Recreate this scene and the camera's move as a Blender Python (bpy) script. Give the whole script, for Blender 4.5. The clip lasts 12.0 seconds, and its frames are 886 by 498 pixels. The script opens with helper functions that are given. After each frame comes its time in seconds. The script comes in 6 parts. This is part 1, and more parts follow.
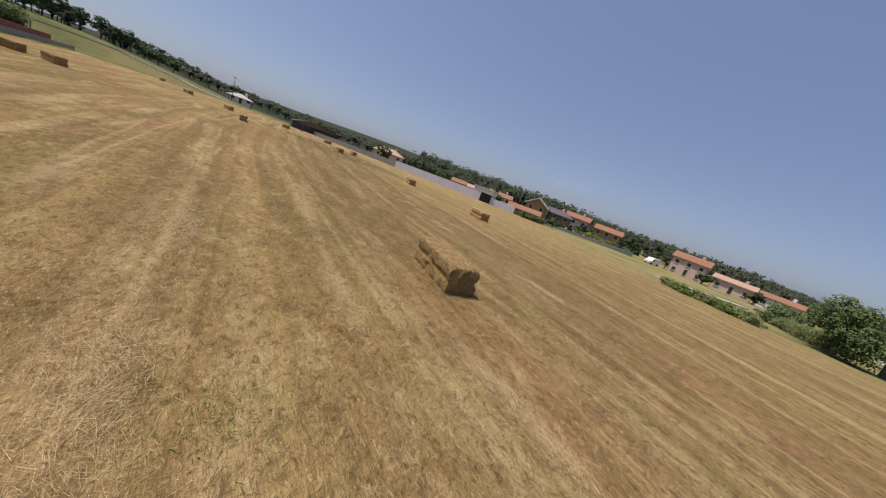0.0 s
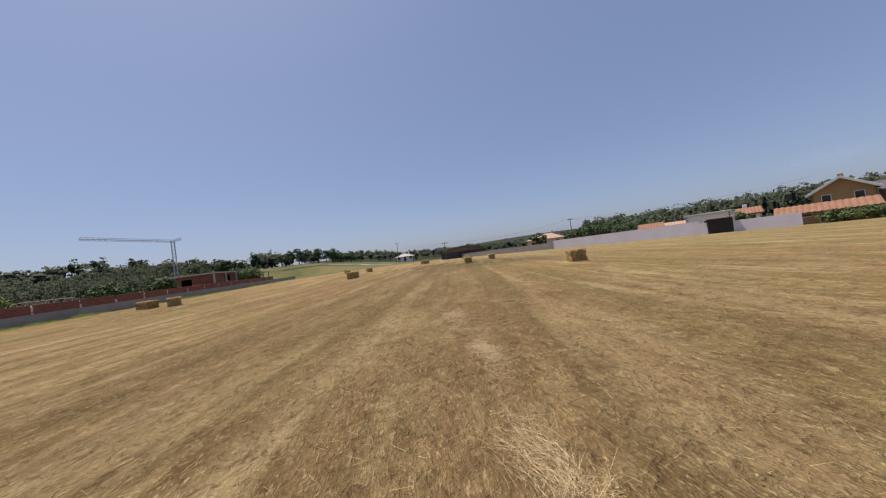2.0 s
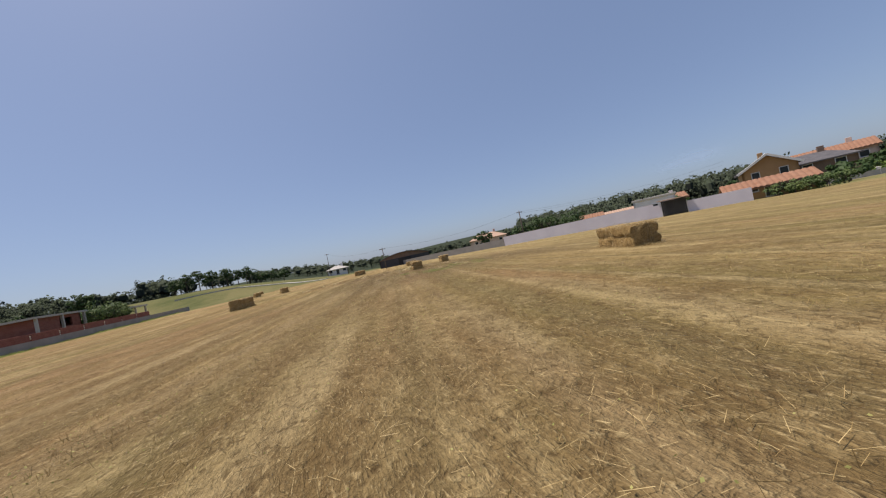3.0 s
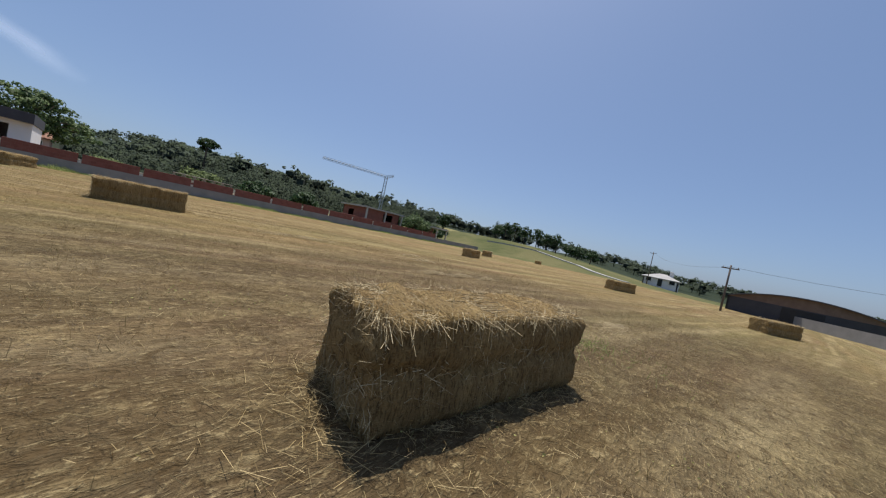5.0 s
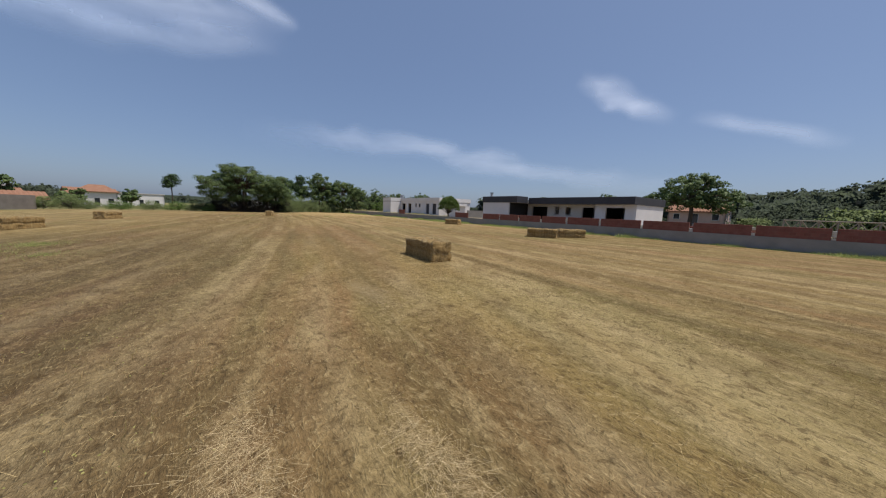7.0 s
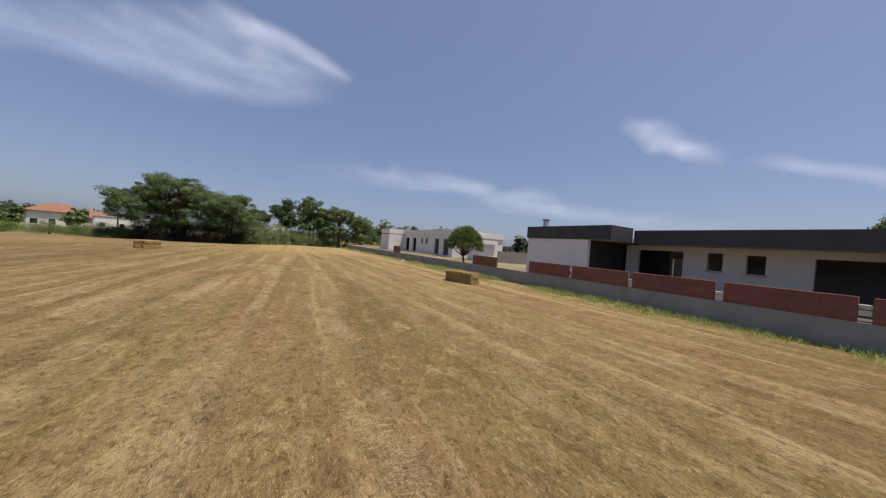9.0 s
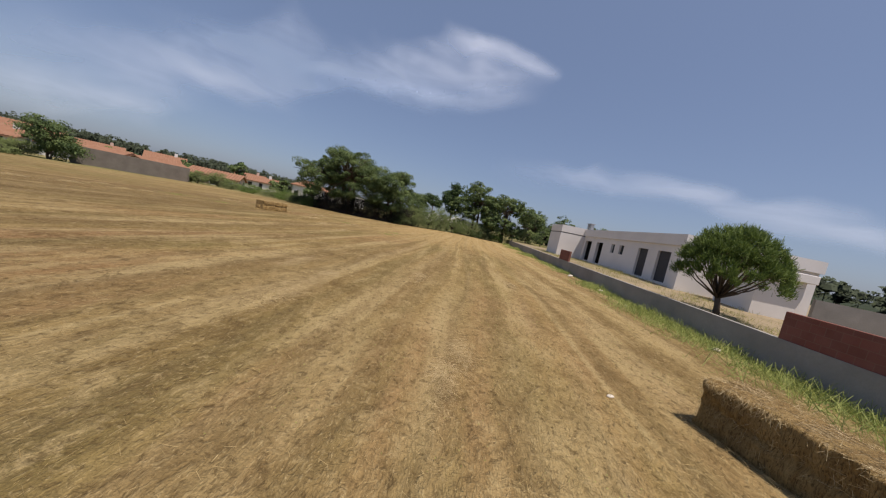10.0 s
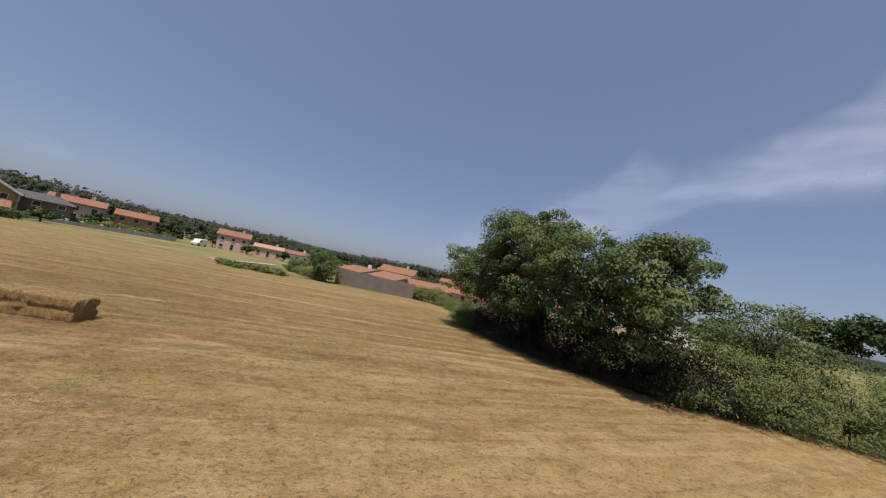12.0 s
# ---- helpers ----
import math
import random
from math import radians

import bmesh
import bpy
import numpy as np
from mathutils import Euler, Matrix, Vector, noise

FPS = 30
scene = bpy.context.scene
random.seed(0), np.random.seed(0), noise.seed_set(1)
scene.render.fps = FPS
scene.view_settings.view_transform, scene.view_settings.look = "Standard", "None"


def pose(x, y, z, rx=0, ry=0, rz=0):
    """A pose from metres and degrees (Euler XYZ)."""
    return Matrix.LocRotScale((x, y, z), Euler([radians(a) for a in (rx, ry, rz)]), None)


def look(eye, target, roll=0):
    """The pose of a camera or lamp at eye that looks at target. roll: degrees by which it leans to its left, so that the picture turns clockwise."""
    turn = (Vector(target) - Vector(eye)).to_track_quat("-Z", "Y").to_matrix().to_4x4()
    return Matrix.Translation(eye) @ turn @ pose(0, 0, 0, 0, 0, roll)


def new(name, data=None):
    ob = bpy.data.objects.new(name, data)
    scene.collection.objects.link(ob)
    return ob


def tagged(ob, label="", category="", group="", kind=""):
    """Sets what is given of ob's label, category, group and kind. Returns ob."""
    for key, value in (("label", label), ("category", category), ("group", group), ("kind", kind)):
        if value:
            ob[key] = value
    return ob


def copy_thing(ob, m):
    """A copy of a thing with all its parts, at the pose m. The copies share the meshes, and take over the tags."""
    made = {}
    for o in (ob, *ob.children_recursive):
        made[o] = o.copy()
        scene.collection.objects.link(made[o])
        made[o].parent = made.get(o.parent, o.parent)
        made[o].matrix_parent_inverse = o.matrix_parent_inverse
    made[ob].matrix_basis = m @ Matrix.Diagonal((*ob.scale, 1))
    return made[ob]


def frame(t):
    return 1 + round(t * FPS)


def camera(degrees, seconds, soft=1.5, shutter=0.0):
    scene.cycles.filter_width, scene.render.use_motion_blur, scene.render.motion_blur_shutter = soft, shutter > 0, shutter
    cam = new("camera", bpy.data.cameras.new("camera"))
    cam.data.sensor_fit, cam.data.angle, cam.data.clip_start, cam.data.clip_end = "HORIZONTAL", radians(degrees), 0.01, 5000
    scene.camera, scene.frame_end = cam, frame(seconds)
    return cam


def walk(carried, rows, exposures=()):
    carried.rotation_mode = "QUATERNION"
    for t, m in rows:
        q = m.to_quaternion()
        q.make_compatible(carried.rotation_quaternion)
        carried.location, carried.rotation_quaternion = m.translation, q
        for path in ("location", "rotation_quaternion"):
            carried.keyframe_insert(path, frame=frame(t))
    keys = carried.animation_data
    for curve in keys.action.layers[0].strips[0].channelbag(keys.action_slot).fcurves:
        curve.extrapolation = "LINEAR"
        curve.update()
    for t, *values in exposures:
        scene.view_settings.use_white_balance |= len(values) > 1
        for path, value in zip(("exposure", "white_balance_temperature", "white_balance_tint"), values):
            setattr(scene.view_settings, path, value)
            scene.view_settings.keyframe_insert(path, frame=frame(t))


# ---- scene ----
# seconds, metres x y z, degrees yaw (left of +y), pitch (up), roll (leaning left)
PATH = [
    (0, -0.10, -0.25, 2.48, -43.2, -13.4, 20.1),
    (0.5, 5.77, 0.86, 2.03, 0.7, -13.6, 18.5),
    (1, 8.00, 4.02, 1.73, 11.6, -9.2, 13.0),
    (1.5, 9.72, 8.48, 1.33, 5.7, -4.8, 5.5),
    (2, 9.86, 13.78, 1.20, -8.5, 1.1, -7.6),
    (2.5, 10.20, 18.00, 0.80, -17.7, 1.7, -12.8),
    (2.7, 10.39, 19.78, 0.89, -19.6, 0.8, -13.3),
    (4.3, 16.96, 36.80, 1.02, -7.3, 0.3, 3.0),
    (4.5, 17.76, 39.16, 0.87, -3.5, 0.2, 6.1),
    (4.6, 18.08, 40.39, 0.85, -3.5, 0.2, 6.1),
    (4.7, 18.35, 41.64, 0.86, 5.4, 0.1, 7.4),
    (4.8, 18.57, 42.91, 0.89, 17.0, -0.2, 9.1),
    (4.9, 18.73, 44.17, 0.94, 28.7, -0.9, 10.7),
    (5, 18.85, 45.41, 1.00, 40.2, -1.9, 12.1),
    (5.1, 18.92, 46.66, 1.06, 51.8, -3.2, 13.3),
    (5.2, 18.96, 47.93, 1.13, 63.4, -4.6, 14.2),
    (5.3, 18.94, 49.17, 1.21, 74.9, -6.2, 14.8),
    (5.4, 18.85, 50.33, 1.30, 86.5, -7.9, 15.0),
    (5.5, 18.66, 51.36, 1.41, 98.2, -9.7, 14.9),
    (5.6, 18.35, 52.23, 1.56, 109.8, -12.4, 13.9),
    (5.7, 17.93, 53.00, 1.74, 121.5, -14.8, 12.2),
    (5.8, 17.45, 53.66, 1.93, 133.5, -16.9, 10.1),
    (5.9, 16.93, 54.24, 2.09, 145.7, -18.5, 7.6),
    (6, 16.41, 54.75, 2.20, 158.0, -19.6, 4.7),
    (6.1, 15.88, 55.18, 2.25, 156.9, -18.4, 4.9),
    (6.2, 15.32, 55.53, 2.25, 154.4, -15.8, 5.5),
    (6.3, 14.75, 55.80, 2.23, 151.5, -12.5, 5.9),
    (6.4, 14.17, 55.99, 2.19, 149.1, -9.8, 6.2),
    (6.5, 13.62, 56.12, 2.14, 148.1, -8.6, 6.3),
    (7, 11.04, 55.68, 1.72, 143.6, -7.2, 2.2),
    (7.2, 9.95, 55.07, 1.53, 142.1, -7.4, 1.2),
    (8.8, -1.44, 41.66, 1.81, 146.0, -0.1, 4.2),
    (9, -3.65, 39.22, 2.07, 150.3, -0.6, 4.3),
    (9.5, -7.09, 33.27, 2.21, 171.2, -2.9, 9.8),
    (10, -9.45, 27.42, 2.00, 183.0, -5.4, 11.9),
    (10.5, -10.50, 20.53, 2.00, 199.5, -3.3, 8.7),
    (11, -11.90, 13.35, 1.74, 213.2, -3.7, 8.3),
    (11.5, -9.92, 6.01, 2.26, 224.0, 2.8, 7.2),
    (12, -7.74, -1.12, 3.39, 245.4, 5.3, 11.7),
]

cam = camera(111.0, 12.0, soft=1.2)


def camera_pose(x, y, z, yaw, pitch, roll):
    return pose(x, y, z, 90 + pitch, 0, yaw) @ pose(0, 0, 0, 0, 0, roll)


walk(cam, [(t, camera_pose(*p)) for t, *p in PATH], exposures=[
    (0.0, 0.04, 6900, 19), (1.0, 0.06, 6800, 19), (2.7, 0.16, 6900, 17), (4.3, 0.02, 6350, 11), (4.6, -0.02, 6300, 11), (5.0, 0.06, 6250, 11), (5.4, -0.14, 6200, 11), (5.8, -0.14, 6200, 12), (6.4, -0.09, 6450, 13), (7.2, -0.07, 6500, 13),
    (9.0, 0.02, 6850, 18), (9.6, -0.05, 6900, 17), (10.5, 0.0, 7050, 17), (11.5, 0.03, 7050, 18), (12.0, -0.03, 7000, 19)])

# ---- sky and sun ----
SUN_AZIMUTH, SUN_HEIGHT = -50.0, 71.0
world = bpy.data.worlds.new("world")
scene.world = world
world.use_nodes = True
wn = world.node_tree.nodes
sky = wn.new("ShaderNodeTexSky")
sky.sky_type = "NISHITA"
sky.sun_disc = False
sky.sun_elevation = radians(SUN_HEIGHT)
sky.sun_rotation = radians(SUN_AZIMUTH)
sky.altitude = 20
sky.air_density, sky.dust_density, sky.ozone_density = 0.9, 1.6, 3.2
wn["Background"].inputs["Strength"].default_value = 0.1
haze = wn.new("ShaderNodeMix")
haze.data_type = "RGBA"
haze.inputs[0].default_value = 0.36
haze.inputs[7].default_value = (2.4, 3.55, 5.9, 1.0)
world.node_tree.links.new(sky.outputs["Color"], haze.inputs[6])
world.node_tree.links.new(haze.outputs[2], wn["Background"].inputs["Color"])

sun_data = bpy.data.lights.new("sun", "SUN")
sun_data.energy, sun_data.angle, sun_data.color = 5.0, radians(0.55), (1.0, 0.95, 0.87)
sun = new("sun", sun_data)
_a, _h = radians(SUN_AZIMUTH), radians(SUN_HEIGHT)
sun.matrix_world = look((0, 0, 60), (-math.sin(_a) * math.cos(_h), -math.cos(_a) * math.cos(_h), 60 - math.sin(_h)))

# ---- materials ----


class Nodes:
    """A short way to write a node material."""

    def __init__(self, name):
        self.mat = bpy.data.materials.new(name)
        self.mat.use_nodes = True
        self.tree = self.mat.node_tree
        self.shader = self.tree.nodes["Principled BSDF"]
        self.coords = self.tree.nodes.new("ShaderNodeTexCoord").outputs["Object"]

    def add(self, kind, **sockets):
        node = self.tree.nodes.new(kind)
        for key, value in sockets.items():
            self.put(node.inputs[key.replace("_", " ")], value)
        return node

    def put(self, socket, value):
        if isinstance(value, bpy.types.NodeSocket):
            self.tree.links.new(value, socket)
        else:
            socket.default_value = value

    def world_place(self):
        return self.tree.nodes.new("ShaderNodeNewGeometry").outputs["Position"]

    def stretched(self, vector, scale, turn=0.0):
        node = self.add("ShaderNodeMapping", Vector=vector)
        node.inputs["Scale"].default_value = scale
        node.inputs["Rotation"].default_value = (0, 0, turn)
        return node.outputs["Vector"]

    def noise(self, vector, scale, detail=4.0, rough=0.55, warp=0.0):
        return self.add("ShaderNodeTexNoise", Vector=vector, Scale=scale, Detail=detail, Roughness=rough, Distortion=warp).outputs["Fac"]

    def ramp(self, value, low, high, a=0.0, b=1.0):
        node = self.add("ShaderNodeMapRange", Value=value)
        for key, v in zip(("From Min", "From Max", "To Min", "To Max"), (low, high, a, b)):
            node.inputs[key].default_value = v
        return node.outputs["Result"]

    def mix(self, fac, a, b):
        node = self.tree.nodes.new("ShaderNodeMix")
        node.data_type = "RGBA"
        self.put(node.inputs[0], fac)
        for socket, v in ((node.inputs[6], a), (node.inputs[7], b)):
            self.put(socket, (*v, 1.0) if isinstance(v, tuple) else v)
        return node.outputs[2]

    def math(self, how, a, b):
        node = self.tree.nodes.new("ShaderNodeMath")
        node.operation = how
        self.put(node.inputs[0], a)
        self.put(node.inputs[1], b)
        return node.outputs[0]

    def bump(self, height, strength, distance):
        return self.add("ShaderNodeBump", Height=height, Strength=strength, Distance=distance).outputs["Normal"]

    def end(self, color, rough=0.9, normal=None, metal=0.0, specular=0.3):
        self.put(self.shader.inputs["Base Color"], (*color, 1.0) if isinstance(color, tuple) else color)
        self.put(self.shader.inputs["Roughness"], rough)
        self.put(self.shader.inputs["Metallic"], metal)
        self.put(self.shader.inputs["Specular IOR Level"], specular)
        if normal is not None:
            self.put(self.shader.inputs["Normal"], normal)
        return self.mat


def worn(name, color, dark, grain=30.0, patch=1.5, rough=0.85, bump=0.3, metal=0.0, specular=0.3, share=0.6):
    """A surface with grain and stains at two scales."""
    n = Nodes(name)
    p = n.world_place()
    fine, broad = n.noise(p, grain, 3), n.noise(p, patch, 5, 0.6)
    c = n.mix(n.ramp(broad, 0.35, 0.72), color, dark)
    c = n.mix(n.ramp(fine, 0.3, 0.8, 0, share), c, tuple(0.78 * v for v in color))
    return n.end(c, rough, n.bump(fine, bump, 0.01), metal, specular)


def leafy(name, colors, gloss=0.6, soft=0.3):
    """Leaves: each one a shade of its own, light shining through a little."""
    n = Nodes(name)
    rnd = n.tree.nodes.new("ShaderNodeNewGeometry").outputs["Random Per Island"]
    broad = n.noise(n.world_place(), 0.8, 3)
    c = n.mix(n.ramp(rnd, 0.0, 1.0), colors[0], colors[1])
    c = n.mix(n.ramp(broad, 0.42, 0.64, 0, 0.85), c, colors[2])
    # the leaves of a crown share part of one upward slope, so that the crown shades softly
    face = n.tree.nodes.new("ShaderNodeNewGeometry").outputs["Normal"]
    eased = n.tree.nodes.new("ShaderNodeMix")
    eased.data_type = "VECTOR"
    eased.inputs[0].default_value = soft
    n.put(eased.inputs[4], face)
    eased.inputs[5].default_value = (0.0, 0.0, 1.0)
    n.end(c, gloss, specular=0.2, normal=eased.outputs[1])
    lit = n.add("ShaderNodeBsdfTranslucent", Color=c)
    both = n.tree.nodes.new("ShaderNodeMixShader")
    both.inputs[0].default_value = 0.28
    n.tree.links.new(n.shader.outputs[0], both.inputs[1])
    n.tree.links.new(lit.outputs[0], both.inputs[2])
    n.tree.links.new(both.outputs[0], n.tree.nodes["Material Output"].inputs["Surface"])
    return n.mat


def field_material():
    """Mown straw field: rows that fan out from the west wall, pale swaths, trodden earth, reddish stubble and green regrowth."""
    n = Nodes("mown_straw_field")
    p = n.world_place()
    xyz = n.add("ShaderNodeSeparateXYZ", Vector=p)
    x, y = xyz.outputs["X"], xyz.outputs["Y"]
    lean = n.ramp(x, -12.0, 8.0, 0.0, 0.2)
    wander = n.noise(n.stretched(p, (0.05, 0.025, 0.05)), 1.0, 3)
    across = n.math("SUBTRACT", n.math("ADD", x, n.ramp(wander, 0.2, 0.8, -0.9, 0.9)), n.math("MULTIPLY", lean, n.math("SUBTRACT", y, 30.0)))
    q = n.add("ShaderNodeCombineXYZ", X=across, Y=y).outputs[0]

    def rows(wide, long, shift, detail=3.0, rough=0.55):
        """Noise drawn out along the rows, wide and long in cycles a metre."""
        moved = n.add("ShaderNodeVectorMath", **{"Vector": n.stretched(q, (wide, long, 0.1))})
        moved.inputs[1].default_value = (shift, shift * 0.7, 0.0)
        return n.noise(moved.outputs[0], 1.0, detail, rough)

    swath = rows(0.62, 0.012, 3.0, 2.0, 0.5)
    half = rows(0.3, 0.02, 11.0, 2.0)
    reddish = rows(0.42, 0.07, 23.0, 4.0, 0.6)
    greenish = rows(0.34, 0.06, 37.0, 4.0, 0.6)
    ridge = n.math("ABSOLUTE", n.math("SUBTRACT", rows(0.55, 0.016, 51.0, 2.0, 0.5), 0.5), 0.0)
    rut = n.math("ABSOLUTE", n.math("SUBTRACT", rows(0.6, 0.014, 67.0, 1.0, 0.5), 0.5), 0.0)
    broken = rows(0.8, 0.2, 79.0, 4.0, 0.65)
    streak = rows(2.6, 0.3, 91.0, 5.0, 0.65)
    patch = n.noise(p, 0.11, 4, 0.6)
    clump = n.noise(n.stretched(q, (1.0, 0.6, 1.0)), 1.5, 5, 0.68, 0.4)
    tuft = n.noise(n.stretched(p, (1.0, 0.75, 1.0), 0.3), 5.0, 4, 0.7, 0.9)
    fleck = n.noise(n.stretched(p, (1.0, 0.7, 1.0), -0.5), 13.0, 3, 0.6, 0.8)
    fibre = n.noise(n.stretched(p, (1.0, 0.25, 1.0), 0.6), 42.0, 3, 0.7, 1.4)
    fibre2 = n.noise(n.stretched(p, (0.25, 1.0, 1.0), -0.35), 48.0, 3, 0.7, 1.4)

    c = n.mix(n.ramp(swath, 0.38, 0.62), (0.188, 0.124, 0.0522), (0.271, 0.189, 0.0738))
    c = n.mix(n.ramp(half, 0.5, 0.68, 0, 0.45), c, (0.314, 0.23, 0.107))
    c = n.mix(n.ramp(patch, 0.52, 0.66, 0, 0.55), c, (0.304, 0.242, 0.0949))
    c = n.mix(n.ramp(reddish, 0.5, 0.62, 0, 0.7), c, (0.259, 0.145, 0.0684))
    c = n.mix(n.ramp(greenish, 0.51, 0.63, 0, 0.7), c, (0.17, 0.142, 0.0452))
    # the headland and the strip along the wall are trodden flat and paler
    headland = n.math("MAXIMUM", n.math("MULTIPLY", n.ramp(y, 12.0, 0.0), n.ramp(x, 3.0, -4.0)), n.math("MULTIPLY", n.ramp(x, -3.0, -10.0), n.ramp(y, 40.0, 20.0, 0, 0.5)))
    pale = n.mix(n.ramp(clump, 0.38, 0.6), (0.345, 0.236, 0.0977), (0.477, 0.348, 0.161))
    c = n.mix(n.math("MULTIPLY", headland, 0.7), c, pale)
    worn_off = n.ramp(headland, 0.0, 1.0, 1.0, 0.4)
    # olive regrowth towards the east, and a dull greenish strip along the middle
    c = n.mix(n.math("MULTIPLY", n.ramp(x, 14.0, 34.0), n.ramp(clump, 0.6, 0.4, 0.3, 0.6)), c, (0.275, 0.232, 0.0977))
    dull = n.math("MULTIPLY", n.math("MULTIPLY", n.ramp(x, 2.0, 7.0), n.ramp(x, 17.0, 12.0)), n.math("MULTIPLY", n.ramp(y, 0.0, 4.0), n.ramp(y, 47.0, 38.0)))
    c = n.mix(n.math("MULTIPLY", dull, n.ramp(clump, 0.62, 0.4, 0.35, 0.72)), c, (0.168, 0.113, 0.05))
    # a damp strip that greens again east of the first bale, and the thin dark soil of the north-east corner
    damp = n.math("MULTIPLY", n.math("MULTIPLY", n.ramp(across, 4.2, 6.6), n.ramp(across, 11.8, 10.0)), n.math("MULTIPLY", n.ramp(y, 3.0, 7.0), n.ramp(y, 26.0, 17.0)))
    c = n.mix(n.math("MULTIPLY", damp, n.ramp(clump, 0.62, 0.4, 0.25, 0.65)), c, (0.132, 0.09, 0.037))
    thin = n.math("MULTIPLY", n.ramp(n.math("ADD", y, n.math("MULTIPLY", clump, 6.0)), 35.0, 42.0), n.math("MULTIPLY", n.math("MULTIPLY", n.ramp(y, 61.0, 55.0), n.ramp(x, 9.0, 13.0)), n.ramp(x, 27.0, 21.0)))
    c = n.mix(n.math("MULTIPLY", thin, n.ramp(n.math("ADD", tuft, clump), 0.85, 1.2, 0.86, 0.5)), c, (0.085, 0.06, 0.035))
    c = n.mix(n.math("MULTIPLY", n.ramp(rut, 0.035, 0.01), n.ramp(broken, 0.4, 0.55, 0.1, 0.42)), c, (0.118, 0.08, 0.0316))
    # narrow dull seams between the swaths, a mower's width apart
    seam = n.math("ABSOLUTE", n.math("SUBTRACT", n.math("FRACT", n.math("MULTIPLY", n.math("ADD", across, n.ramp(broken, 0.3, 0.7, -0.25, 0.25)), 0.53), 0.0), 0.5), 0.0)
    c = n.mix(n.math("MULTIPLY", n.math("MULTIPLY", n.ramp(seam, 0.17, 0.05), n.ramp(greenish, 0.36, 0.56, 0.12, 0.42)), worn_off), c, (0.13, 0.102, 0.046))
    c = n.mix(n.math("MULTIPLY", n.ramp(seam, 0.3, 0.46), n.ramp(broken, 0.62, 0.4, 0.0, 0.4)), c, (0.353, 0.275, 0.149))
    ease = n.ramp(n.math("MAXIMUM", n.math("MAXIMUM", thin, damp), dull), 0.0, 1.0, 1.0, 0.5)
    c = n.mix(n.math("MULTIPLY", n.math("MULTIPLY", n.ramp(ridge, 0.04, 0.008), n.ramp(broken, 0.6, 0.42, 0.05, 0.58)), ease), c, (0.466, 0.364, 0.181))
    c = n.mix(n.math("MULTIPLY", n.ramp(streak, 0.57, 0.7, 0, 0.4), ease), c, (0.466, 0.364, 0.181))
    c = n.mix(n.math("MULTIPLY", n.ramp(streak, 0.43, 0.32, 0, 0.45), worn_off), c, (0.13, 0.084, 0.0359))
    c = n.mix(n.math("MULTIPLY", n.ramp(clump, 0.48, 0.34, 0, 0.5), worn_off), c, (0.122, 0.078, 0.0316))
    c = n.mix(n.math("MULTIPLY", n.ramp(clump, 0.56, 0.7, 0, 0.6), ease), c, (0.427, 0.326, 0.161))
    c = n.mix(n.math("MULTIPLY", n.ramp(tuft, 0.46, 0.35, 0, 0.62), worn_off), c, (0.0993, 0.063, 0.0264))
    c = n.mix(n.math("MULTIPLY", n.ramp(tuft, 0.56, 0.67, 0, 0.52), ease), c, (0.427, 0.325, 0.16))
    c = n.mix(n.ramp(fleck, 0.44, 0.33, 0, 0.64), c, (0.0828, 0.053, 0.0222))
    c = n.mix(n.ramp(fleck, 0.6, 0.7, 0, 0.42), c, (0.436, 0.336, 0.168))
    c = n.mix(n.ramp(fibre, 0.56, 0.67, 0, 0.52), c, (0.477, 0.369, 0.187))
    c = n.mix(n.ramp(fibre2, 0.43, 0.34, 0, 0.52), c, (0.103, 0.066, 0.0283))
    relief = n.math("ADD", n.math("ADD", n.math("MULTIPLY", clump, 1.2), n.math("MULTIPLY", tuft, 1.2)), n.math("ADD", fleck, n.math("MULTIPLY", fibre, 0.5)))
    return n.end(c, 0.95, n.bump(relief, 0.85, 0.09), specular=0.1)


def grass_material(name, a, b, dry):
    n = Nodes(name)
    p = n.world_place()
    c = n.mix(n.ramp(n.noise(p, 0.25, 5, 0.65), 0.35, 0.65), a, b)
    c = n.mix(n.ramp(n.noise(p, 0.06, 4, 0.6), 0.42, 0.62, 0, 0.8), c, dry)
    fine = n.noise(p, 14.0, 5, 0.75)
    c = n.mix(n.ramp(fine, 0.5, 0.3, 0, 0.6), c, tuple(0.45 * v for v in a))
    return n.end(c, 0.95, n.bump(fine, 0.8, 0.08), specular=0.1)


def straw_material(name, a, b, c3):
    n = Nodes(name)
    rnd = n.tree.nodes.new("ShaderNodeNewGeometry").outputs["Random Per Island"]
    c = n.mix(n.ramp(rnd, 0.0, 0.7), a, b)
    c = n.mix(n.ramp(rnd, 0.82, 0.86), c, c3)
    return n.end(c, 0.6, specular=0.3)


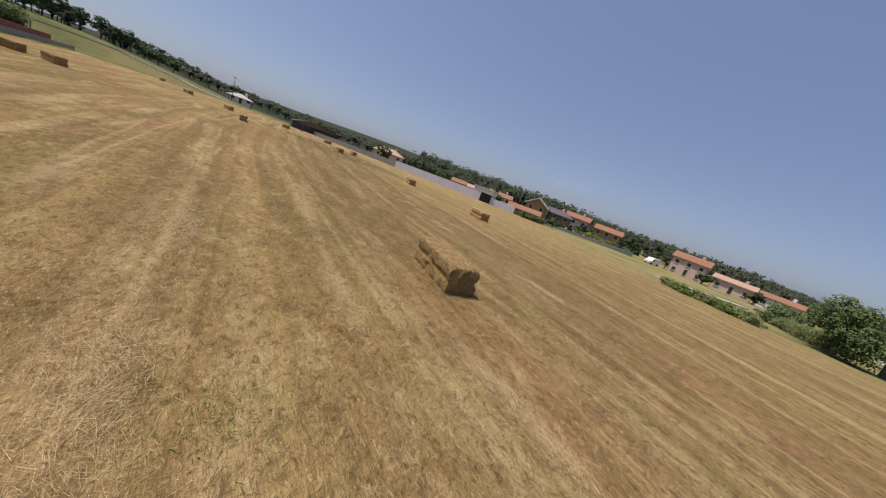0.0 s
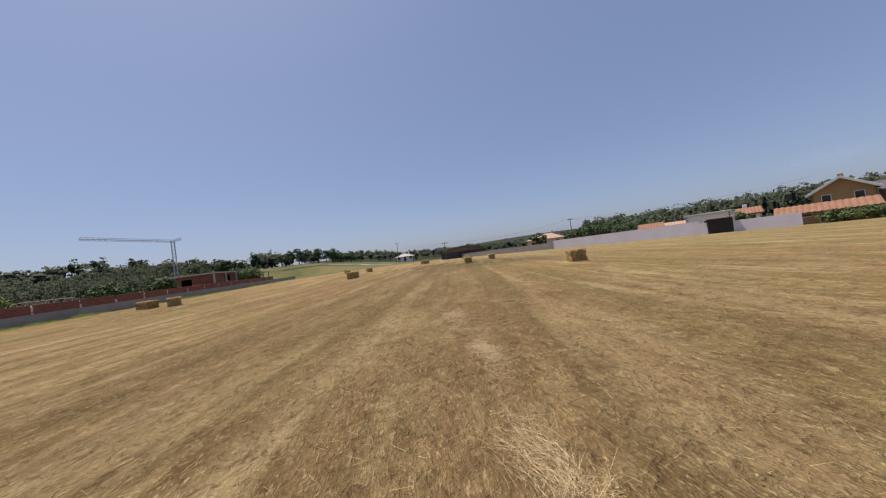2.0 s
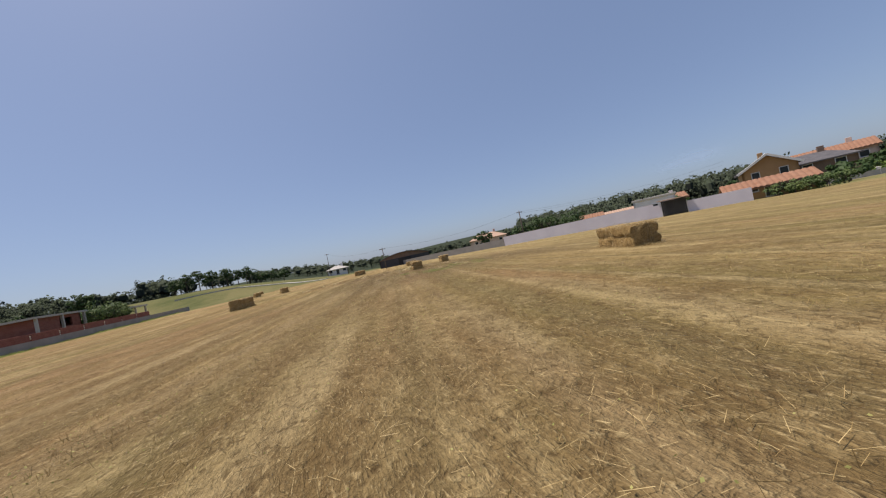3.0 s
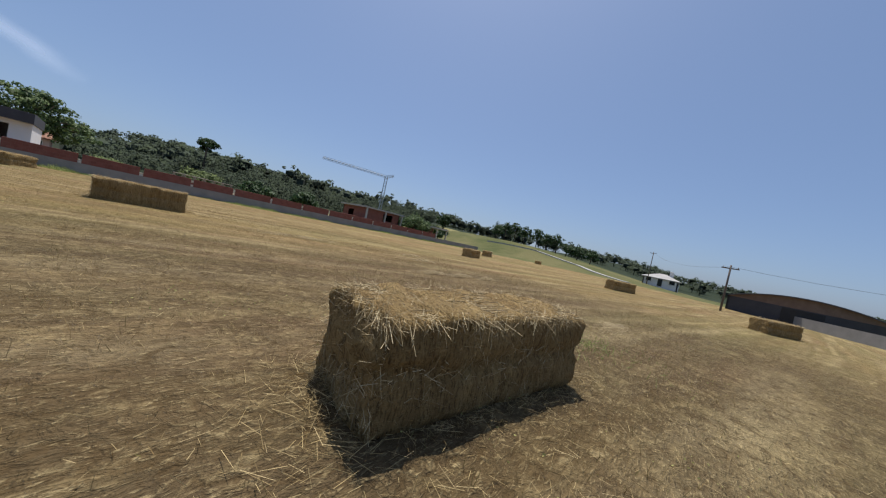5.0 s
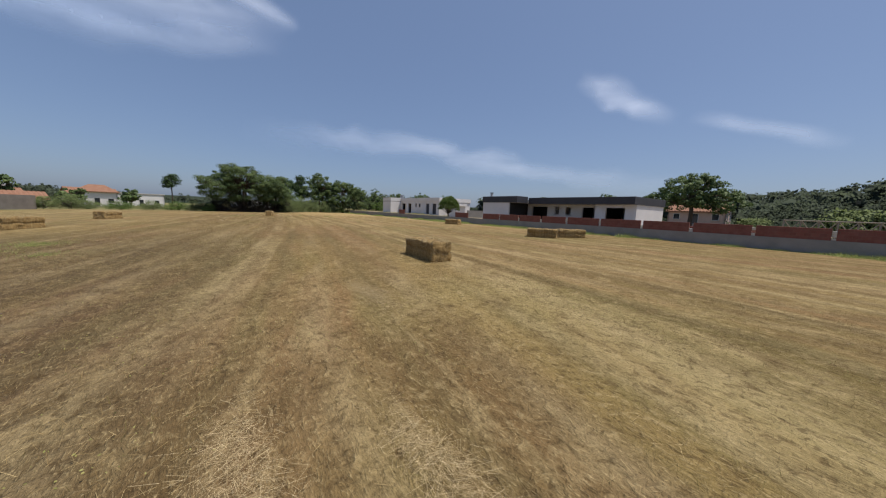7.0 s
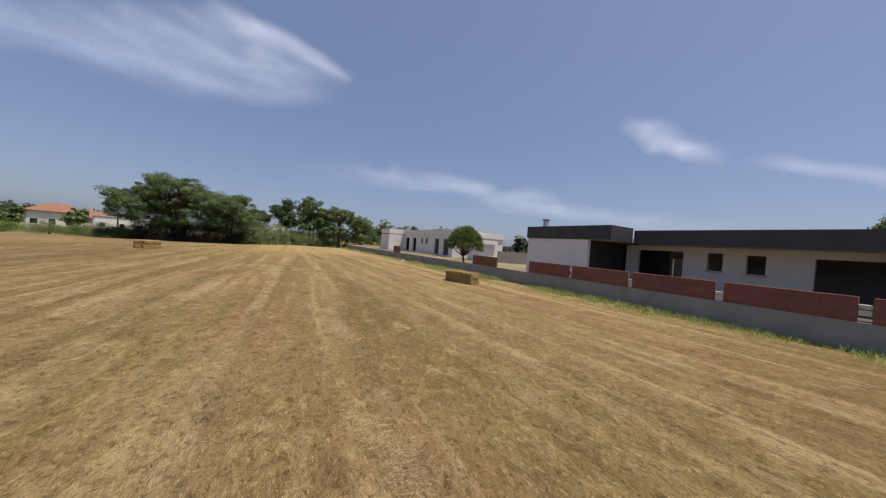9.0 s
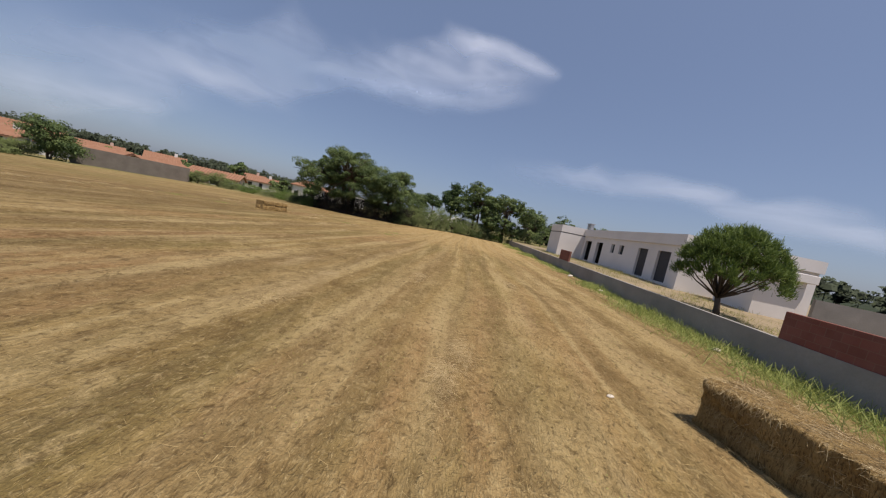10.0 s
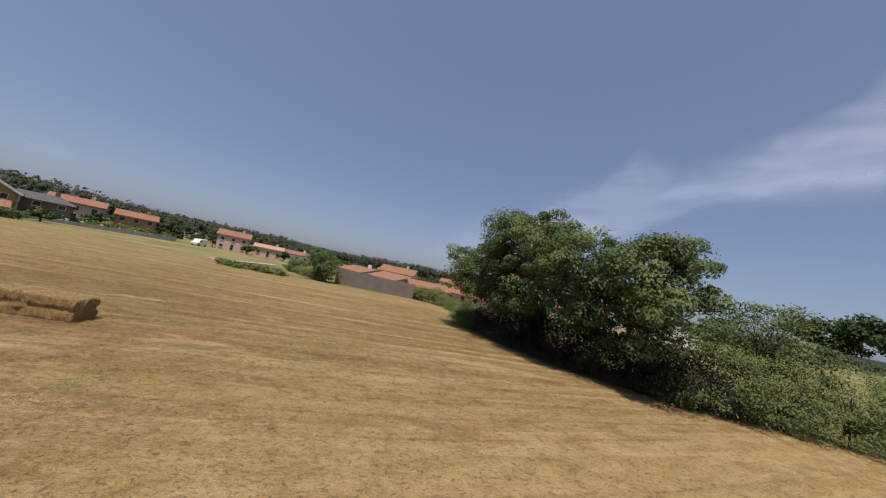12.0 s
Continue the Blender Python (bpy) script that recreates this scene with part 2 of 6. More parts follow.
def bale_material():
    """Pressed hay: flakes across the bale, long fibres, dull brown and gold."""
    n = Nodes("pressed_hay")
    p = n.coords
    flake = n.noise(n.stretched(p, (0.6, 9.0, 0.8)), 1.0, 3, 0.6)
    fibre = n.noise(n.stretched(p, (18.0, 60.0, 14.0)), 1.0, 4, 0.7, 0.8)
    fibre2 = n.noise(n.stretched(p, (60.0, 18.0, 60.0), 0.4), 1.0, 3, 0.7, 1.0)
    c = n.mix(n.ramp(flake, 0.35, 0.65), (0.309, 0.199, 0.0782), (0.464, 0.32, 0.134))
    c = n.mix(n.ramp(fibre, 0.53, 0.36, 0, 0.82), c, (0.103, 0.0657, 0.0263))
    c = n.mix(n.ramp(fibre2, 0.57, 0.74, 0, 0.65), c, (0.618, 0.468, 0.212))
    return n.end(c, 0.9, n.bump(n.math("ADD", fibre, fibre2), 1.0, 0.04), specular=0.15)


def tile_material(name, a, b):
    n = Nodes(name)
    p = n.world_place()
    c = n.mix(n.ramp(n.noise(p, 1.3, 5, 0.7), 0.3, 0.7), a, b)
    c = n.mix(n.ramp(n.noise(p, 9.0, 3), 0.55, 0.8, 0, 0.5), c, tuple(0.5 * v for v in a))
    return n.end(c, 0.85, specular=0.2)


def brick_material():
    n = Nodes("hollow_red_brick")
    p = n.world_place()
    q = n.add("ShaderNodeSeparateXYZ", Vector=p)
    flat = n.add("ShaderNodeCombineXYZ", X=q.outputs["Y"], Y=q.outputs["Z"])
    tex = n.add("ShaderNodeTexBrick", Vector=flat.outputs[0], Scale=1.0)
    tex.inputs["Color1"].default_value = (0.215, 0.078, 0.06, 1)
    tex.inputs["Color2"].default_value = (0.17, 0.064, 0.05, 1)
    tex.inputs["Mortar"].default_value = (0.2, 0.1, 0.075, 1)
    tex.inputs["Mortar Size"].default_value = 0.008
    tex.inputs["Brick Width"].default_value = 0.3
    tex.inputs["Row Height"].default_value = 0.2
    c = n.mix(n.ramp(n.noise(p, 2.0, 5), 0.4, 0.75, 0, 0.45), tex.outputs["Color"], (0.26, 0.13, 0.105))
    return n.end(c, 0.85, n.bump(n.math("SUBTRACT", n.noise(p, 40, 3), tex.outputs["Fac"]), 0.3, 0.01), specular=0.2)


def glass_material():
    n = Nodes("dark_window_glass")
    n.shader.inputs["IOR"].default_value = 1.5
    return n.end((0.03, 0.035, 0.04), 0.08, specular=0.5)


def cloud_material():
    """Thin ice cloud: denser along its middle and drawn out into wisps, clear at its rim."""
    n = Nodes("thin_high_cloud")
    uv = n.tree.nodes.new("ShaderNodeTexCoord").outputs["UV"]
    s = n.add("ShaderNodeSeparateXYZ", Vector=uv)
    u, v = s.outputs["X"], s.outputs["Y"]
    o = n.coords
    fray = n.noise(n.stretched(o, (0.0022, 0.0022, 0.004)), 1.0, 2.0, 0.45, 0.4)
    off = n.math("ABSOLUTE", n.math("SUBTRACT", n.math("ADD", v, n.ramp(fray, 0.3, 0.7, -0.16, 0.16)), 0.5), 0.0)
    ends = n.math("ABSOLUTE", n.math("SUBTRACT", n.math("ADD", u, n.ramp(fray, 0.3, 0.7, -0.06, 0.06)), 0.5), 0.0)
    body = n.math("MULTIPLY", n.add("ShaderNodeMapRange", Value=off).outputs[0], 1.0)
    soft = body.node.inputs[0].links[0].from_node
    soft.interpolation_type = "SMOOTHSTEP"
    for key, value in (("From Min", 0.42), ("From Max", 0.0), ("To Min", 0.0), ("To Max", 1.0)):
        soft.inputs[key].default_value = value
    wisps = n.noise(n.stretched(o, (0.0013, 0.0013, 0.006)), 1.0, 3.0, 0.45, 0.6)
    lumps = n.noise(n.stretched(o, (0.0017, 0.0017, 0.0028)), 1.0, 2.5, 0.45, 0.4)
    alpha = n.math("MULTIPLY", n.math("MULTIPLY", body, n.ramp(ends, 0.48, 0.2)), n.math("MULTIPLY", n.ramp(wisps, 0.25, 0.65, 0.4, 1.0), n.ramp(lumps, 0.22, 0.62, 0.42, 0.8)))
    alpha = n.math("MULTIPLY", alpha, n.tree.nodes.new("ShaderNodeObjectInfo").outputs["Alpha"])
    ice = (0.95, 0.95, 0.97, 1)
    lit = n.add("ShaderNodeAddShader")
    n.tree.links.new(n.add("ShaderNodeBsdfTranslucent", Color=ice).outputs[0], lit.inputs[0])
    n.tree.links.new(n.add("ShaderNodeBsdfDiffuse", Color=ice).outputs[0], lit.inputs[1])
    clear = n.add("ShaderNodeBsdfTransparent")
    both = n.tree.nodes.new("ShaderNodeMixShader")
    n.put(both.inputs[0], alpha)
    n.tree.links.new(clear.outputs[0], both.inputs[1])
    n.tree.links.new(lit.outputs[0], both.inputs[2])
    n.tree.links.new(both.outputs[0], n.tree.nodes["Material Output"].inputs["Surface"])
    return n.mat


M_FIELD = field_material()
M_VERGE = grass_material("dry_verge_grass", (0.125, 0.13, 0.046), (0.2, 0.185, 0.076), (0.27, 0.23, 0.11))
M_MEADOW = grass_material("green_meadow", (0.075, 0.086, 0.03), (0.12, 0.122, 0.046), (0.17, 0.15, 0.066))
M_WOOD_FLOOR = grass_material("woodland_floor", (0.02, 0.03, 0.016), (0.032, 0.042, 0.022), (0.04, 0.05, 0.028))
M_DIRT = worn("bare_building_earth", (0.3, 0.235, 0.15), (0.15, 0.13, 0.07), 6.0, 0.9, 0.95, 0.8)
M_BALE = bale_material()
M_STRAW = straw_material("loose_straw", (0.278, 0.194, 0.0765), (0.519, 0.39, 0.18), (0.167, 0.112, 0.042))
M_STUBBLE = straw_material("stubble_stalks", (0.207, 0.133, 0.0491), (0.401, 0.283, 0.118), (0.174, 0.151, 0.0448))
M_HAY = straw_material("hay_stalks", (0.42, 0.315, 0.155), (0.68, 0.545, 0.31), (0.26, 0.185, 0.085))
M_TWINE = worn("baler_twine", (0.36, 0.27, 0.14), (0.22, 0.16, 0.08), 80, 3)
M_WEED = leafy("weed_leaves", ((0.24, 0.24, 0.07), (0.4, 0.37, 0.13), (0.31, 0.29, 0.1)))
M_RANK = leafy("rank_grass_blades", ((0.14, 0.2, 0.045), (0.36, 0.38, 0.12), (0.26, 0.3, 0.085)))
M_RENDER_GREY = worn("grey_cement_render", (0.3, 0.285, 0.265), (0.21, 0.202, 0.19), 18.0, 1.0, 0.9, 0.5)
M_BLOCKWORK = worn("weathered_blockwork", (0.2, 0.178, 0.155), (0.14, 0.124, 0.108), 10.0, 1.2, 0.95, 0.5)
M_BRICK = brick_material()
M_MORTAR = worn("pale_mortar", (0.62, 0.58, 0.5), (0.42, 0.36, 0.28), 30, 3)
M_WHITE = worn("white_painted_render", (0.72, 0.7, 0.685), (0.64, 0.62, 0.6), 25, 0.5, 0.8, 0.2, share=0.25)
# White render tinted duller and beige to hold the shade of an overhang.
M_RECESS_SHADE = worn("shade_tinted_render", (0.66, 0.63, 0.57), (0.58, 0.55, 0.49), 25, 0.6, 0.85, 0.25, share=0.3)
M_LILAC = worn("pale_lilac_wall_paint", (0.64, 0.62, 0.68), (0.56, 0.54, 0.6), 20, 0.4, 0.85, 0.2, share=0.3)
M_CLADDING = worn("dark_slate_cladding", (0.045, 0.045, 0.052), (0.065, 0.065, 0.072), 12, 0.8, 0.6, 0.3)
M_CONCRETE = worn("concrete", (0.44, 0.42, 0.39), (0.33, 0.31, 0.28), 16, 0.8, 0.9, 0.4)
# Room walls near black: the shade indoors is put into their colour.
M_ROOM_SHADE = worn("room_shade_plaster", (0.04, 0.038, 0.036), (0.028, 0.027, 0.026), 10, 1.0)
# Bare concrete room floors with the indoor shade worked into the colour.
M_FLOOR_SHADE = worn("shade_toned_concrete", (0.11, 0.1, 0.09), (0.075, 0.07, 0.064), 14, 1.0, 0.95, 0.4)
M_STEEL = worn("galvanised_steel", (0.5, 0.51, 0.52), (0.36, 0.37, 0.38), 30, 2, 0.45, 0.1, 0.7)
M_CRANE = worn("weathered_crane_paint", (0.38, 0.42, 0.46), (0.28, 0.31, 0.34), 20, 1, 0.5, 0.1, 0.2)
M_BARK = worn("tree_bark", (0.13, 0.1, 0.075), (0.07, 0.055, 0.04), 14, 2.0, 0.95, 1.0)
# Dead twigs, lowered in colour to take in the shade under the oaks.
M_TWIG = worn("dead_twigs", (0.09, 0.072, 0.06), (0.05, 0.04, 0.035), 14, 2.0, 0.95, 0.5)
M_TIMBER = worn("weathered_timber", (0.3, 0.26, 0.21), (0.2, 0.17, 0.135), 24, 1.5)
M_POLE = worn("creosoted_pole", (0.16, 0.13, 0.11), (0.09, 0.075, 0.065), 20, 1.5)
M_OAK = leafy("oak_leaves", ((0.0362, 0.0678, 0.0249), (0.0994, 0.147, 0.0497), (0.153, 0.203, 0.0655)))
M_BRIGHT = leafy("bright_leaves", ((0.08, 0.14, 0.025), (0.14, 0.2, 0.045), (0.1, 0.15, 0.035)))
# Grey-brown brush leaves, darkened so that the colour includes the shade beneath crowns.
M_SHADE_BRUSH = leafy("shaded_brushwood_leaves", ((0.02, 0.019, 0.014), (0.044, 0.04, 0.028), (0.03, 0.028, 0.02)), 0.9, 0.6)
M_SHRUB = leafy("broom_leaves", ((0.115, 0.15, 0.052), (0.17, 0.21, 0.078), (0.14, 0.178, 0.064)), 0.7, 0.65)
M_PINE = leafy("pine_needles", ((0.03, 0.062, 0.02), (0.06, 0.1, 0.03), (0.045, 0.075, 0.025)), 0.6)
M_STONE_PINE = leafy("stone_pine_needles", ((0.07, 0.115, 0.026), (0.15, 0.21, 0.048), (0.105, 0.155, 0.034)), 0.6)
# Far leaves lifted and greyed: distance haze is mixed into their colour.
M_HAZED_LEAF = leafy("haze_toned_leaves", ((0.0512, 0.0683, 0.0439), (0.0805, 0.1, 0.0634), (0.0647, 0.083, 0.0537)), 0.9, 0.82)
M_TILE = tile_material("clay_roof_tiles", (0.222, 0.107, 0.0629), (0.281, 0.159, 0.104))
M_TILE_PALE = tile_material("faded_clay_tiles", (0.357, 0.23, 0.162), (0.408, 0.289, 0.221))
M_SLATE = tile_material("slate_roof", (0.07, 0.068, 0.075), (0.12, 0.115, 0.12))
M_OCHRE = worn("ochre_house_paint", (0.4, 0.245, 0.12), (0.33, 0.195, 0.095), 20, 0.5)
M_STONE = worn("brown_stone_facing", (0.2, 0.14, 0.105), (0.13, 0.09, 0.07), 6, 1.5, 0.9, 0.6)
M_PINK = worn("pinkish_house_paint", (0.6, 0.45, 0.38), (0.5, 0.37, 0.31), 20, 0.5)
M_GLASS = glass_material()
M_FRAME = worn("window_frame_paint", (0.7, 0.7, 0.68), (0.6, 0.6, 0.58), 40, 2, 0.5)
M_GATE = worn("black_gate_steel", (0.02, 0.02, 0.022), (0.035, 0.034, 0.034), 30, 1.5, 0.5)
M_CAR = worn("white_van_paint", (0.78, 0.78, 0.78), (0.7, 0.7, 0.7), 30, 1, 0.3, 0.02)
M_RUBBER = worn("tyre_rubber", (0.03, 0.03, 0.03), (0.04, 0.04, 0.04), 30, 2)
M_CLOUD = cloud_material()

# ---- mesh helpers ----
rng = np.random.default_rng(7)


def part(name, bm, material, parent=None, label="", smooth=False):
    """One mesh object from a bmesh, under a thing or on its own."""
    me = bpy.data.meshes.new(name)
    bm.to_mesh(me)
    bm.free()
    me.materials.append(material)
    if smooth:
        me.polygons.foreach_set("use_smooth", [True] * len(me.polygons))
    ob = new(name, me)
    if parent is not None:
        ob.parent = parent
    return tagged(ob, label)


def quads(name, corners, material, parent=None, label=""):
    """One mesh from an array of separate quads (n, 4, 3)."""
    corners = np.asarray(corners, np.float32)
    n = len(corners)
    me = bpy.data.meshes.new(name)
    me.vertices.add(4 * n)
    me.vertices.foreach_set("co", corners.ravel())
    me.loops.add(4 * n)
    me.loops.foreach_set("vertex_index", np.arange(4 * n, dtype=np.int32))
    me.polygons.add(n)
    me.polygons.foreach_set("loop_start", np.arange(0, 4 * n, 4, dtype=np.int32))
    me.update(calc_edges=True)
    me.materials.append(material)
    ob = new(name, me)
    if parent is not None:
        ob.parent = parent
    return tagged(ob, label)


def empty(name, x, y, z=0.0, turn=0.0):
    ob = new(name)
    ob.empty_display_size = 0.2
    ob.matrix_basis = pose(x, y, z, 0, 0, turn)
    return ob


def add_box(bm, x0, x1, y0, y1, z0, z1, bevel=0.0):
    m = Matrix.Translation(((x0 + x1) / 2, (y0 + y1) / 2, (z0 + z1) / 2)) @ Matrix.Diagonal((abs(x1 - x0), abs(y1 - y0), abs(z1 - z0), 1))
    made = bmesh.ops.create_cube(bm, size=1.0, matrix=m)["verts"]
    if bevel:
        edges = list({e for v in made for e in v.link_edges})
        bmesh.ops.bevel(bm, geom=edges, offset=bevel, segments=1, affect="EDGES")
    return made


def box(*size, bevel=0.0):
    bm = bmesh.new()
    add_box(bm, *size, bevel=bevel)
    return bm


def add_tube(bm, points, radii, sides=7):
    """A tapered tube along points."""
    rings = []
    pts = [Vector(p) for p in points]
    for i, p in enumerate(pts):
        way = (pts[min(i + 1, len(pts) - 1)] - pts[max(i - 1, 0)]).normalized()
        side = way.orthogonal().normalized()
        up = way.cross(side)
        rings.append([bm.verts.new(p + radii[i] * (math.cos(a) * side + math.sin(a) * up)) for a in (2 * math.pi * k / sides for k in range(sides))])
    for a, b in zip(rings, rings[1:]):
        best = min(range(sides), key=lambda s: (a[0].co - b[s].co).length)
        for k in range(sides):
            bm.faces.new((a[k], a[(k + 1) % sides], b[(k + 1 + best) % sides], b[(k + best) % sides]))
    bm.faces.new(rings[0][::-1])
    bm.faces.new(rings[-1])


def add_wall(bm, a, b, z0, z1, thick, openings=()):
    """An upright wall from a to b in plan, its thickness to the right of the way, with openings (s0, s1, low, high) along it."""
    a, b = Vector((*a, 0)), Vector((*b, 0))
    way = (b - a).normalized()
    side = Vector((way.y, -way.x, 0)) * thick
    length = (b - a).length
    ss = sorted({0.0, length, *(min(max(v, 0), length) for o in openings for v in o[:2])})
    zz = sorted({z0, z1, *(v for o in openings for v in o[2:])})
    for s0, s1 in zip(ss, ss[1:]):
        start = None
        for w0, w1 in zip(zz, zz[1:]):
            solid = not any(o[0] < (s0 + s1) / 2 < o[1] and o[2] < (w0 + w1) / 2 < o[3] for o in openings)
            if solid and start is None:
                start = w0
            if start is not None and (not solid or w1 == zz[-1]):
                top = w1 if solid else w0
                p, q = a + way * s0, a + way * s1
                low = [bm.verts.new(v + Vector((0, 0, start))) for v in (p, q, q + side, p + side)]
                high = [bm.verts.new(v + Vector((0, 0, top))) for v in (p, q, q + side, p + side)]
                bm.faces.new(low)
                bm.faces.new(high[::-1])
                for k in range(4):
                    bm.faces.new((low[k], high[k], high[(k + 1) % 4], low[(k + 1) % 4]))
                start = None
    bmesh.ops.remove_doubles(bm, verts=bm.verts, dist=1e-4)
    bmesh.ops.recalc_face_normals(bm, faces=bm.faces)


def leaf_quads(centers, size, flat=0.0, ratio=0.62, out=None):
    """Leaf quads of random turn about the given centres, or lying roughly square to the ways out of their clumps."""
    n = len(centers)
    u = rng.normal(size=(n, 3))
    u[:, 2] *= 1 - flat
    if out is not None:
        up = out + rng.normal(0, 0.42, (n, 3))
        u = np.cross(u, up)
    u /= np.linalg.norm(u, axis=1, keepdims=True)
    w = rng.normal(size=(n, 3)) if out is None else np.cross(up, u)
    w -= (w * u).sum(1, keepdims=True) * u
    w /= np.linalg.norm(w, axis=1, keepdims=True)
    s = size * rng.uniform(0.6, 1.35, (n, 1))
    u, w = u * s * 0.5, w * s * 0.5 * ratio
    c = np.asarray(centers)
    return np.stack([c - u, c + w - 0.15 * u, c + u, c - w - 0.15 * u], 1)


def stalk_quads(roots, ways, length, width):
    """Thin straw blades from roots along ways."""
    n = len(roots)
    side = np.cross(ways, rng.normal(size=(n, 3)))
    side /= np.linalg.norm(side, axis=1, keepdims=True) + 1e-9
    side *= (np.asarray(width) * 0.5).reshape(-1, 1)
    tip = roots + ways * np.asarray(length).reshape(-1, 1)
    return np.stack([roots - side, roots + side, tip + side * 0.6, tip - side * 0.6], 1)

# ---- ground: one sheet to the horizon ----
WALL_X = -17.75
FIELD = [(-17.85, -27.5), (-10.5, -27.5), (-6.1, -25.7), (-3.3, -21.4), (-0.4, -17.3), (3.9, -14.4), (9, -13.4), (13, -14), (20, -16), (28, -17.3), (33, -18), (34, -4), (40, 2),
         (47, 16.5), (60, 40), (53.5, 51.0), (41.3, 72.0), (24, 104), (8, 108), (-10, 104), (-17.85, 96)]


def inside(x, y, ring):
    hit = False
    for (x0, y0), (x1, y1) in zip(ring, ring[1:] + ring[:1]):
        if (y0 > y) != (y1 > y) and x < x0 + (y - y0) * (x1 - x0) / (y1 - y0):
            hit = not hit
    return hit


def step(v, a, b):
    k = min(max((v - a) / (b - a), 0.0), 1.0)
    return k * k * (3 - 2 * k)


def ground_height(x, y):
    z = 0.05 * noise.noise((x * 0.09, y * 0.07, 0.0)) + 0.03 * noise.noise((x * 0.35, y * 0.3, 4.0))
    z -= 0.022 * max(0.0, min(x, 160.0) - 15.0)
    if x < WALL_X - 0.1:
        z += (0.42 + 0.4 * (1 - step(y, 4, 20))) * step(-x, 17.8, 18.1) * (1 - step(y, 92, 104))
    # wooded ridge to the west
    z += 16 * step(-x + 0.25 * max(0, -y), 95, 300) * step(y, -120, 20) * (1 - step(y, 150, 420))
    z += 7 * step(-x, 45, 100) * step(y, 35, 75) * (1 - step(y, 160, 260))
    # grassy bank to the north
    z += 4.6 * step(y, 103, 128) * (1 - step(x, -28, 22)) * step(x, -120, -45)
    z += 5.0 * step(y, 150, 300) * (1 - step(x, -40, 160))
    # rising woods far to the north-east and low hills on the horizon
    z += 8 * step(math.hypot(x - 10, y - 40), 170, 380) * step(x, 0, 120) * step(y, -60, 10)
    far = math.hypot(x, y)
    z += 13 * step(far, 380, 760) * (0.45 + 0.55 * step(x, -250, 250)) * (0.8 + 0.5 * noise.noise((x * 0.004, y * 0.004, 7.0)))
    z += 30 * step(far, 900, 2300) * (0.6 + 0.6 * noise.noise((x * 0.0011, y * 0.0011, 2.0)))
    return z


def lines(low, high, fine, reach):
    inner = list(np.arange(low, high + 0.01, fine))
    out, gap = [], fine
    v = 0.0
    while v < reach:
        gap *= 1.22
        v += gap
        out.append(v)
    return [low - v for v in out[::-1]] + inner + [high + v for v in out]


def build_ground():
    xs = sorted(set(lines(-40, 66, 1.0, 2600) + [WALL_X - 0.08, WALL_X - 0.4]))
    ys = lines(-30, 112, 1.0, 2600)
    verts = [(x, y, ground_height(x, y)) for y in ys for x in xs]
    nx = len(xs)
    faces = [(j * nx + i, j * nx + i + 1, (j + 1) * nx + i + 1, (j + 1) * nx + i) for j in range(len(ys) - 1) for i in range(nx - 1)]
    me = bpy.data.meshes.new("ground")
    me.from_pydata(verts, [], faces)
    for m in (M_FIELD, M_VERGE, M_MEADOW, M_WOOD_FLOOR, M_DIRT):
        me.materials.append(m)
    slots = []
    for j in range(len(ys) - 1):
        for i in range(nx - 1):
            x, y = (xs[i] + xs[i + 1]) / 2, (ys[j] + ys[j + 1]) / 2
            if inside(x, y, FIELD):
                s = 0
            elif -62 < x < WALL_X and -26 < y < 66:
                s = 4
            elif y < -8 and -30 < x < 34 and y > -42:
                s = 1
            elif x > 20 and -60 < y < 110 and x < 72:
                s = 1
            elif 98 < y < 150 and -45 < x < 40:
                s = 2
            elif x < -60 or y > 150 or math.hypot(x, y) > 260:
                s = 3
            else:
                s = 1
            slots.append(s)
    me.polygons.foreach_set("material_index", slots)
    me.polygons.foreach_set("use_smooth", [True] * len(faces))
    tagged(new("ground", me), "mown straw field with pale swaths, grassy verges and hills", "ground", kind="structure")


build_ground()


def height_array(x, y):
    return np.array([ground_height(a, b) for a, b in zip(x, y)])


# ---- loose straw and stubble over the parts of the field that lie close to the flight ----
NEAR_STRIPS = [((1, -1), (9, 8), 5.0), ((8, 6), (10.5, 26), 5.0), ((10, 24), (18, 46), 5.0), ((18, 44), (17, 56), 5.5), ((17, 55), (5, 51), 6.0),
               ((5, 53), (-6, 36), 5.0), ((-5, 38), (-12, 20), 5.0), ((-11, 22), (-11, 2), 5.0), ((-11, 4), (2, -8), 5.5)]


def strewn(count, spread=1.0):
    """Places over the strips, more of them in the bright swaths."""
    areas = np.array([math.dist(a, b) * w for a, b, w in NEAR_STRIPS])
    pick = rng.choice(len(NEAR_STRIPS), count, p=areas / areas.sum())
    t = rng.uniform(-0.1, 1.1, count)
    side = rng.normal(0, 0.55, count) * spread
    a = np.array([s[0] for s in NEAR_STRIPS], float)[pick]
    b = np.array([s[1] for s in NEAR_STRIPS], float)[pick]
    w = np.array([s[2] for s in NEAR_STRIPS], float)[pick]
    way = b - a
    way /= np.linalg.norm(way, axis=1, keepdims=True)
    p = a + (b - a) * t[:, None] + np.stack([-way[:, 1], way[:, 0]], 1) * (side * w)[:, None]
    swath = np.array([noise.noise((x * 0.62, y * 0.02, 9.0)) for x, y in p])
    ok = (p[:, 0] > WALL_X + 0.3) & (rng.random(count) < 0.62 + 1.1 * swath)
    return p[ok]


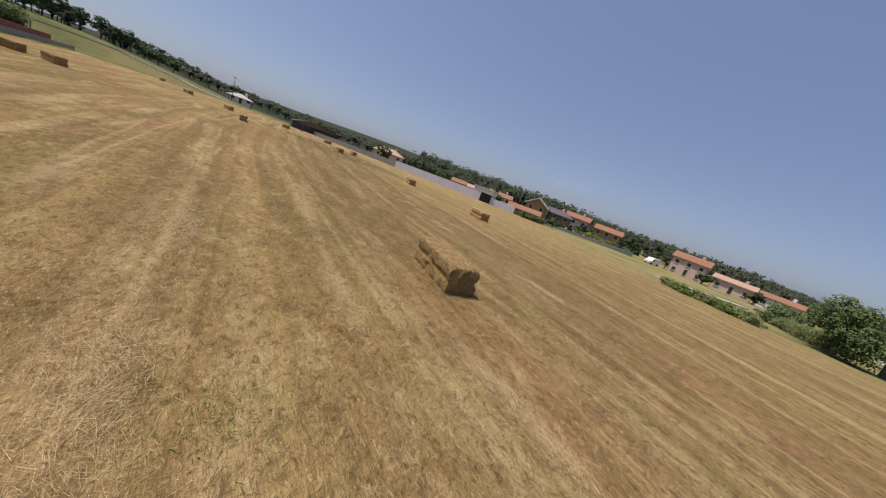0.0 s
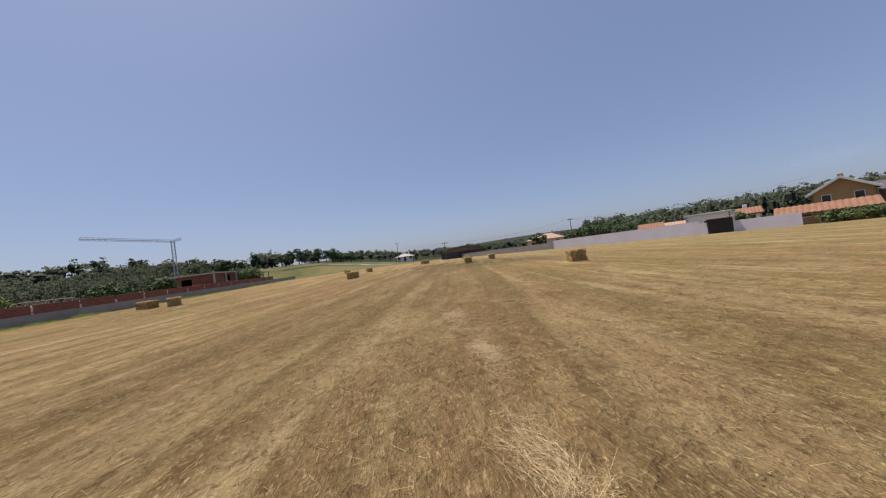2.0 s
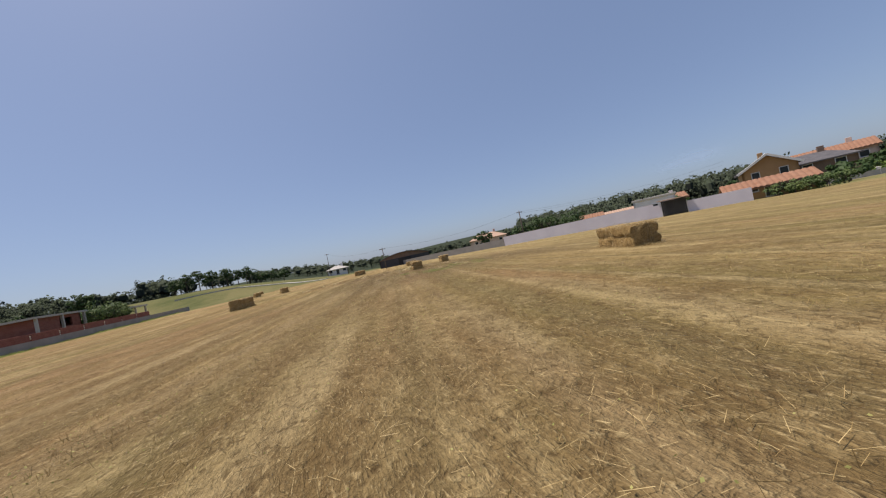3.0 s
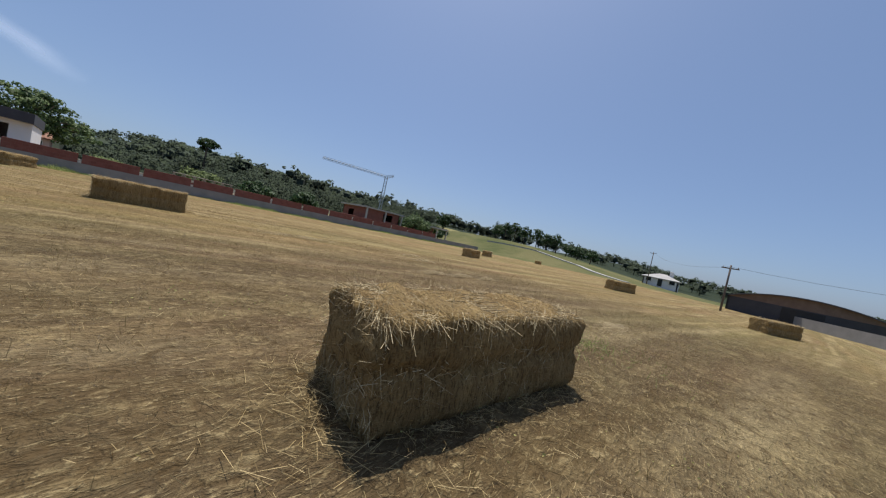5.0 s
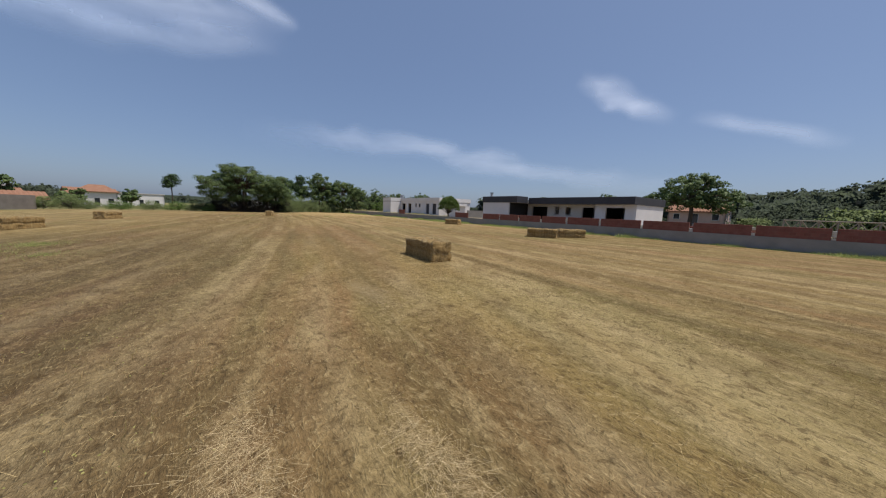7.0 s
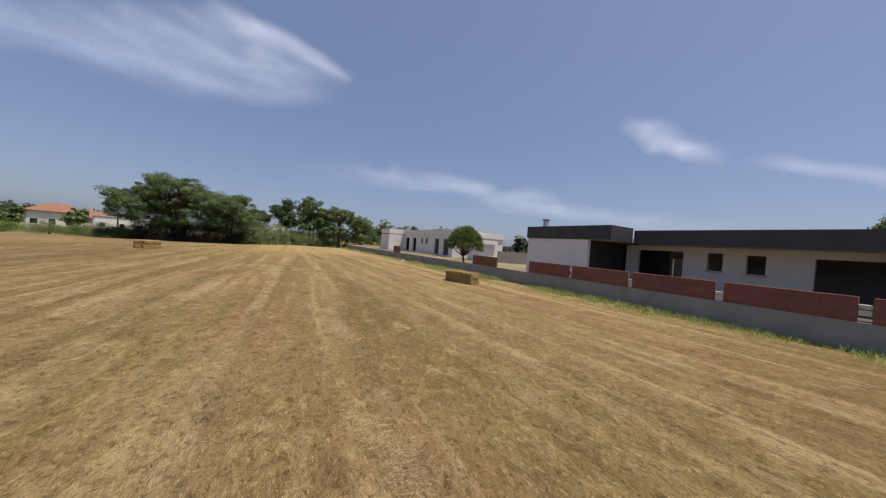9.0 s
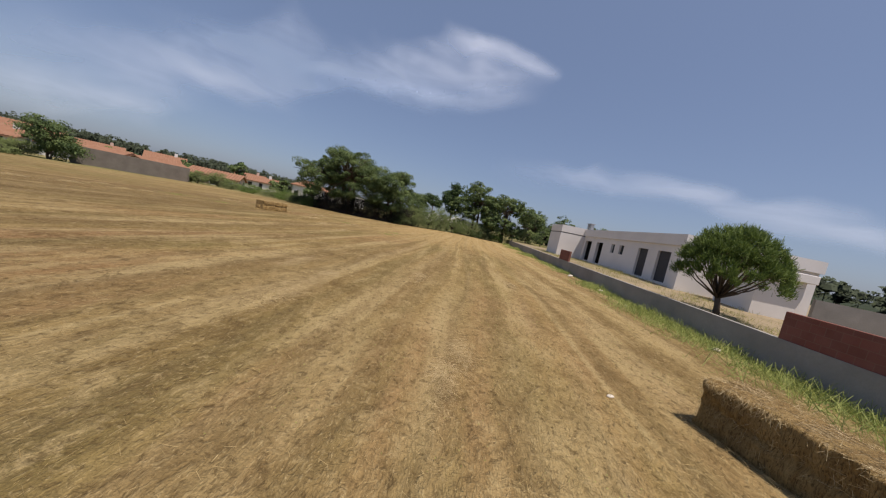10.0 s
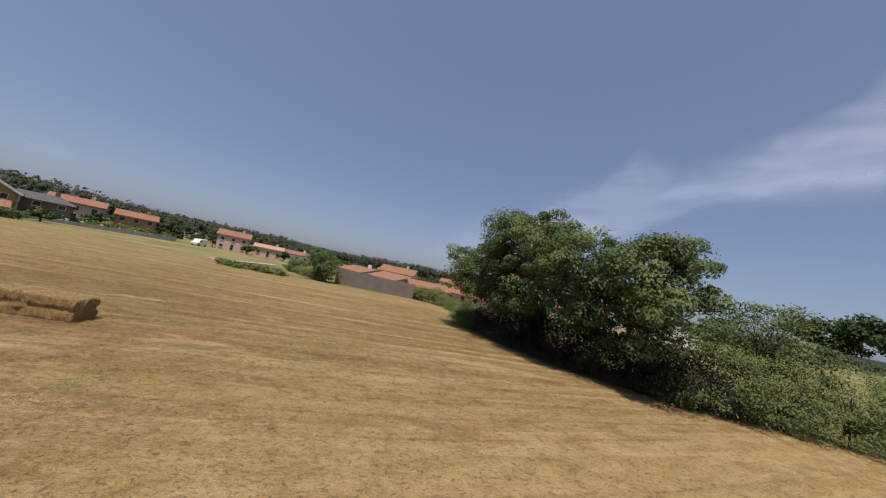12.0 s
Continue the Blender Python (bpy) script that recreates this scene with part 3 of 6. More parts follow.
def build_straw():
    p = strewn(185000)
    n = len(p)
    turn = rng.uniform(0, 2 * math.pi, n)
    lift = np.abs(rng.normal(0.0, 0.16, n))
    ways = np.stack([np.cos(turn) * np.cos(lift), np.sin(turn) * np.cos(lift), np.sin(lift)], 1)
    roots = np.stack([p[:, 0], p[:, 1], height_array(p[:, 0], p[:, 1]) + rng.uniform(0.004, 0.035, n)], 1)
    ob = quads("loose_straw", stalk_quads(roots, ways, rng.uniform(0.03, 0.13, n), rng.uniform(0.0014, 0.0028, n)), M_STRAW)
    tagged(ob, "pale dry straw scattered over the mown field", "straw", kind="stuff")
    p = strewn(110000, 1.15)
    n = len(p)
    p[:, 0] = np.round(p[:, 0] / 0.16) * 0.16 + rng.normal(0, 0.025, n)
    lean = rng.normal(0, 0.28, (n, 2))
    ways = np.stack([lean[:, 0], lean[:, 1], np.ones(n)], 1)
    ways /= np.linalg.norm(ways, axis=1, keepdims=True)
    roots = np.stack([p[:, 0], p[:, 1], height_array(p[:, 0], p[:, 1]) - 0.01], 1)
    ob = quads("stubble", stalk_quads(roots, ways, rng.uniform(0.03, 0.1, n), rng.uniform(0.0016, 0.0036, n)), M_STUBBLE)
    tagged(ob, "short cut stubble standing in rows", "stubble", kind="stuff")
    # tussocks of longer stubble, further out on both sides
    p = strewn(9000, 3.0)
    k = 7
    n = len(p) * k
    p = np.repeat(p, k, 0) + rng.normal(0, 0.05, (n, 2))
    lean = rng.normal(0, 0.75, (n, 2))
    ways = np.stack([lean[:, 0], lean[:, 1], np.ones(n)], 1)
    ways /= np.linalg.norm(ways, axis=1, keepdims=True)
    ok = (p[:, 0] > WALL_X + 0.4) & (p[:, 1] > -12)
    p, ways = p[ok], ways[ok]
    roots = np.stack([p[:, 0], p[:, 1], height_array(p[:, 0], p[:, 1]) - 0.01], 1)
    ob = quads("stubble_tussocks", stalk_quads(roots, ways, rng.uniform(0.03, 0.085, len(p)), rng.uniform(0.002, 0.0045, len(p))), M_STUBBLE)
    tagged(ob, "dry tussocks of longer stubble over the field", "stubble", kind="stuff")
    # heaps of straw left by the baler
    heaps = [(10.75, 19.3, 0.85), (17.1, 50.4, 0.7), (17.1, 49.8, 0.6), (-0.4, 2.7, 1.3), (0.0, 6.7, 1.2), (3.4, 1.3, 0.9), (3.3, 0.6, 0.7), (-1.9, 8.4, 0.8), (9.0, 4.8, 0.7), (8.9, 4.0, 0.6),
             (2.1, 4.1, 0.9), (9.9, 54.2, 0.7), (11.0, 53.6, 0.8), (8.7, 50.1, 1.1), (-4.8, 36.4, 0.8), (-5.1, 32.5, 1.0), (-9.6, 23.7, 0.6), (-9.8, 22.8, 0.7), (-6.4, 20.4, 1.0), (10.2, 13.4, 0.5), (9.8, 11.3, 0.5),
             (9.6, 10.3, 0.5), (11.2, 11.3, 0.6), (10.5, 15.2, 0.6), (10.7, 17.1, 0.5), (13.4, 51.6, 0.7), (13.6, 52.7, 0.6), (13.8, 53.8, 0.5), (17.0, 50.4, 0.6), (17.7, 52.5, 0.8),
             (20.3, 48.2, 0.7), (20.1, 47.3, 0.6), (18.8, 41.2, 0.7), (-5.1, 30.7, 0.8), (-6.5, 21.9, 0.9), (-5.1, 19.2, 1.1), (-8.4, 17.7, 0.8), (-11.7, 15.4, 0.8)]
    roots, ways = [], []
    for x, y, r in heaps:
        k = int(3600 * r)
        q = rng.normal(0, 0.4 * r, (k, 2)) * (0.36, 1.4)
        bump = 0.07 * np.exp(-(q ** 2).sum(1) / (0.5 * r * r))
        a = rng.normal(1.4, 0.8, k) + 0.8 * np.sin(q[:, 1] * 5)
        l = rng.normal(0.1, 0.2, k)
        roots.append(np.stack([x + q[:, 0], y + q[:, 1], bump * rng.uniform(0.1, 1, k) + 0.01 + ground_height(x, y)], 1))
        ways.append(np.stack([np.cos(a) * np.cos(l), np.sin(a) * np.cos(l), np.sin(l)], 1))
    roots, ways = np.concatenate(roots), np.concatenate(ways)
    ob = quads("straw_heaps", stalk_quads(roots, ways, rng.uniform(0.04, 0.16, len(roots)), rng.uniform(0.0008, 0.0017, len(roots))), M_HAY)
    tagged(ob, "low heaps of bright loose straw on the field", "straw", kind="stuff")
    # a looser mat of long straw where the baler turned in the north-east
    n = 12000
    p = np.stack([rng.normal(17.4, 3.0, n), 37.0 + 9.0 * rng.beta(1.5, 2.0, n)], 1)
    keep = np.array([noise.noise((x * 0.9, y * 0.5, 4.0)) for x, y in p]) + rng.normal(0, 0.25, n) > -0.05
    p = p[keep]
    n = len(p)
    turn = rng.normal(0.3, 0.9, n)
    lift = np.abs(rng.normal(0.0, 0.2, n))
    ways = np.stack([np.cos(turn) * np.cos(lift), np.sin(turn) * np.cos(lift), np.sin(lift)], 1)
    roots = np.stack([p[:, 0], p[:, 1], height_array(p[:, 0], p[:, 1]) + rng.uniform(0.004, 0.04, n)], 1)
    ob = quads("straw_mat", stalk_quads(roots, ways, rng.uniform(0.03, 0.14, n) * rng.choice([0.6, 0.8, 1.0, 1.3], n), rng.uniform(0.0014, 0.0032, n)), M_STRAW)
    tagged(ob, "loose mat of long pale straw over dark soil", "straw", kind="stuff")
    # green regrowth among the stubble
    spots = strewn(900, 1.1)
    c = spots[rng.integers(0, len(spots), 18000)] + rng.normal(0, 0.3, (18000, 2))
    z = height_array(c[:, 0], c[:, 1]) + rng.uniform(0.0, 0.09, len(c))
    ob = quads("field_weeds", leaf_quads(np.stack([c[:, 0], c[:, 1], z], 1), 0.018, 0.4), M_WEED)
    tagged(ob, "small green weeds growing through the stubble", "weeds", kind="stuff")
    # leafy green weeds that stand up from the cut field in the north-east
    centre = np.array([(16.3, 38.9), (18.7, 38.0), (16.1, 38.5), (16.6, 38.3), (18.1, 40.3), (16.6, 40.6), (19.7, 40.5), (17.8, 50.3), (15.2, 41.8), (19.0, 42.8), (6.9, 3.3), (0.4, 2.1), (-3.7, 1.5), (-3.7, 3.9), (7.5, 7.1), (9.4, 8.5)])
    n = 1100
    c = centre[rng.integers(0, len(centre), n)] + rng.normal(0, 0.2, (n, 2)) * rng.uniform(0.4, 2.2, (n, 1))
    z = height_array(c[:, 0], c[:, 1]) + rng.uniform(0.0, 0.09, n) ** 1.2
    leaves = leaf_quads(np.stack([c[:, 0], c[:, 1], z], 1), 0.022, 0.3)
    n = 5200
    c = centre[rng.integers(0, len(centre), n)] + rng.normal(0, 0.24, (n, 2)) * rng.uniform(0.4, 2.6, (n, 1))
    lean = rng.normal(0, 0.7, (n, 2))
    ways = np.stack([lean[:, 0], lean[:, 1], np.ones(n)], 1)
    ways /= np.linalg.norm(ways, axis=1, keepdims=True)
    blades = stalk_quads(np.stack([c[:, 0], c[:, 1], height_array(c[:, 0], c[:, 1])], 1), ways, rng.uniform(0.03, 0.12, n), rng.uniform(0.003, 0.007, n))
    ob = quads("green_weeds", np.concatenate([leaves, blades]), M_RANK)
    tagged(ob, "leafy green weeds standing up from the cut field", "weeds", kind="stuff")
    # rank grass along the foot of the boundary wall
    n = 80000
    y = rng.uniform(-26, 94, n)
    thick = np.clip(np.array([0.38 + 0.4 * step(v, 4, 12) * (1 - step(v, 30, 38)) + 1.5 * noise.noise((v * 0.22, 3.0, 0.0)) + 0.9 * noise.noise((v * 0.9, 5.0, 0.0)) for v in y]), 0.03, 1.2)
    keep = rng.random(n) < 0.25 + thick
    y, thick = y[keep], thick[keep]
    n = len(y)
    x = WALL_X + 0.05 + np.abs(rng.normal(0, 0.6, n)) * (0.25 + thick)
    roots = np.stack([x, y, height_array(x, y) - 0.01], 1)
    lean = rng.normal(0, 0.95, (n, 2))
    ways = np.stack([lean[:, 0], lean[:, 1], np.ones(n)], 1)
    ways /= np.linalg.norm(ways, axis=1, keepdims=True)
    ob = quads("wall_grass", stalk_quads(roots, ways, rng.uniform(0.08, 0.36, n) * (0.35 + thick * 0.8), rng.uniform(0.006, 0.016, n)), M_RANK)
    tagged(ob, "rank green grass along the foot of the wall", "grass", kind="stuff")


build_straw()


def build_yard_weeds():
    """Weeds and dry grass over the building plots behind the boundary wall."""
    spots = np.stack([rng.uniform(-24, -18.2, 420), rng.uniform(-12, 66, 420)], 1)
    n = 16000
    p = spots[rng.integers(0, len(spots), n)] + rng.normal(0, 0.35, (n, 2))
    p = p[p[:, 0] < WALL_X - 0.3]
    n = len(p)
    lean = rng.normal(0, 0.4, (n, 2))
    ways = np.stack([lean[:, 0], lean[:, 1], np.ones(n)], 1)
    ways /= np.linalg.norm(ways, axis=1, keepdims=True)
    roots = np.stack([p[:, 0], p[:, 1], height_array(p[:, 0], p[:, 1])], 1)
    ob = quads("yard_weeds", stalk_quads(roots, ways, rng.uniform(0.06, 0.24, n), rng.uniform(0.005, 0.014, n)), M_WEED)
    tagged(ob, "dry weeds over the bare building plots", "weeds", kind="stuff")


build_yard_weeds()

# ---- boundary wall to the west ----
PANELS = [(1.4, 3.6), (19.35, 22.25), (25.4, 28.35), (28.5, 31.45), (31.65, 34.55), (34.8, 37.65), (37.9, 41.1), (41.3, 44.65), (44.85, 48.0), (48.25, 51.4),
          (51.6, 54.75), (54.95, 58.3)] + [(58.5 + 3.45 * k, 61.75 + 3.45 * k) for k in range(8)]


def build_boundary_wall():
    wall = empty("wall_west", WALL_X, 0)
    tagged(wall, "low grey rendered wall topped with red brick panels", "wall", kind="structure")
    bm = bmesh.new()
    add_wall(bm, (0, -26.5), (0, 100), -0.6, 0.83, -0.2)
    part("plinth", bm, M_RENDER_GREY, wall)
    for a, b in PANELS:
        top = 1.53 if a > 10 else 1.62
        part("brick_panel", box(-0.17, -0.03, a, b, 0.8, top, bevel=0.01), M_BRICK, wall, "red hollow brick panel")
    for (a, b), (c, d) in zip(PANELS[2:], PANELS[3:]):
        bm = bmesh.new()
        for z in (0.83, 1.02, 1.2):
            if rng.random() < 0.8:
                add_box(bm, -0.16, -0.06, b, c, z, z + rng.uniform(0.08, 0.2), bevel=0.015)
        if len(bm.verts):
            part("mortar", bm, M_MORTAR, wall, "pale broken mortar between the panels")
        else:
            bm.free()


build_boundary_wall()


# ---- hay bales ----
def bale_body(seed, long=2.36, wide=0.86, high=0.74):
    """A pressed bale along y: uneven flakes, soft edges."""
    bm = bmesh.new()
    ny, nx, nz = 46, 12, 12
    r = random.Random(seed)
    flakes = [r.uniform(-0.012, 0.012) for _ in range(ny + 1)]

    def place(u, v, w):
        x, y, z = (u - 0.5) * wide, (v - 0.5) * long, w * high
        # round the long edges
        cx, cz = x, z - high / 2
        k = (abs(2 * cx / wide) ** 9 + abs(2 * cz / high) ** 9) ** (1 / 9) or 1
        round_ = max(abs(2 * cx / wide), abs(2 * cz / high)) / k
        x, z = cx * (0.35 + 0.65 * round_), high / 2 + cz * (0.35 + 0.65 * round_)
        f = flakes[min(int(v * ny), ny)]
        p = Vector((x, y, z))
        o = noise.noise_vector(p * 5 + Vector((seed, 0, 0))) * 0.045 + noise.noise_vector(p * 17 + Vector((0, seed, 0))) * 0.018
        groove = 0.13 * math.exp(-((w - 0.52 - 0.1 * noise.noise((seed, y * 1.5, 4.0))) / 0.065) ** 2)
        grow = 1 - groove + f + 0.03 * noise.noise((seed, y * 2.2, 0))
        bulge = 0.05 * (1 - (2 * v - 1) ** 2) if w > 0.9 else 0
        return Vector((x * grow, y + (0.05 * noise.noise((x * 3, z * 3, seed))) * abs(2 * v - 1) ** 8, max(z * (1 + 0.6 * f) + bulge * 0.4, 0))) + o * (0.4 if z < 0.02 else 1)

    grid = {}

    def vert(i, j, k):
        key = (i, j, k)
        if key not in grid:
            grid[key] = bm.verts.new(place(i / nx, j / ny, k / nz))
        return grid[key]

    for j in range(ny):
        for i in range(nx):
            for k in (0, nz):
                bm.faces.new([vert(i, j, k), vert(i + 1, j, k), vert(i + 1, j + 1, k), vert(i, j + 1, k)])
        for k in range(nz):
            for i in (0, nx):
                bm.faces.new([vert(i, j, k), vert(i, j + 1, k), vert(i, j + 1, k + 1), vert(i, j, k + 1)])
    for i in range(nx):
        for k in range(nz):
            for j in (0, ny):
                bm.faces.new([vert(i, j, k), vert(i + 1, j, k), vert(i + 1, j, k + 1), vert(i, j, k + 1)])
    bmesh.ops.recalc_face_normals(bm, faces=bm.faces)
    return bm


def bale(seed, long=2.36, wide=0.86, high=0.74):
    thing = empty("hay_bale", 0, 0)
    part("body", bale_body(seed, long, wide, high), M_BALE, thing, smooth=True)
    # stalks that stick out of the faces
    def face(n, fixed, value, sign, push):
        p = np.stack([rng.uniform(-wide / 2, wide / 2, n), rng.uniform(-long / 2, long / 2, n), rng.uniform(0.04, high, n)], 1)
        p[:, fixed] = value
        w = rng.normal(0, 1, (n, 3))
        w[:, fixed] = sign * np.abs(rng.normal(0, push, n))
        w[:, 2] -= 0.35 if fixed != 2 else 0
        w /= np.linalg.norm(w, axis=1, keepdims=True)
        return p, w
    sets = [face(3600, 2, high - 0.002, 1, 0.22), face(600, 0, wide / 2 - 0.01, 1, 0.2), face(600, 0, -wide / 2 + 0.01, -1, 0.2),
            face(800, 1, long / 2 - 0.02, 1, 0.45), face(800, 1, -long / 2 + 0.02, -1, 0.45)]
    # ragged wisps that hang over the upper edges
    n = 1500
    p = np.stack([rng.choice([-1, 1], n) * wide / 2, rng.uniform(-long / 2, long / 2, n), high + rng.normal(0, 0.03, n)], 1)
    ends = rng.random(n) < 0.35
    p[ends, 0], p[ends, 1] = rng.uniform(-wide / 2, wide / 2, ends.sum()), rng.choice([-1, 1], ends.sum()) * long / 2
    tufts = np.array([noise.noise((px * 6, py * 2.5, 1.7 * wide)) for px, py, _ in p]) + rng.normal(0, 0.2, n) > -0.05
    p = p[tufts]
    w = rng.normal(0, 0.7, p.shape) + np.stack([np.sign(p[:, 0]) * 0.8, np.zeros(len(p)), np.full(len(p), -0.7)], 1)
    sets.append((p, w / np.linalg.norm(w, axis=1, keepdims=True)))
    roots, ways = np.concatenate([s[0] for s in sets]), np.concatenate([s[1] for s in sets])
    n = len(roots)
    quads("stalk_fringe", stalk_quads(roots, ways, rng.uniform(0.03, 0.17, n), rng.uniform(0.0018, 0.004, n)), M_HAY, thing, "dry stalks sticking out of the bale")
    for x in (-0.3, -0.18, -0.06, 0.06, 0.18, 0.3):
        bm = bmesh.new()
        a, b = long / 2 + 0.012, high + 0.008
        add_tube(bm, [(x, -a, 0.02), (x, -a, b), (x, 0, b + 0.012), (x, a, b), (x, a, 0.02)], [0.004] * 5, 4)
        part("twine", bm, M_TWINE, thing)
    return thing


# east, north, turn and size
BALES = [(5.13, 5.08, -14, 0.9), (17.55, 47.5, -10, 0.9), (22.14, 53.35, -12, 0.88), (19.65, 29.64, -23, 0.88), (18.8, 17.08, -20, 0.88),
         (-13.68, 24.14, 13, 0.87), (-8.5, 41.65, 30, 0.88), (-11.0, 42.4, 55, 0.88), (5.02, 46.54, -5.5, 0.88), (4.9, 65.5, 14, 0.88), (-0.35, 76.2, 20, 0.88),
         (14.7, 70.5, -30, 0.88), (21.9, 66.7, -40, 0.88), (-5.1, 102.6, 10, 0.88)]


def build_bales():
    masters = [bale(3), bale(11, 2.3, 0.88, 0.73), bale(23, 2.42, 0.84, 0.76)]
    words = ("brown rectangular hay bale lying alone on the field", "brown rectangular hay bale with ragged straw ends", "brown rectangular hay bale tied with thin twine")
    for k in reversed(range(len(BALES))):
        x, y, turn, size = BALES[k]
        place = pose(x, y, ground_height(x, y) - 0.02, 0, 0, turn) @ Matrix.Diagonal((size, size, size, 1.0))
        if k < 3:
            ob = masters[k]
            ob.matrix_basis = place
        else:
            ob = copy_thing(masters[k % 3], place)
        tagged(ob, words[k % 3], "hay bale", "bales on the field")
    # straw shed at the foot of each bale
    roots = []
    for x, y, turn, size in BALES:
        p = rng.uniform(-1, 1, (1500, 2)) * (0.43, 1.15)
        p *= (1 + np.abs(rng.normal(0, 0.22, (1500, 1)))) / np.maximum(np.abs(p) / (0.43, 1.15), 0.01).max(1, keepdims=True)
        c, s_ = math.cos(radians(turn)), math.sin(radians(turn))
        roots.append(np.stack([x + size * (p[:, 0] * c - p[:, 1] * s_), y + size * (p[:, 0] * s_ + p[:, 1] * c)], 1))
    p = np.concatenate(roots)
    n = len(p)
    a, l = rng.uniform(0, 6.28, n), np.abs(rng.normal(0, 0.25, n))
    ways = np.stack([np.cos(a) * np.cos(l), np.sin(a) * np.cos(l), np.sin(l)], 1)
    ob = quads("spilled_straw", stalk_quads(np.stack([p[:, 0], p[:, 1], height_array(p[:, 0], p[:, 1]) + rng.uniform(0.005, 0.04, n)], 1), ways, rng.uniform(0.04, 0.17, n), rng.uniform(0.0014, 0.0034, n)), M_STRAW)
    tagged(ob, "loose straw shed round the feet of the bales", "straw", kind="stuff")


build_bales()


def build_stones():
    """Pale scraps of stone and mortar thrown over the boundary wall."""
    for x, y, size, turn in ((-17.25, 11.0, 0.2, 20), (-16.9, 14.2, 0.13, 70), (-12.06, 23.0, 0.06, 10), (-17.2, 6.4, 0.24, 40), (-17.1, 18.6, 0.15, 15), (-17.3, 2.2, 0.18, 55)):
        r = random.Random(int(y * 10))
        bm = bmesh.new()
        bmesh.ops.create_icosphere(bm, subdivisions=2, radius=1.0)
        for v in bm.verts:
            v.co *= 1 + 0.25 * noise.noise(v.co * 1.7 + Vector((y, 0, 0)))
            v.co = Vector((v.co.x * size, v.co.y * size * r.uniform(0.6, 0.62), v.co.z * size * 0.32))
        ob = part("stone", bm, M_MORTAR)
        ob.matrix_basis = pose(x, y, ground_height(x, y) + size * 0.2, 0, r.uniform(-8, 8), turn)
        tagged(ob, "pale lump of broken mortar lying on the field", "stone", "stones by the wall")


build_stones()


# ---- houses ----
def add_gable_roof(bm, x0, x1, y0, y1, z, rise, over=0.4, thick=0.18, hip=0.0):
    """A pitched roof with its ridge along x; hip: how far its ends slope in."""
    x0, x1, y0, y1 = x0 - over, x1 + over, y0 - over, y1 + over
    ym = (y0 + y1) / 2
    top = [(x0 + hip, ym, z + rise), (x1 - hip, ym, z + rise)]
    low = [(x0, y0, z), (x1, y0, z), (x1, y1, z), (x0, y1, z)]
    v = [bm.verts.new(p) for p in (*low, *top)]
    w = [bm.verts.new((p[0], p[1], p[2] - thick)) for p in (*low, *top)]
    slopes = [(0, 1, 5, 4), (2, 3, 4, 5)] + ([(1, 2, 5), (3, 0, 4)] if hip else [])
    rim = [(0, 1), (1, 2), (2, 3), (3, 0)] if hip else [(0, 1), (1, 5), (5, 2), (2, 3), (3, 4), (4, 0)]
    for f in slopes:
        bm.faces.new([v[i] for i in f])
        bm.faces.new([w[i] for i in f][::-1])
    for a, b in rim:
        bm.faces.new((v[a], w[a], w[b], v[b]))
    bmesh.ops.recalc_face_normals(bm, faces=bm.faces)


def add_tile_rows(bm, x0, x1, y0, y1, z, rise, over, rows):
    """One corrugated sheet of cover tiles over both slopes of a pitched roof."""
    x0, x1, y0, y1 = x0 - over, x1 + over, y0 - over, y1 + over
    ym = (y0 + y1) / 2
    sheet = []
    for k in range(rows * 4 + 1):
        x = x0 + k * (x1 - x0) / (rows * 4)
        up = (0.02, 0.07, 0.1, 0.07)[k % 4]
        sheet.append([bm.verts.new((x, y, h + up)) for y, h in ((y0 - 0.03, z), ((y0 + ym) / 2, z + rise / 2), (ym, z + rise), ((ym + y1) / 2, z + rise / 2), (y1 + 0.03, z))])
    for p, q in zip(sheet, sheet[1:]):
        for k in range(4):
            bm.faces.new((p[k], q[k], q[k + 1], p[k + 1]))


def window_on(parent, x, y, z, w, h, turn, deep=0.06, door=False):
    """A window or door set into a wall face: frame, pane, sill. It looks along local -y before the turn."""
    name = "door" if door else "window"
    bm = bmesh.new()
    t = 0.07
    for b in ((-w / 2, -w / 2 + t, 0, h), (w / 2 - t, w / 2, 0, h), (-w / 2 + t, w / 2 - t, h - t, h), (-w / 2 + t, w / 2 - t, 0, t)):
        add_box(bm, b[0], b[1], -deep, 0.03, b[2], b[3])
    win = part(name, bm, M_FRAME, parent)
    win.matrix_basis = pose(x, y, z, 0, 0, turn)
    part("pane", box(-w / 2 + t, w / 2 - t, -deep * 0.4, 0.02, t, h - t), M_GLASS, win)
    if not door:
        part("sill", box(-w / 2 - 0.08, w / 2 + 0.08, -deep - 0.08, 0.02, -0.06, 0.0), M_CONCRETE, win)
    return win


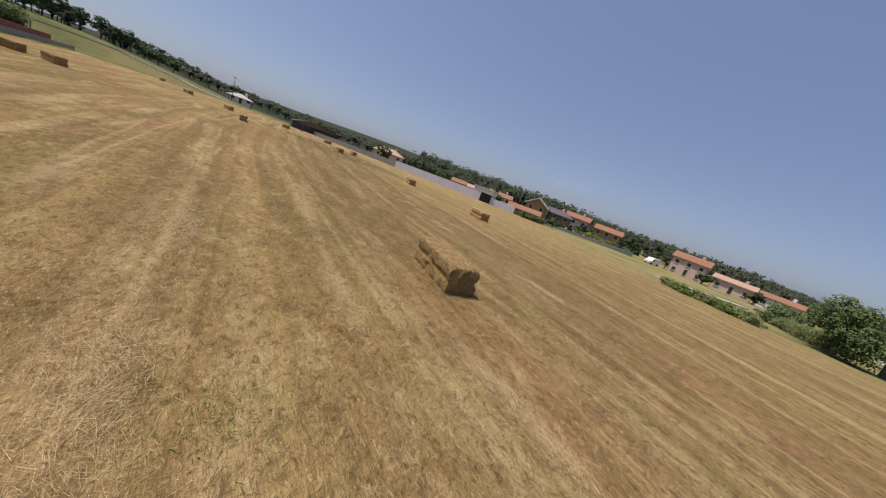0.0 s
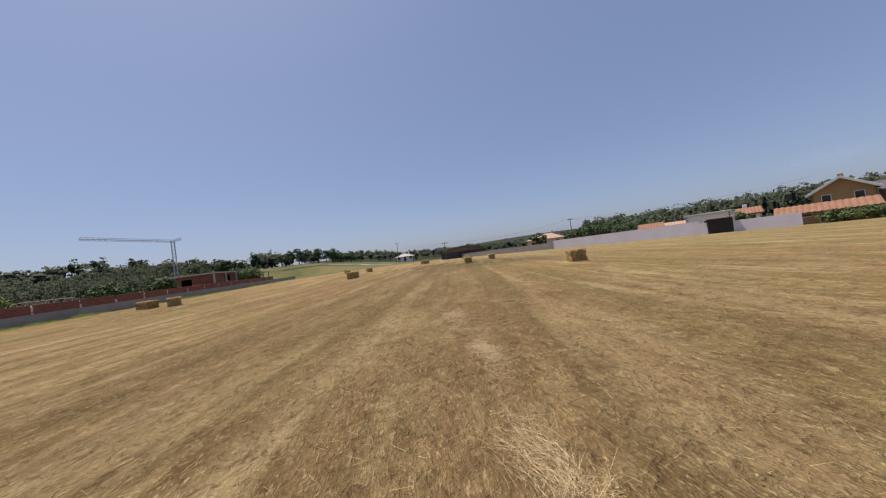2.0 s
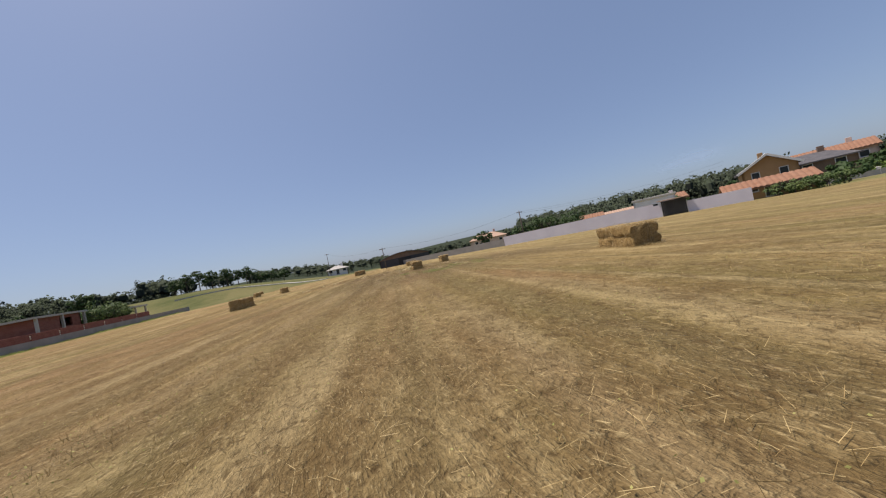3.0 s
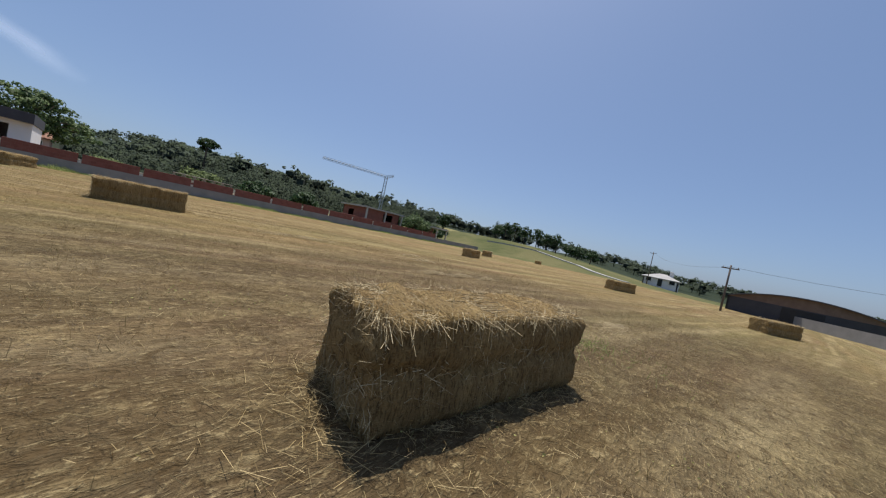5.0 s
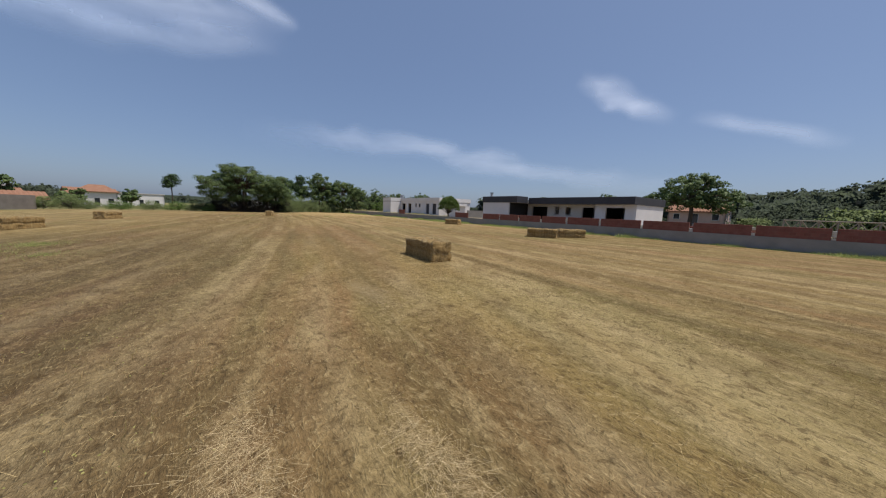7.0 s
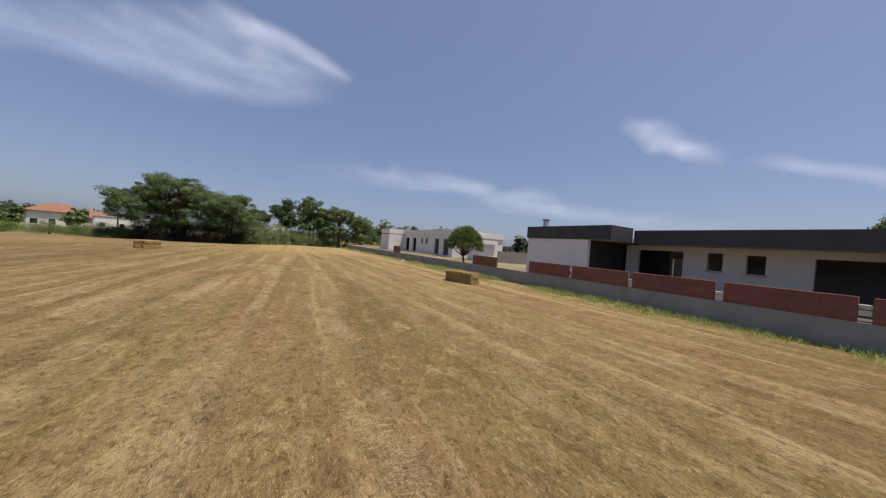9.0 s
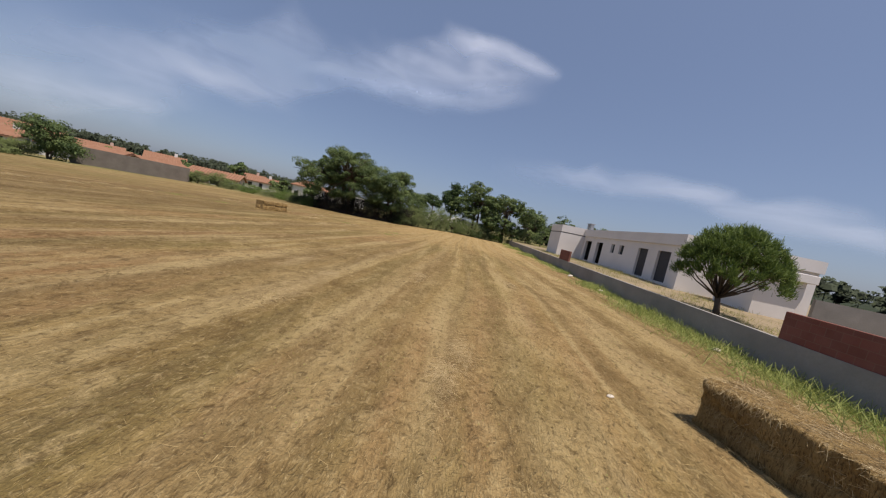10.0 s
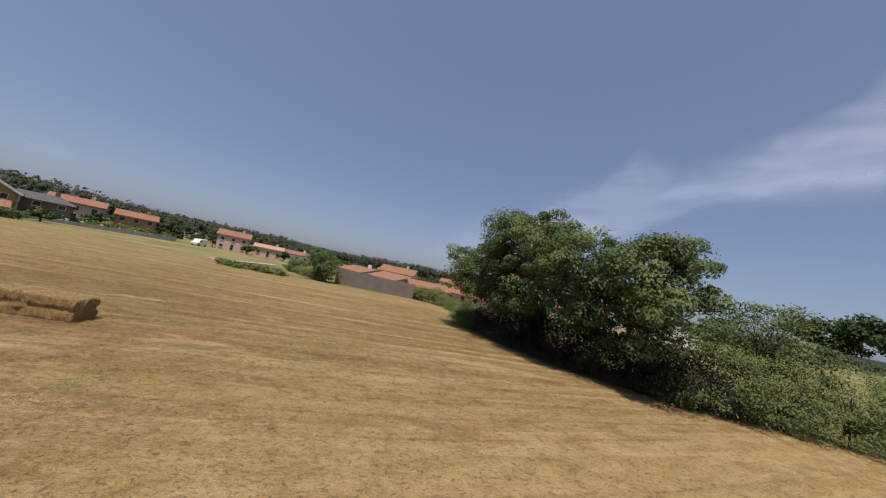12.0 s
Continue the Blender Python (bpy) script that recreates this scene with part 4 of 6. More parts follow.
def village_house(label, x, y, z, turn, w, d, h, rise, wall, roof, floors=1, hip=0.0, chimney=True, bays=3, name="house"):
    """A plain village house: walls, tiled roof, windows, chimney. Its front looks along local -y."""
    thing = empty(name, x, y, z, turn)
    tagged(thing, label, "house")
    bm = bmesh.new()
    for a, b in (((-w / 2, -d / 2), (w / 2, -d / 2)), ((w / 2, -d / 2), (w / 2, d / 2)), ((w / 2, d / 2), (-w / 2, d / 2)), ((-w / 2, d / 2), (-w / 2, -d / 2))):
        add_wall(bm, a, b, -1.2, h, -0.25)
    if rise and not hip:
        for sx in (-w / 2, w / 2):
            s = 1 if sx > 0 else -1
            v = [bm.verts.new(p) for p in ((sx, -d / 2, h), (sx, d / 2, h), (sx, 0, h + rise * 0.98), (sx - 0.2 * s, -d / 2, h), (sx - 0.2 * s, d / 2, h), (sx - 0.2 * s, 0, h + rise * 0.98))]
            bm.faces.new(v[:3])
            bm.faces.new(v[3:][::-1])
            bm.faces.new((v[0], v[2], v[5], v[3]))
            bm.faces.new((v[1], v[4], v[5], v[2]))
        bmesh.ops.recalc_face_normals(bm, faces=bm.faces)
    part("wall", bm, wall, thing)
    bm = bmesh.new()
    if rise:
        add_gable_roof(bm, -w / 2, w / 2, -d / 2, d / 2, h, rise, hip=hip)
        if not hip:
            add_tile_rows(bm, -w / 2, w / 2, -d / 2, d / 2, h, rise, 0.4, int(w / 0.45))
    else:
        add_box(bm, -w / 2 - 0.15, w / 2 + 0.15, -d / 2 - 0.15, d / 2 + 0.15, h, h + 0.3, bevel=0.03)
    top = part("roof", bm, roof, thing)
    if chimney:
        part("chimney", box(w * 0.2, w * 0.2 + 0.7, -0.3, 0.3, h - 0.2, h + rise + 0.8, bevel=0.03), wall, top)
    for f in range(floors):
        storey = h / floors
        zz = f * storey + (0.9 if floors == 1 else 0.6)
        tall = min(1.15, storey - 0.85)
        for k in range(bays):
            u = -w / 2 + (k + 0.5) * w / bays
            if f == 0 and k == bays // 2:
                window_on(thing, u, -d / 2 - 0.002, 0.05, 1.0, min(2.1, storey - 0.1), 0, door=True)
            else:
                window_on(thing, u, -d / 2 - 0.002, zz, 1.1, max(tall, 0.4), 0)
        for k in range(2):
            v = -d / 2 + (k + 0.5) * d / 2
            window_on(thing, w / 2 + 0.002, v, zz, 0.9, max(tall, 0.4), 90)
            window_on(thing, -w / 2 - 0.002, v, zz, 0.9, max(tall, 0.4), -90)
    return thing


def build_dark_house():
    """The unfinished bungalow with the dark parapet: a wing, a long recessed front and a block at the far end."""
    house = empty("bungalow", -24, 30, 0.5)
    tagged(house, "unfinished white bungalow with dark parapet and empty window openings", "house")

    def at(x):
        return x + 24

    def up(y):
        return y - 30

    def wall(name, a, b, low, high, thick, mat, openings=(), label=""):
        bm = bmesh.new()
        add_wall(bm, (at(a[0]), up(a[1])), (at(b[0]), up(b[1])), low - 0.5, high - 0.5, thick, [(s0, s1, l - 0.5, h - 0.5) for s0, s1, l, h in openings])
        return part(name, bm, mat, house, label)

    # wing
    wall("wall", (-20.4, 22.6), (-20.4, 27.5), 0.3, 3.12, -0.25, M_WHITE)
    wall("wall", (-33.0, 22.6), (-20.65, 22.6), 0.3, 3.12, -0.25, M_WHITE, [(1.2, 3.0, 2.1, 2.6), (3.2, 4.6, 0.75, 1.4), (5.6, 6.7, 1.3, 2.5), (7.6, 9.4, 0.62, 2.65)])
    # porch return in the room shade colour, so the recess reads dark
    wall("wall", (-20.65, 27.5), (-24.2, 27.5), 0.3, 3.1, -0.2, M_ROOM_SHADE)
    # recessed front with its openings, the overhang's shade tinted into its wall colour
    wall("wall", (-24.2, 27.7), (-24.2, 37.7), 0.3, 3.05, -0.25, M_RECESS_SHADE, [(0.75, 3.2, 0.62, 2.76), (4.3, 4.95, 1.82, 2.76), (5.85, 6.55, 1.8, 2.72), (8.05, 9.97, 0.62, 2.7)])
    # block at the far end
    wall("wall", (-23.4, 37.7), (-23.4, 42.0), 0.3, 3.05, -0.25, M_WHITE, [(1.2, 3.2, 0.62, 2.7)])
    wall("wall", (-24.2, 37.7), (-23.65, 37.7), 0.3, 3.05, -0.2, M_RECESS_SHADE)
    wall("wall", (-23.65, 42.0), (-30.5, 42.0), 0.3, 3.05, -0.25, M_WHITE)
    wall("wall", (-30.5, 41.7), (-30.5, 27.6), 0.3, 3.05, -0.25, M_WHITE, [(12.7, 13.9, 0.9, 2.4)])
    wall("wall", (-33.0, 27.5), (-33.0, 22.9), 0.3, 3.12, -0.25, M_WHITE)
    # side wall and partitions coloured with indoor shade, so the openings read black
    wall("wall", (-24.4, 27.5), (-32.75, 27.5), 0.3, 3.1, -0.2, M_ROOM_SHADE)
    wall("shade_partition", (-26.8, 33.9), (-30.4, 33.9), 0.62, 3.0, -0.12, M_ROOM_SHADE)
    wall("shade_partition", (-25.0, 37.7), (-30.4, 37.7), 0.62, 3.0, -0.12, M_ROOM_SHADE)
    part("floor", box(at(-32.9), at(-20.7), up(22.9), up(41.9), 0.0, 0.14), M_FLOOR_SHADE, house)
    # roof slabs and dark parapets
    part("roof", box(at(-33.1), at(-20.45), up(22.7), up(28.85), 2.62, 2.85), M_CONCRETE, house)
    part("roof", box(at(-30.4), at(-22.8), up(28.9), up(41.95), 2.56, 2.8), M_CONCRETE, house)
    for a, b, low, high in (((-20.32, 22.5), (-20.32, 28.95), 2.63, 3.42), ((-20.47, 28.95), (-22.5, 28.95), 2.63, 3.42), ((-33.1, 28.95), (-33.1, 22.5), 2.63, 3.42), ((-33.0, 22.5), (-20.47, 22.5), 2.63, 3.42),
                            ((-22.6, 28.97), (-22.6, 42.1), 2.55, 3.3), ((-22.75, 42.1), (-30.6, 42.1), 2.55, 3.3), ((-30.6, 42.0), (-30.6, 28.97), 2.55, 3.3)):
        bm = bmesh.new()
        add_wall(bm, (at(a[0]), up(a[1])), (at(b[0]), up(b[1])), low, high, -0.15)
        side = part("parapet", bm, M_CLADDING, house, "dark slate-clad parapet")
        bm = bmesh.new()
        add_wall(bm, (at(a[0]), up(a[1])), (at(b[0]), up(b[1])), high + 0.002, high + 0.045, -0.15)
        part("capping", bm, M_SLATE, side)
    stack = part("chimney", box(at(-21.6), at(-21.3), up(23.05), up(23.33), 2.85, 4.02, bevel=0.02), M_STEEL, house, "square steel chimney with cap")
    part("chimney_cap", box(at(-21.66), at(-21.24), up(22.99), up(23.39), 4.02, 4.1, bevel=0.02), M_GATE, stack)
    for (y0, y1, z) in ((32.0, 32.65, 1.8), (33.55, 34.25, 1.78)):
        part("window_sill", box(at(-24.24), at(-24.1), up(y0 - 0.06), up(y1 + 0.06), z - 0.56, z - 0.5), M_CONCRETE, house)
    return house


def build_white_house():
    house = empty("bungalow", -22, 0, 0.8)
    tagged(house, "new white flat-roofed bungalow with dark door openings", "house")

    def wall(name, a, b, low, high, thick, mat, openings=()):
        bm = bmesh.new()
        add_wall(bm, (a[0] + 22, a[1]), (b[0] + 22, b[1]), low - 0.8, high - 0.8, thick, [(s0, s1, l - 0.8, h - 0.8) for s0, s1, l, h in openings])
        return part(name, bm, mat, house)

    F = -22.4
    for low, high, back, mat in ((0.5, 3.3, 0.0, M_WHITE), (3.3, 3.42, 0.07, M_RENDER_GREY), (3.42, 4.15, 0.0, M_WHITE)):
        name = "shadow_gap" if back else "wall"
        wall(name, (-19.8 - back, -10.2 + back), (-19.8 - back, -6.3 - back), low, high, -0.25 + back, mat)
        wall(name, (-20.05, -6.3 - back), (-30.0, -6.3 - back), low, high, -0.25 + back, mat)
        wall(name, (-30.0, -10.2 + back), (-20.05, -10.2 + back), low, high, -0.25 + back, mat)
    wall("wall", (-30.0, -6.3), (-30.0, -10.2), 0.5, 4.15, -0.25, M_WHITE)
    wall("wall", (F, -6.3), (F, 8.6), 0.5, 3.4, -0.25, M_WHITE,
         [(0.45, 2.0, 0.95, 2.95), (3.2, 4.5, 0.95, 2.95), (6.15, 6.75, 2.2, 2.95), (7.55, 8.25, 2.2, 2.95), (10.3, 11.5, 0.95, 2.95), (12.6, 13.9, 0.95, 2.95)])
    wall("wall", (F - 0.25, 8.6), (-30.0, 8.6), 0.5, 3.4, -0.25, M_WHITE)
    wall("wall", (-30.0, 8.35), (-30.0, -6.3), 0.5, 3.4, -0.25, M_WHITE)
    for a, b in (((F + 0.12, -6.3), (F + 0.12, 8.75)), ((F, 8.75), (-30.1, 8.75)), ((-30.1, 8.6), (-30.1, -6.3))):
        bm = bmesh.new()
        add_wall(bm, (a[0] + 22, a[1]), (b[0] + 22, b[1]), 2.6, 3.3, -0.16)
        part("parapet", bm, M_WHITE, house)
    part("roof", box(-8.0, -0.5, -6.3, 8.5, 2.5, 2.7), M_CONCRETE, house)
    part("roof", box(-7.9, 2.05, -10.1, -6.4, 3.0, 3.2), M_CONCRETE, house)
    part("floor", box(-7.9, -0.5, -6.2, 8.5, -0.1, 0.14), M_FLOOR_SHADE, house)
    # partitions added behind the openings, their colour holding the indoor shade
    wall("shade_partition", (F - 3.2, -6.2), (F - 3.2, 8.4), 0.9, 3.3, -0.12, M_ROOM_SHADE)
    wall("shade_partition", (F - 0.3, -3.6), (F - 3.1, -3.6), 0.9, 3.3, -0.12, M_ROOM_SHADE)
    # lining added over the white block wall, dark in place of shade
    wall("shade_partition", (F - 0.3, -6.12), (F - 3.1, -6.12), 0.9, 3.3, -0.1, M_ROOM_SHADE)
    for (y0, y1) in ((4.0, 5.2), (6.3, 7.6)):
        part("door", box(-0.62, -0.56, y0, y1, 0.15, 2.15), M_CLADDING, house, "dark closed door set deep in its opening")
    for (y0, y1) in ((-0.15, 0.45), (1.25, 1.95)):
        part("window", box(-0.6, -0.56, y0, y1, 1.4, 2.15), M_GLASS, house, "small dark window")
    for y in (-7.6, -7.0):
        stack = part("chimney", box(-1.2, -0.85, y, y + 0.35, 3.2, 4.0, bevel=0.02), M_STEEL, house, "steel flue with cap")
        part("cap", box(-1.27, -0.78, y - 0.07, y + 0.42, 4.0, 4.07), M_STEEL, stack)
    # low garage with a thick roof slab
    annex = empty("garage", -26.5, 10.8, 0.5)
    tagged(annex, "low white garage with a projecting flat roof slab", "garage")
    bm = bmesh.new()
    for a, b in (((2.6, -1.2), (2.6, 1.0)), ((2.4, 1.0), (0.4, 1.0)), ((0.4, 0.8), (0.4, -1.2)), ((0.6, -1.2), (2.4, -1.2))):
        add_wall(bm, a, b, -0.2, 2.1, -0.2)
    part("wall", bm, M_WHITE, annex)
    part("roof", box(0.2, 2.8, -1.5, 1.3, 2.1, 2.5, bevel=0.02), M_WHITE, annex)


build_dark_house()
build_white_house()


def build_rear_walls():
    """Plot walls behind the bungalows."""
    for a, b, h, label in (((-40, 16), (-26.4, 12.1), 1.45, "grey rendered plot wall"), ((-44, 26), (-40, 16), 1.45, "grey rendered plot wall")):
        bm = bmesh.new()
        add_wall(bm, (0, 0), (b[0] - a[0], b[1] - a[1]), -0.4, h, 0.2)
        ob = part("wall_plot", bm, M_RENDER_GREY)
        ob.matrix_basis = pose(a[0], a[1], ground_height(*a))
        tagged(ob, label + " behind the bungalows", "wall", kind="structure")


build_rear_walls()


def build_white_wall():
    """The long pale wall to the north-east with its black gate."""
    a, b = Vector((41.3, 72.0)), Vector((53.5, 51.0))
    way = (b - a).normalized()
    turn = math.degrees(math.atan2(way.y, way.x))
    wall = empty("wall_northeast", a.x, a.y, 0, turn)
    tagged(wall, "long pale lilac rendered garden wall with a black gate", "wall", kind="structure")
    bm = bmesh.new()
    add_wall(bm, (0, 0), (23.4, 0), -1.7, 1.06, -0.22)
    add_wall(bm, (23.4, 0), (24.25, 0), -1.7, 0.8, -0.22)
    add_wall(bm, (27.0, 0), (33.0, 0), -1.7, 0.6, -0.22)
    part("panel", bm, M_LILAC, wall)
    bm = bmesh.new()
    add_wall(bm, (0, 0), (23.4, 0), 1.062, 1.1, -0.28)
    part("coping", bm, M_CONCRETE, wall)
    bm = bmesh.new()
    for k in range(14):
        add_box(bm, 24.3 + k * 0.19, 24.3 + k * 0.19 + 0.18, -0.06, 0.02, -1.1, 1.15)
    add_box(bm, 24.27, 26.95, -0.02, 0.05, 1.09, 1.17)
    part("gate", bm, M_GATE, wall, "black sheet steel gate")
    part("canopy", box(23.9, 27.4, -0.75, 0.55, 1.2, 1.32, bevel=0.02), M_TILE_PALE, wall, "thin tiled canopy slab over the gate")
    # darker old wall that runs on to the north
    n = empty("wall_north", 41.3, 72.0, 0, math.degrees(math.atan2(104 - 72.0, 24 - 41.3)))
    tagged(n, "old dark grey block wall along the field edge", "wall", kind="structure")
    bm = bmesh.new()
    add_wall(bm, (0.1, 0), (35, 0), -1.2, 0.75, 0.25)
    part("panel", bm, M_RENDER_GREY, n)
    # grey wall to the east beside the round bush
    e = empty("wall_east", 38.4, -6.6, 0, math.degrees(math.atan2(-10.2, -5.4)))
    tagged(e, "bare grey concrete block wall behind the field edge", "wall", kind="structure")
    bm = bmesh.new()
    add_wall(bm, (0, 0), (11.5, 0), -0.8, 1.65, 0.2)
    part("panel", bm, M_BLOCKWORK, e)


build_white_wall()


def build_pole(x, y, top, r=0.11, arm=True):
    thing = empty("utility_pole", x, y, ground_height(x, y))
    tagged(thing, "dark weathered utility pole with a short crossarm", "utility pole", "poles round the field")
    h = top - ground_height(x, y)
    bm = bmesh.new()
    add_tube(bm, [(0, 0, -0.3), (0, 0, h * 0.5), (0, 0, h)], [r, r * 0.85, r * 0.7], 8)
    part("post", bm, M_POLE, thing, smooth=True)
    if arm:
        part("crossarm", box(-0.6, 0.6, -0.05, 0.05, h - 0.35, h - 0.25), M_POLE, thing)
        for u in (-0.5, 0, 0.5):
            bm = bmesh.new()
            add_tube(bm, [(u, 0, h - 0.25), (u, 0, h - 0.12)], [0.04, 0.03], 6)
            part("insulator", bm, M_FRAME, thing)


def build_wires(pairs):
    for a, b in pairs:
        bm = bmesh.new()
        a, b = Vector(a), Vector(b)
        pts = [a.lerp(b, k / 10) - Vector((0, 0, 1.0 * 4 * (k / 10) * (1 - k / 10))) for k in range(11)]
        add_tube(bm, pts, [0.012] * 11, 4)
        tagged(part("overhead_wire", bm, M_POLE), "thin overhead wire between utility poles", "wire", "wires")


build_pole(44.2, 69.6, 5.15)
build_pole(20.7, 83.0, 4.1, 0.09)
build_pole(10.0, 128.0, 8.0, 0.1)
build_pole(-16.0, 140.0, 9.5, 0.1)
build_wires([((44.2, 69.6, 5.0), (20.7, 83.0, 3.95)), ((44.2, 69.6, 5.0), (92, 62, 7.0)), ((44.2, 70.1, 4.75), (92, 62.5, 6.2)), ((20.7, 83.0, 3.95), (10.0, 128.0, 7.8))])


def build_crane():
    """A small tower crane: lattice mast, lattice jib, counter jib with ballast."""
    x, y = -38.1, 88.1
    z = ground_height(x, y)
    thing = empty("tower_crane", x, y, z)
    tagged(thing, "small grey lattice tower crane on a building site", "crane")
    top = 12.0 - z

    def lattice(p, q, w, bays, r):
        bm = bmesh.new()
        p, q = Vector(p), Vector(q)
        way = (q - p).normalized()
        s = way.orthogonal().normalized()
        u = way.cross(s)
        cs = [(s + u) * w / 2, (s - u) * w / 2, (-s - u) * w / 2, (-s + u) * w / 2]
        for c in cs:
            add_tube(bm, [p + c, q + c], [r, r], 4)
        for k in range(bays):
            a, b = p.lerp(q, k / bays), p.lerp(q, (k + 1) / bays)
            for i in range(4):
                add_tube(bm, [a + cs[i], b + cs[(i + 1) % 4]], [r * 0.7, r * 0.7], 3)
        return bm

    part("mast", lattice((0, 0, 0), (0, 0, top), 0.55, 14, 0.045), M_CRANE, thing)
    end = Vector((-45.2 - x, 76.3 - y, 12.5 - z))
    part("jib", lattice((0, 0, top), end, 0.4, 18, 0.035), M_CRANE, thing)
    back = -end.normalized() * 2.2
    part("counter_jib", lattice((0, 0, top), (back.x, back.y, top + 0.55), 0.4, 4, 0.035), M_CRANE, thing)
    part("ballast", box(-0.9, 0.9, -0.9, 0.9, 0, 0.8, bevel=0.05), M_CONCRETE, thing, "concrete ballast blocks at the foot")


build_crane()


def build_brick_stack(x, y, turn, high):
    """Hollow bricks stacked on a pallet beside the building works."""
    z = ground_height(x, y)
    stack = empty("brick_stack", x, y, z, turn)
    tagged(stack, "stack of red hollow bricks on a wooden pallet", "bricks", "brick stacks")
    bm = bmesh.new()
    for u in (-0.5, -0.05, 0.4):
        add_box(bm, u, u + 0.1, -0.5, 0.5, 0.0, 0.1)
    for v in (-0.5, -0.24, 0.02, 0.28):
        add_box(bm, -0.52, 0.52, v, v + 0.2, 0.1, 0.13)
    part("pallet", bm, M_TWINE, stack, "grey weathered wooden pallet")
    for k in range(high):
        for u in (-0.47, 0.0):
            for v in (-0.46, -0.14, 0.18):
                part("brick", box(u, u + 0.45, v, v + 0.3, 0.135 + 0.21 * k, 0.335 + 0.21 * k, bevel=0.008), M_BRICK, stack)


for bx, by, bt, bh in ((-22.4, 45.5, 5, 4), (-23.6, 47.0, 20, 3), (-21.6, 50.5, -15, 3), (-24.5, 52.4, 8, 4), (-22.0, 60.0, 0, 4)):
    build_brick_stack(bx, by, bt, bh)


def build_brick_shell():
    """The unfinished brick building with a concrete frame beside the crane."""
    b = empty("building_shell", -25.4, 78.2, 0.9)
    b.scale = (0.85, 0.85, 0.95)
    tagged(b, "unfinished red brick building shell with a concrete slab roof", "building shell")
    bm = bmesh.new()
    add_wall(bm, (2.2, -4.2), (2.2, 4.2), -0.8, 2.6, -0.2, [(4.2, 6.6, 1.0, 2.2)])
    add_wall(bm, (-6, -4.2), (2.0, -4.2), -0.8, 2.6, -0.2, [(2, 4, 0.8, 2.0)])
    add_wall(bm, (-6, 4.0), (-6, -4.2), -0.8, 2.6, -0.2)
    add_wall(bm, (2.2, 4.2), (-6, 4.2), -0.8, 2.6, -0.2)
    part("wall", bm, M_BRICK, b)
    part("slab", box(-6.3, 2.6, -4.8, 5.2, 2.6, 2.85), M_CONCRETE, b)
    for y in (-4.3, 0.2, 4.6):
        part("column", box(2.22, 2.5, y, y + 0.28, -0.6, 2.6), M_CONCRETE, b)
    for k in range(3):
        part("brick_pallet", box(0.6 + k * 0.2, 1.6 + k * 0.2, -8.5 + 1.6 * k, -7.3 + 1.6 * k, -0.2, 0.8, bevel=0.03), M_BRICK, b)
    s = empty("shed", -23.4, 90.2, 0.75)
    tagged(s, "small open shed with pale posts and a flat roof", "shed")
    part("roof", box(-2.2, 2.2, -3.2, 3.2, 1.9, 2.15), M_CONCRETE, s)
    for xx in (-2, 1.8):
        for yy in (-3, -0.1, 2.8):
            part("post", box(xx, xx + 0.22, yy, yy + 0.22, -0.3, 1.9), M_MORTAR, s)
    bm = bmesh.new()
    add_wall(bm, (-2, -3), (-2, 3), -0.3, 1.9, 0.15)
    part("wall", bm, M_BRICK, s)


build_brick_shell()

# village round the field
villa = village_house("large ochre villa with white gable trim and slate roof", 74.3, 48.8, -1.2, 28, 8, 5.6, 3.9, 1.9, M_OCHRE, M_SLATE, 2)
for side in (-1, 1):
    bm = bmesh.new()
    add_tube(bm, [(-4.45, side * 3.25, 3.75), (-4.45, 0, 5.85)], [0.2, 0.2], 4)
    part("verge_board", bm, M_FRAME, villa, "broad white gable trim")

village_house("brown stone villa with dark slate roof", 84.0, 48.5, -1.4, -62, 9.5, 8, 3.7, 1.4, M_STONE, M_SLATE, 2, hip=2.5)
village_house("long low outbuilding with orange tiled roof", 62.5, 44.2, -1.0, -58, 7.5, 4.5, 1.4, 1.0, M_OCHRE, M_TILE, 1, bays=5, chimney=False, name="outbuilding")
village_house("white house behind the garden wall", 61.5, 57.2, -1.0, -58, 5.5, 5, 3.0, 0.0, M_WHITE, M_CONCRETE, 1, chimney=False)
village_house("low house with orange tiled roof behind the wall", 69.5, 77.8, -0.8, -45, 4.4, 5, 1.7, 1.1, M_PINK, M_TILE, 1, chimney=False)
village_house("low white house with a pale tiled roof behind the wall", 76.5, 76.5, -0.8, -42, 6, 5, 1.5, 1.0, M_WHITE, M_TILE_PALE, 1, chimney=False)
village_house("white house with faded tiled roof", 84.0, 71.0, -1.0, -50, 8, 7, 2.3, 1.3, M_WHITE, M_TILE, 1)
village_house("pinkish house with orange tiled roof", 99.5, 50.0, -1.5, -68, 9, 8, 4.6, 1.5, M_PINK, M_TILE, 2)
village_house("ochre house with orange tiled roof", 104.5, 40.5, -1.6, -70, 8, 7, 4.0, 1.5, M_OCHRE, M_TILE, 2)
village_house("tall pale house with orange tiled roof", 118.0, 19.5, -2.0, -85, 9, 8, 4.7, 1.8, M_PINK, M_TILE, 2)
village_house("low pink house with tiled roof", 117.0, 8.5, -2.0, -88, 9, 7, 3.0, 1.2, M_PINK, M_TILE_PALE, 1)
village_house("low white house with tiled roof", 118.0, -1.0, -2.0, -92, 8, 7, 2.8, 1.2, M_WHITE, M_TILE, 1)
village_house("house with bright orange tiled roof", 80.5, -29.0, -1.2, -122, 10, 8, 3.2, 1.8, M_PINK, M_TILE, 1)
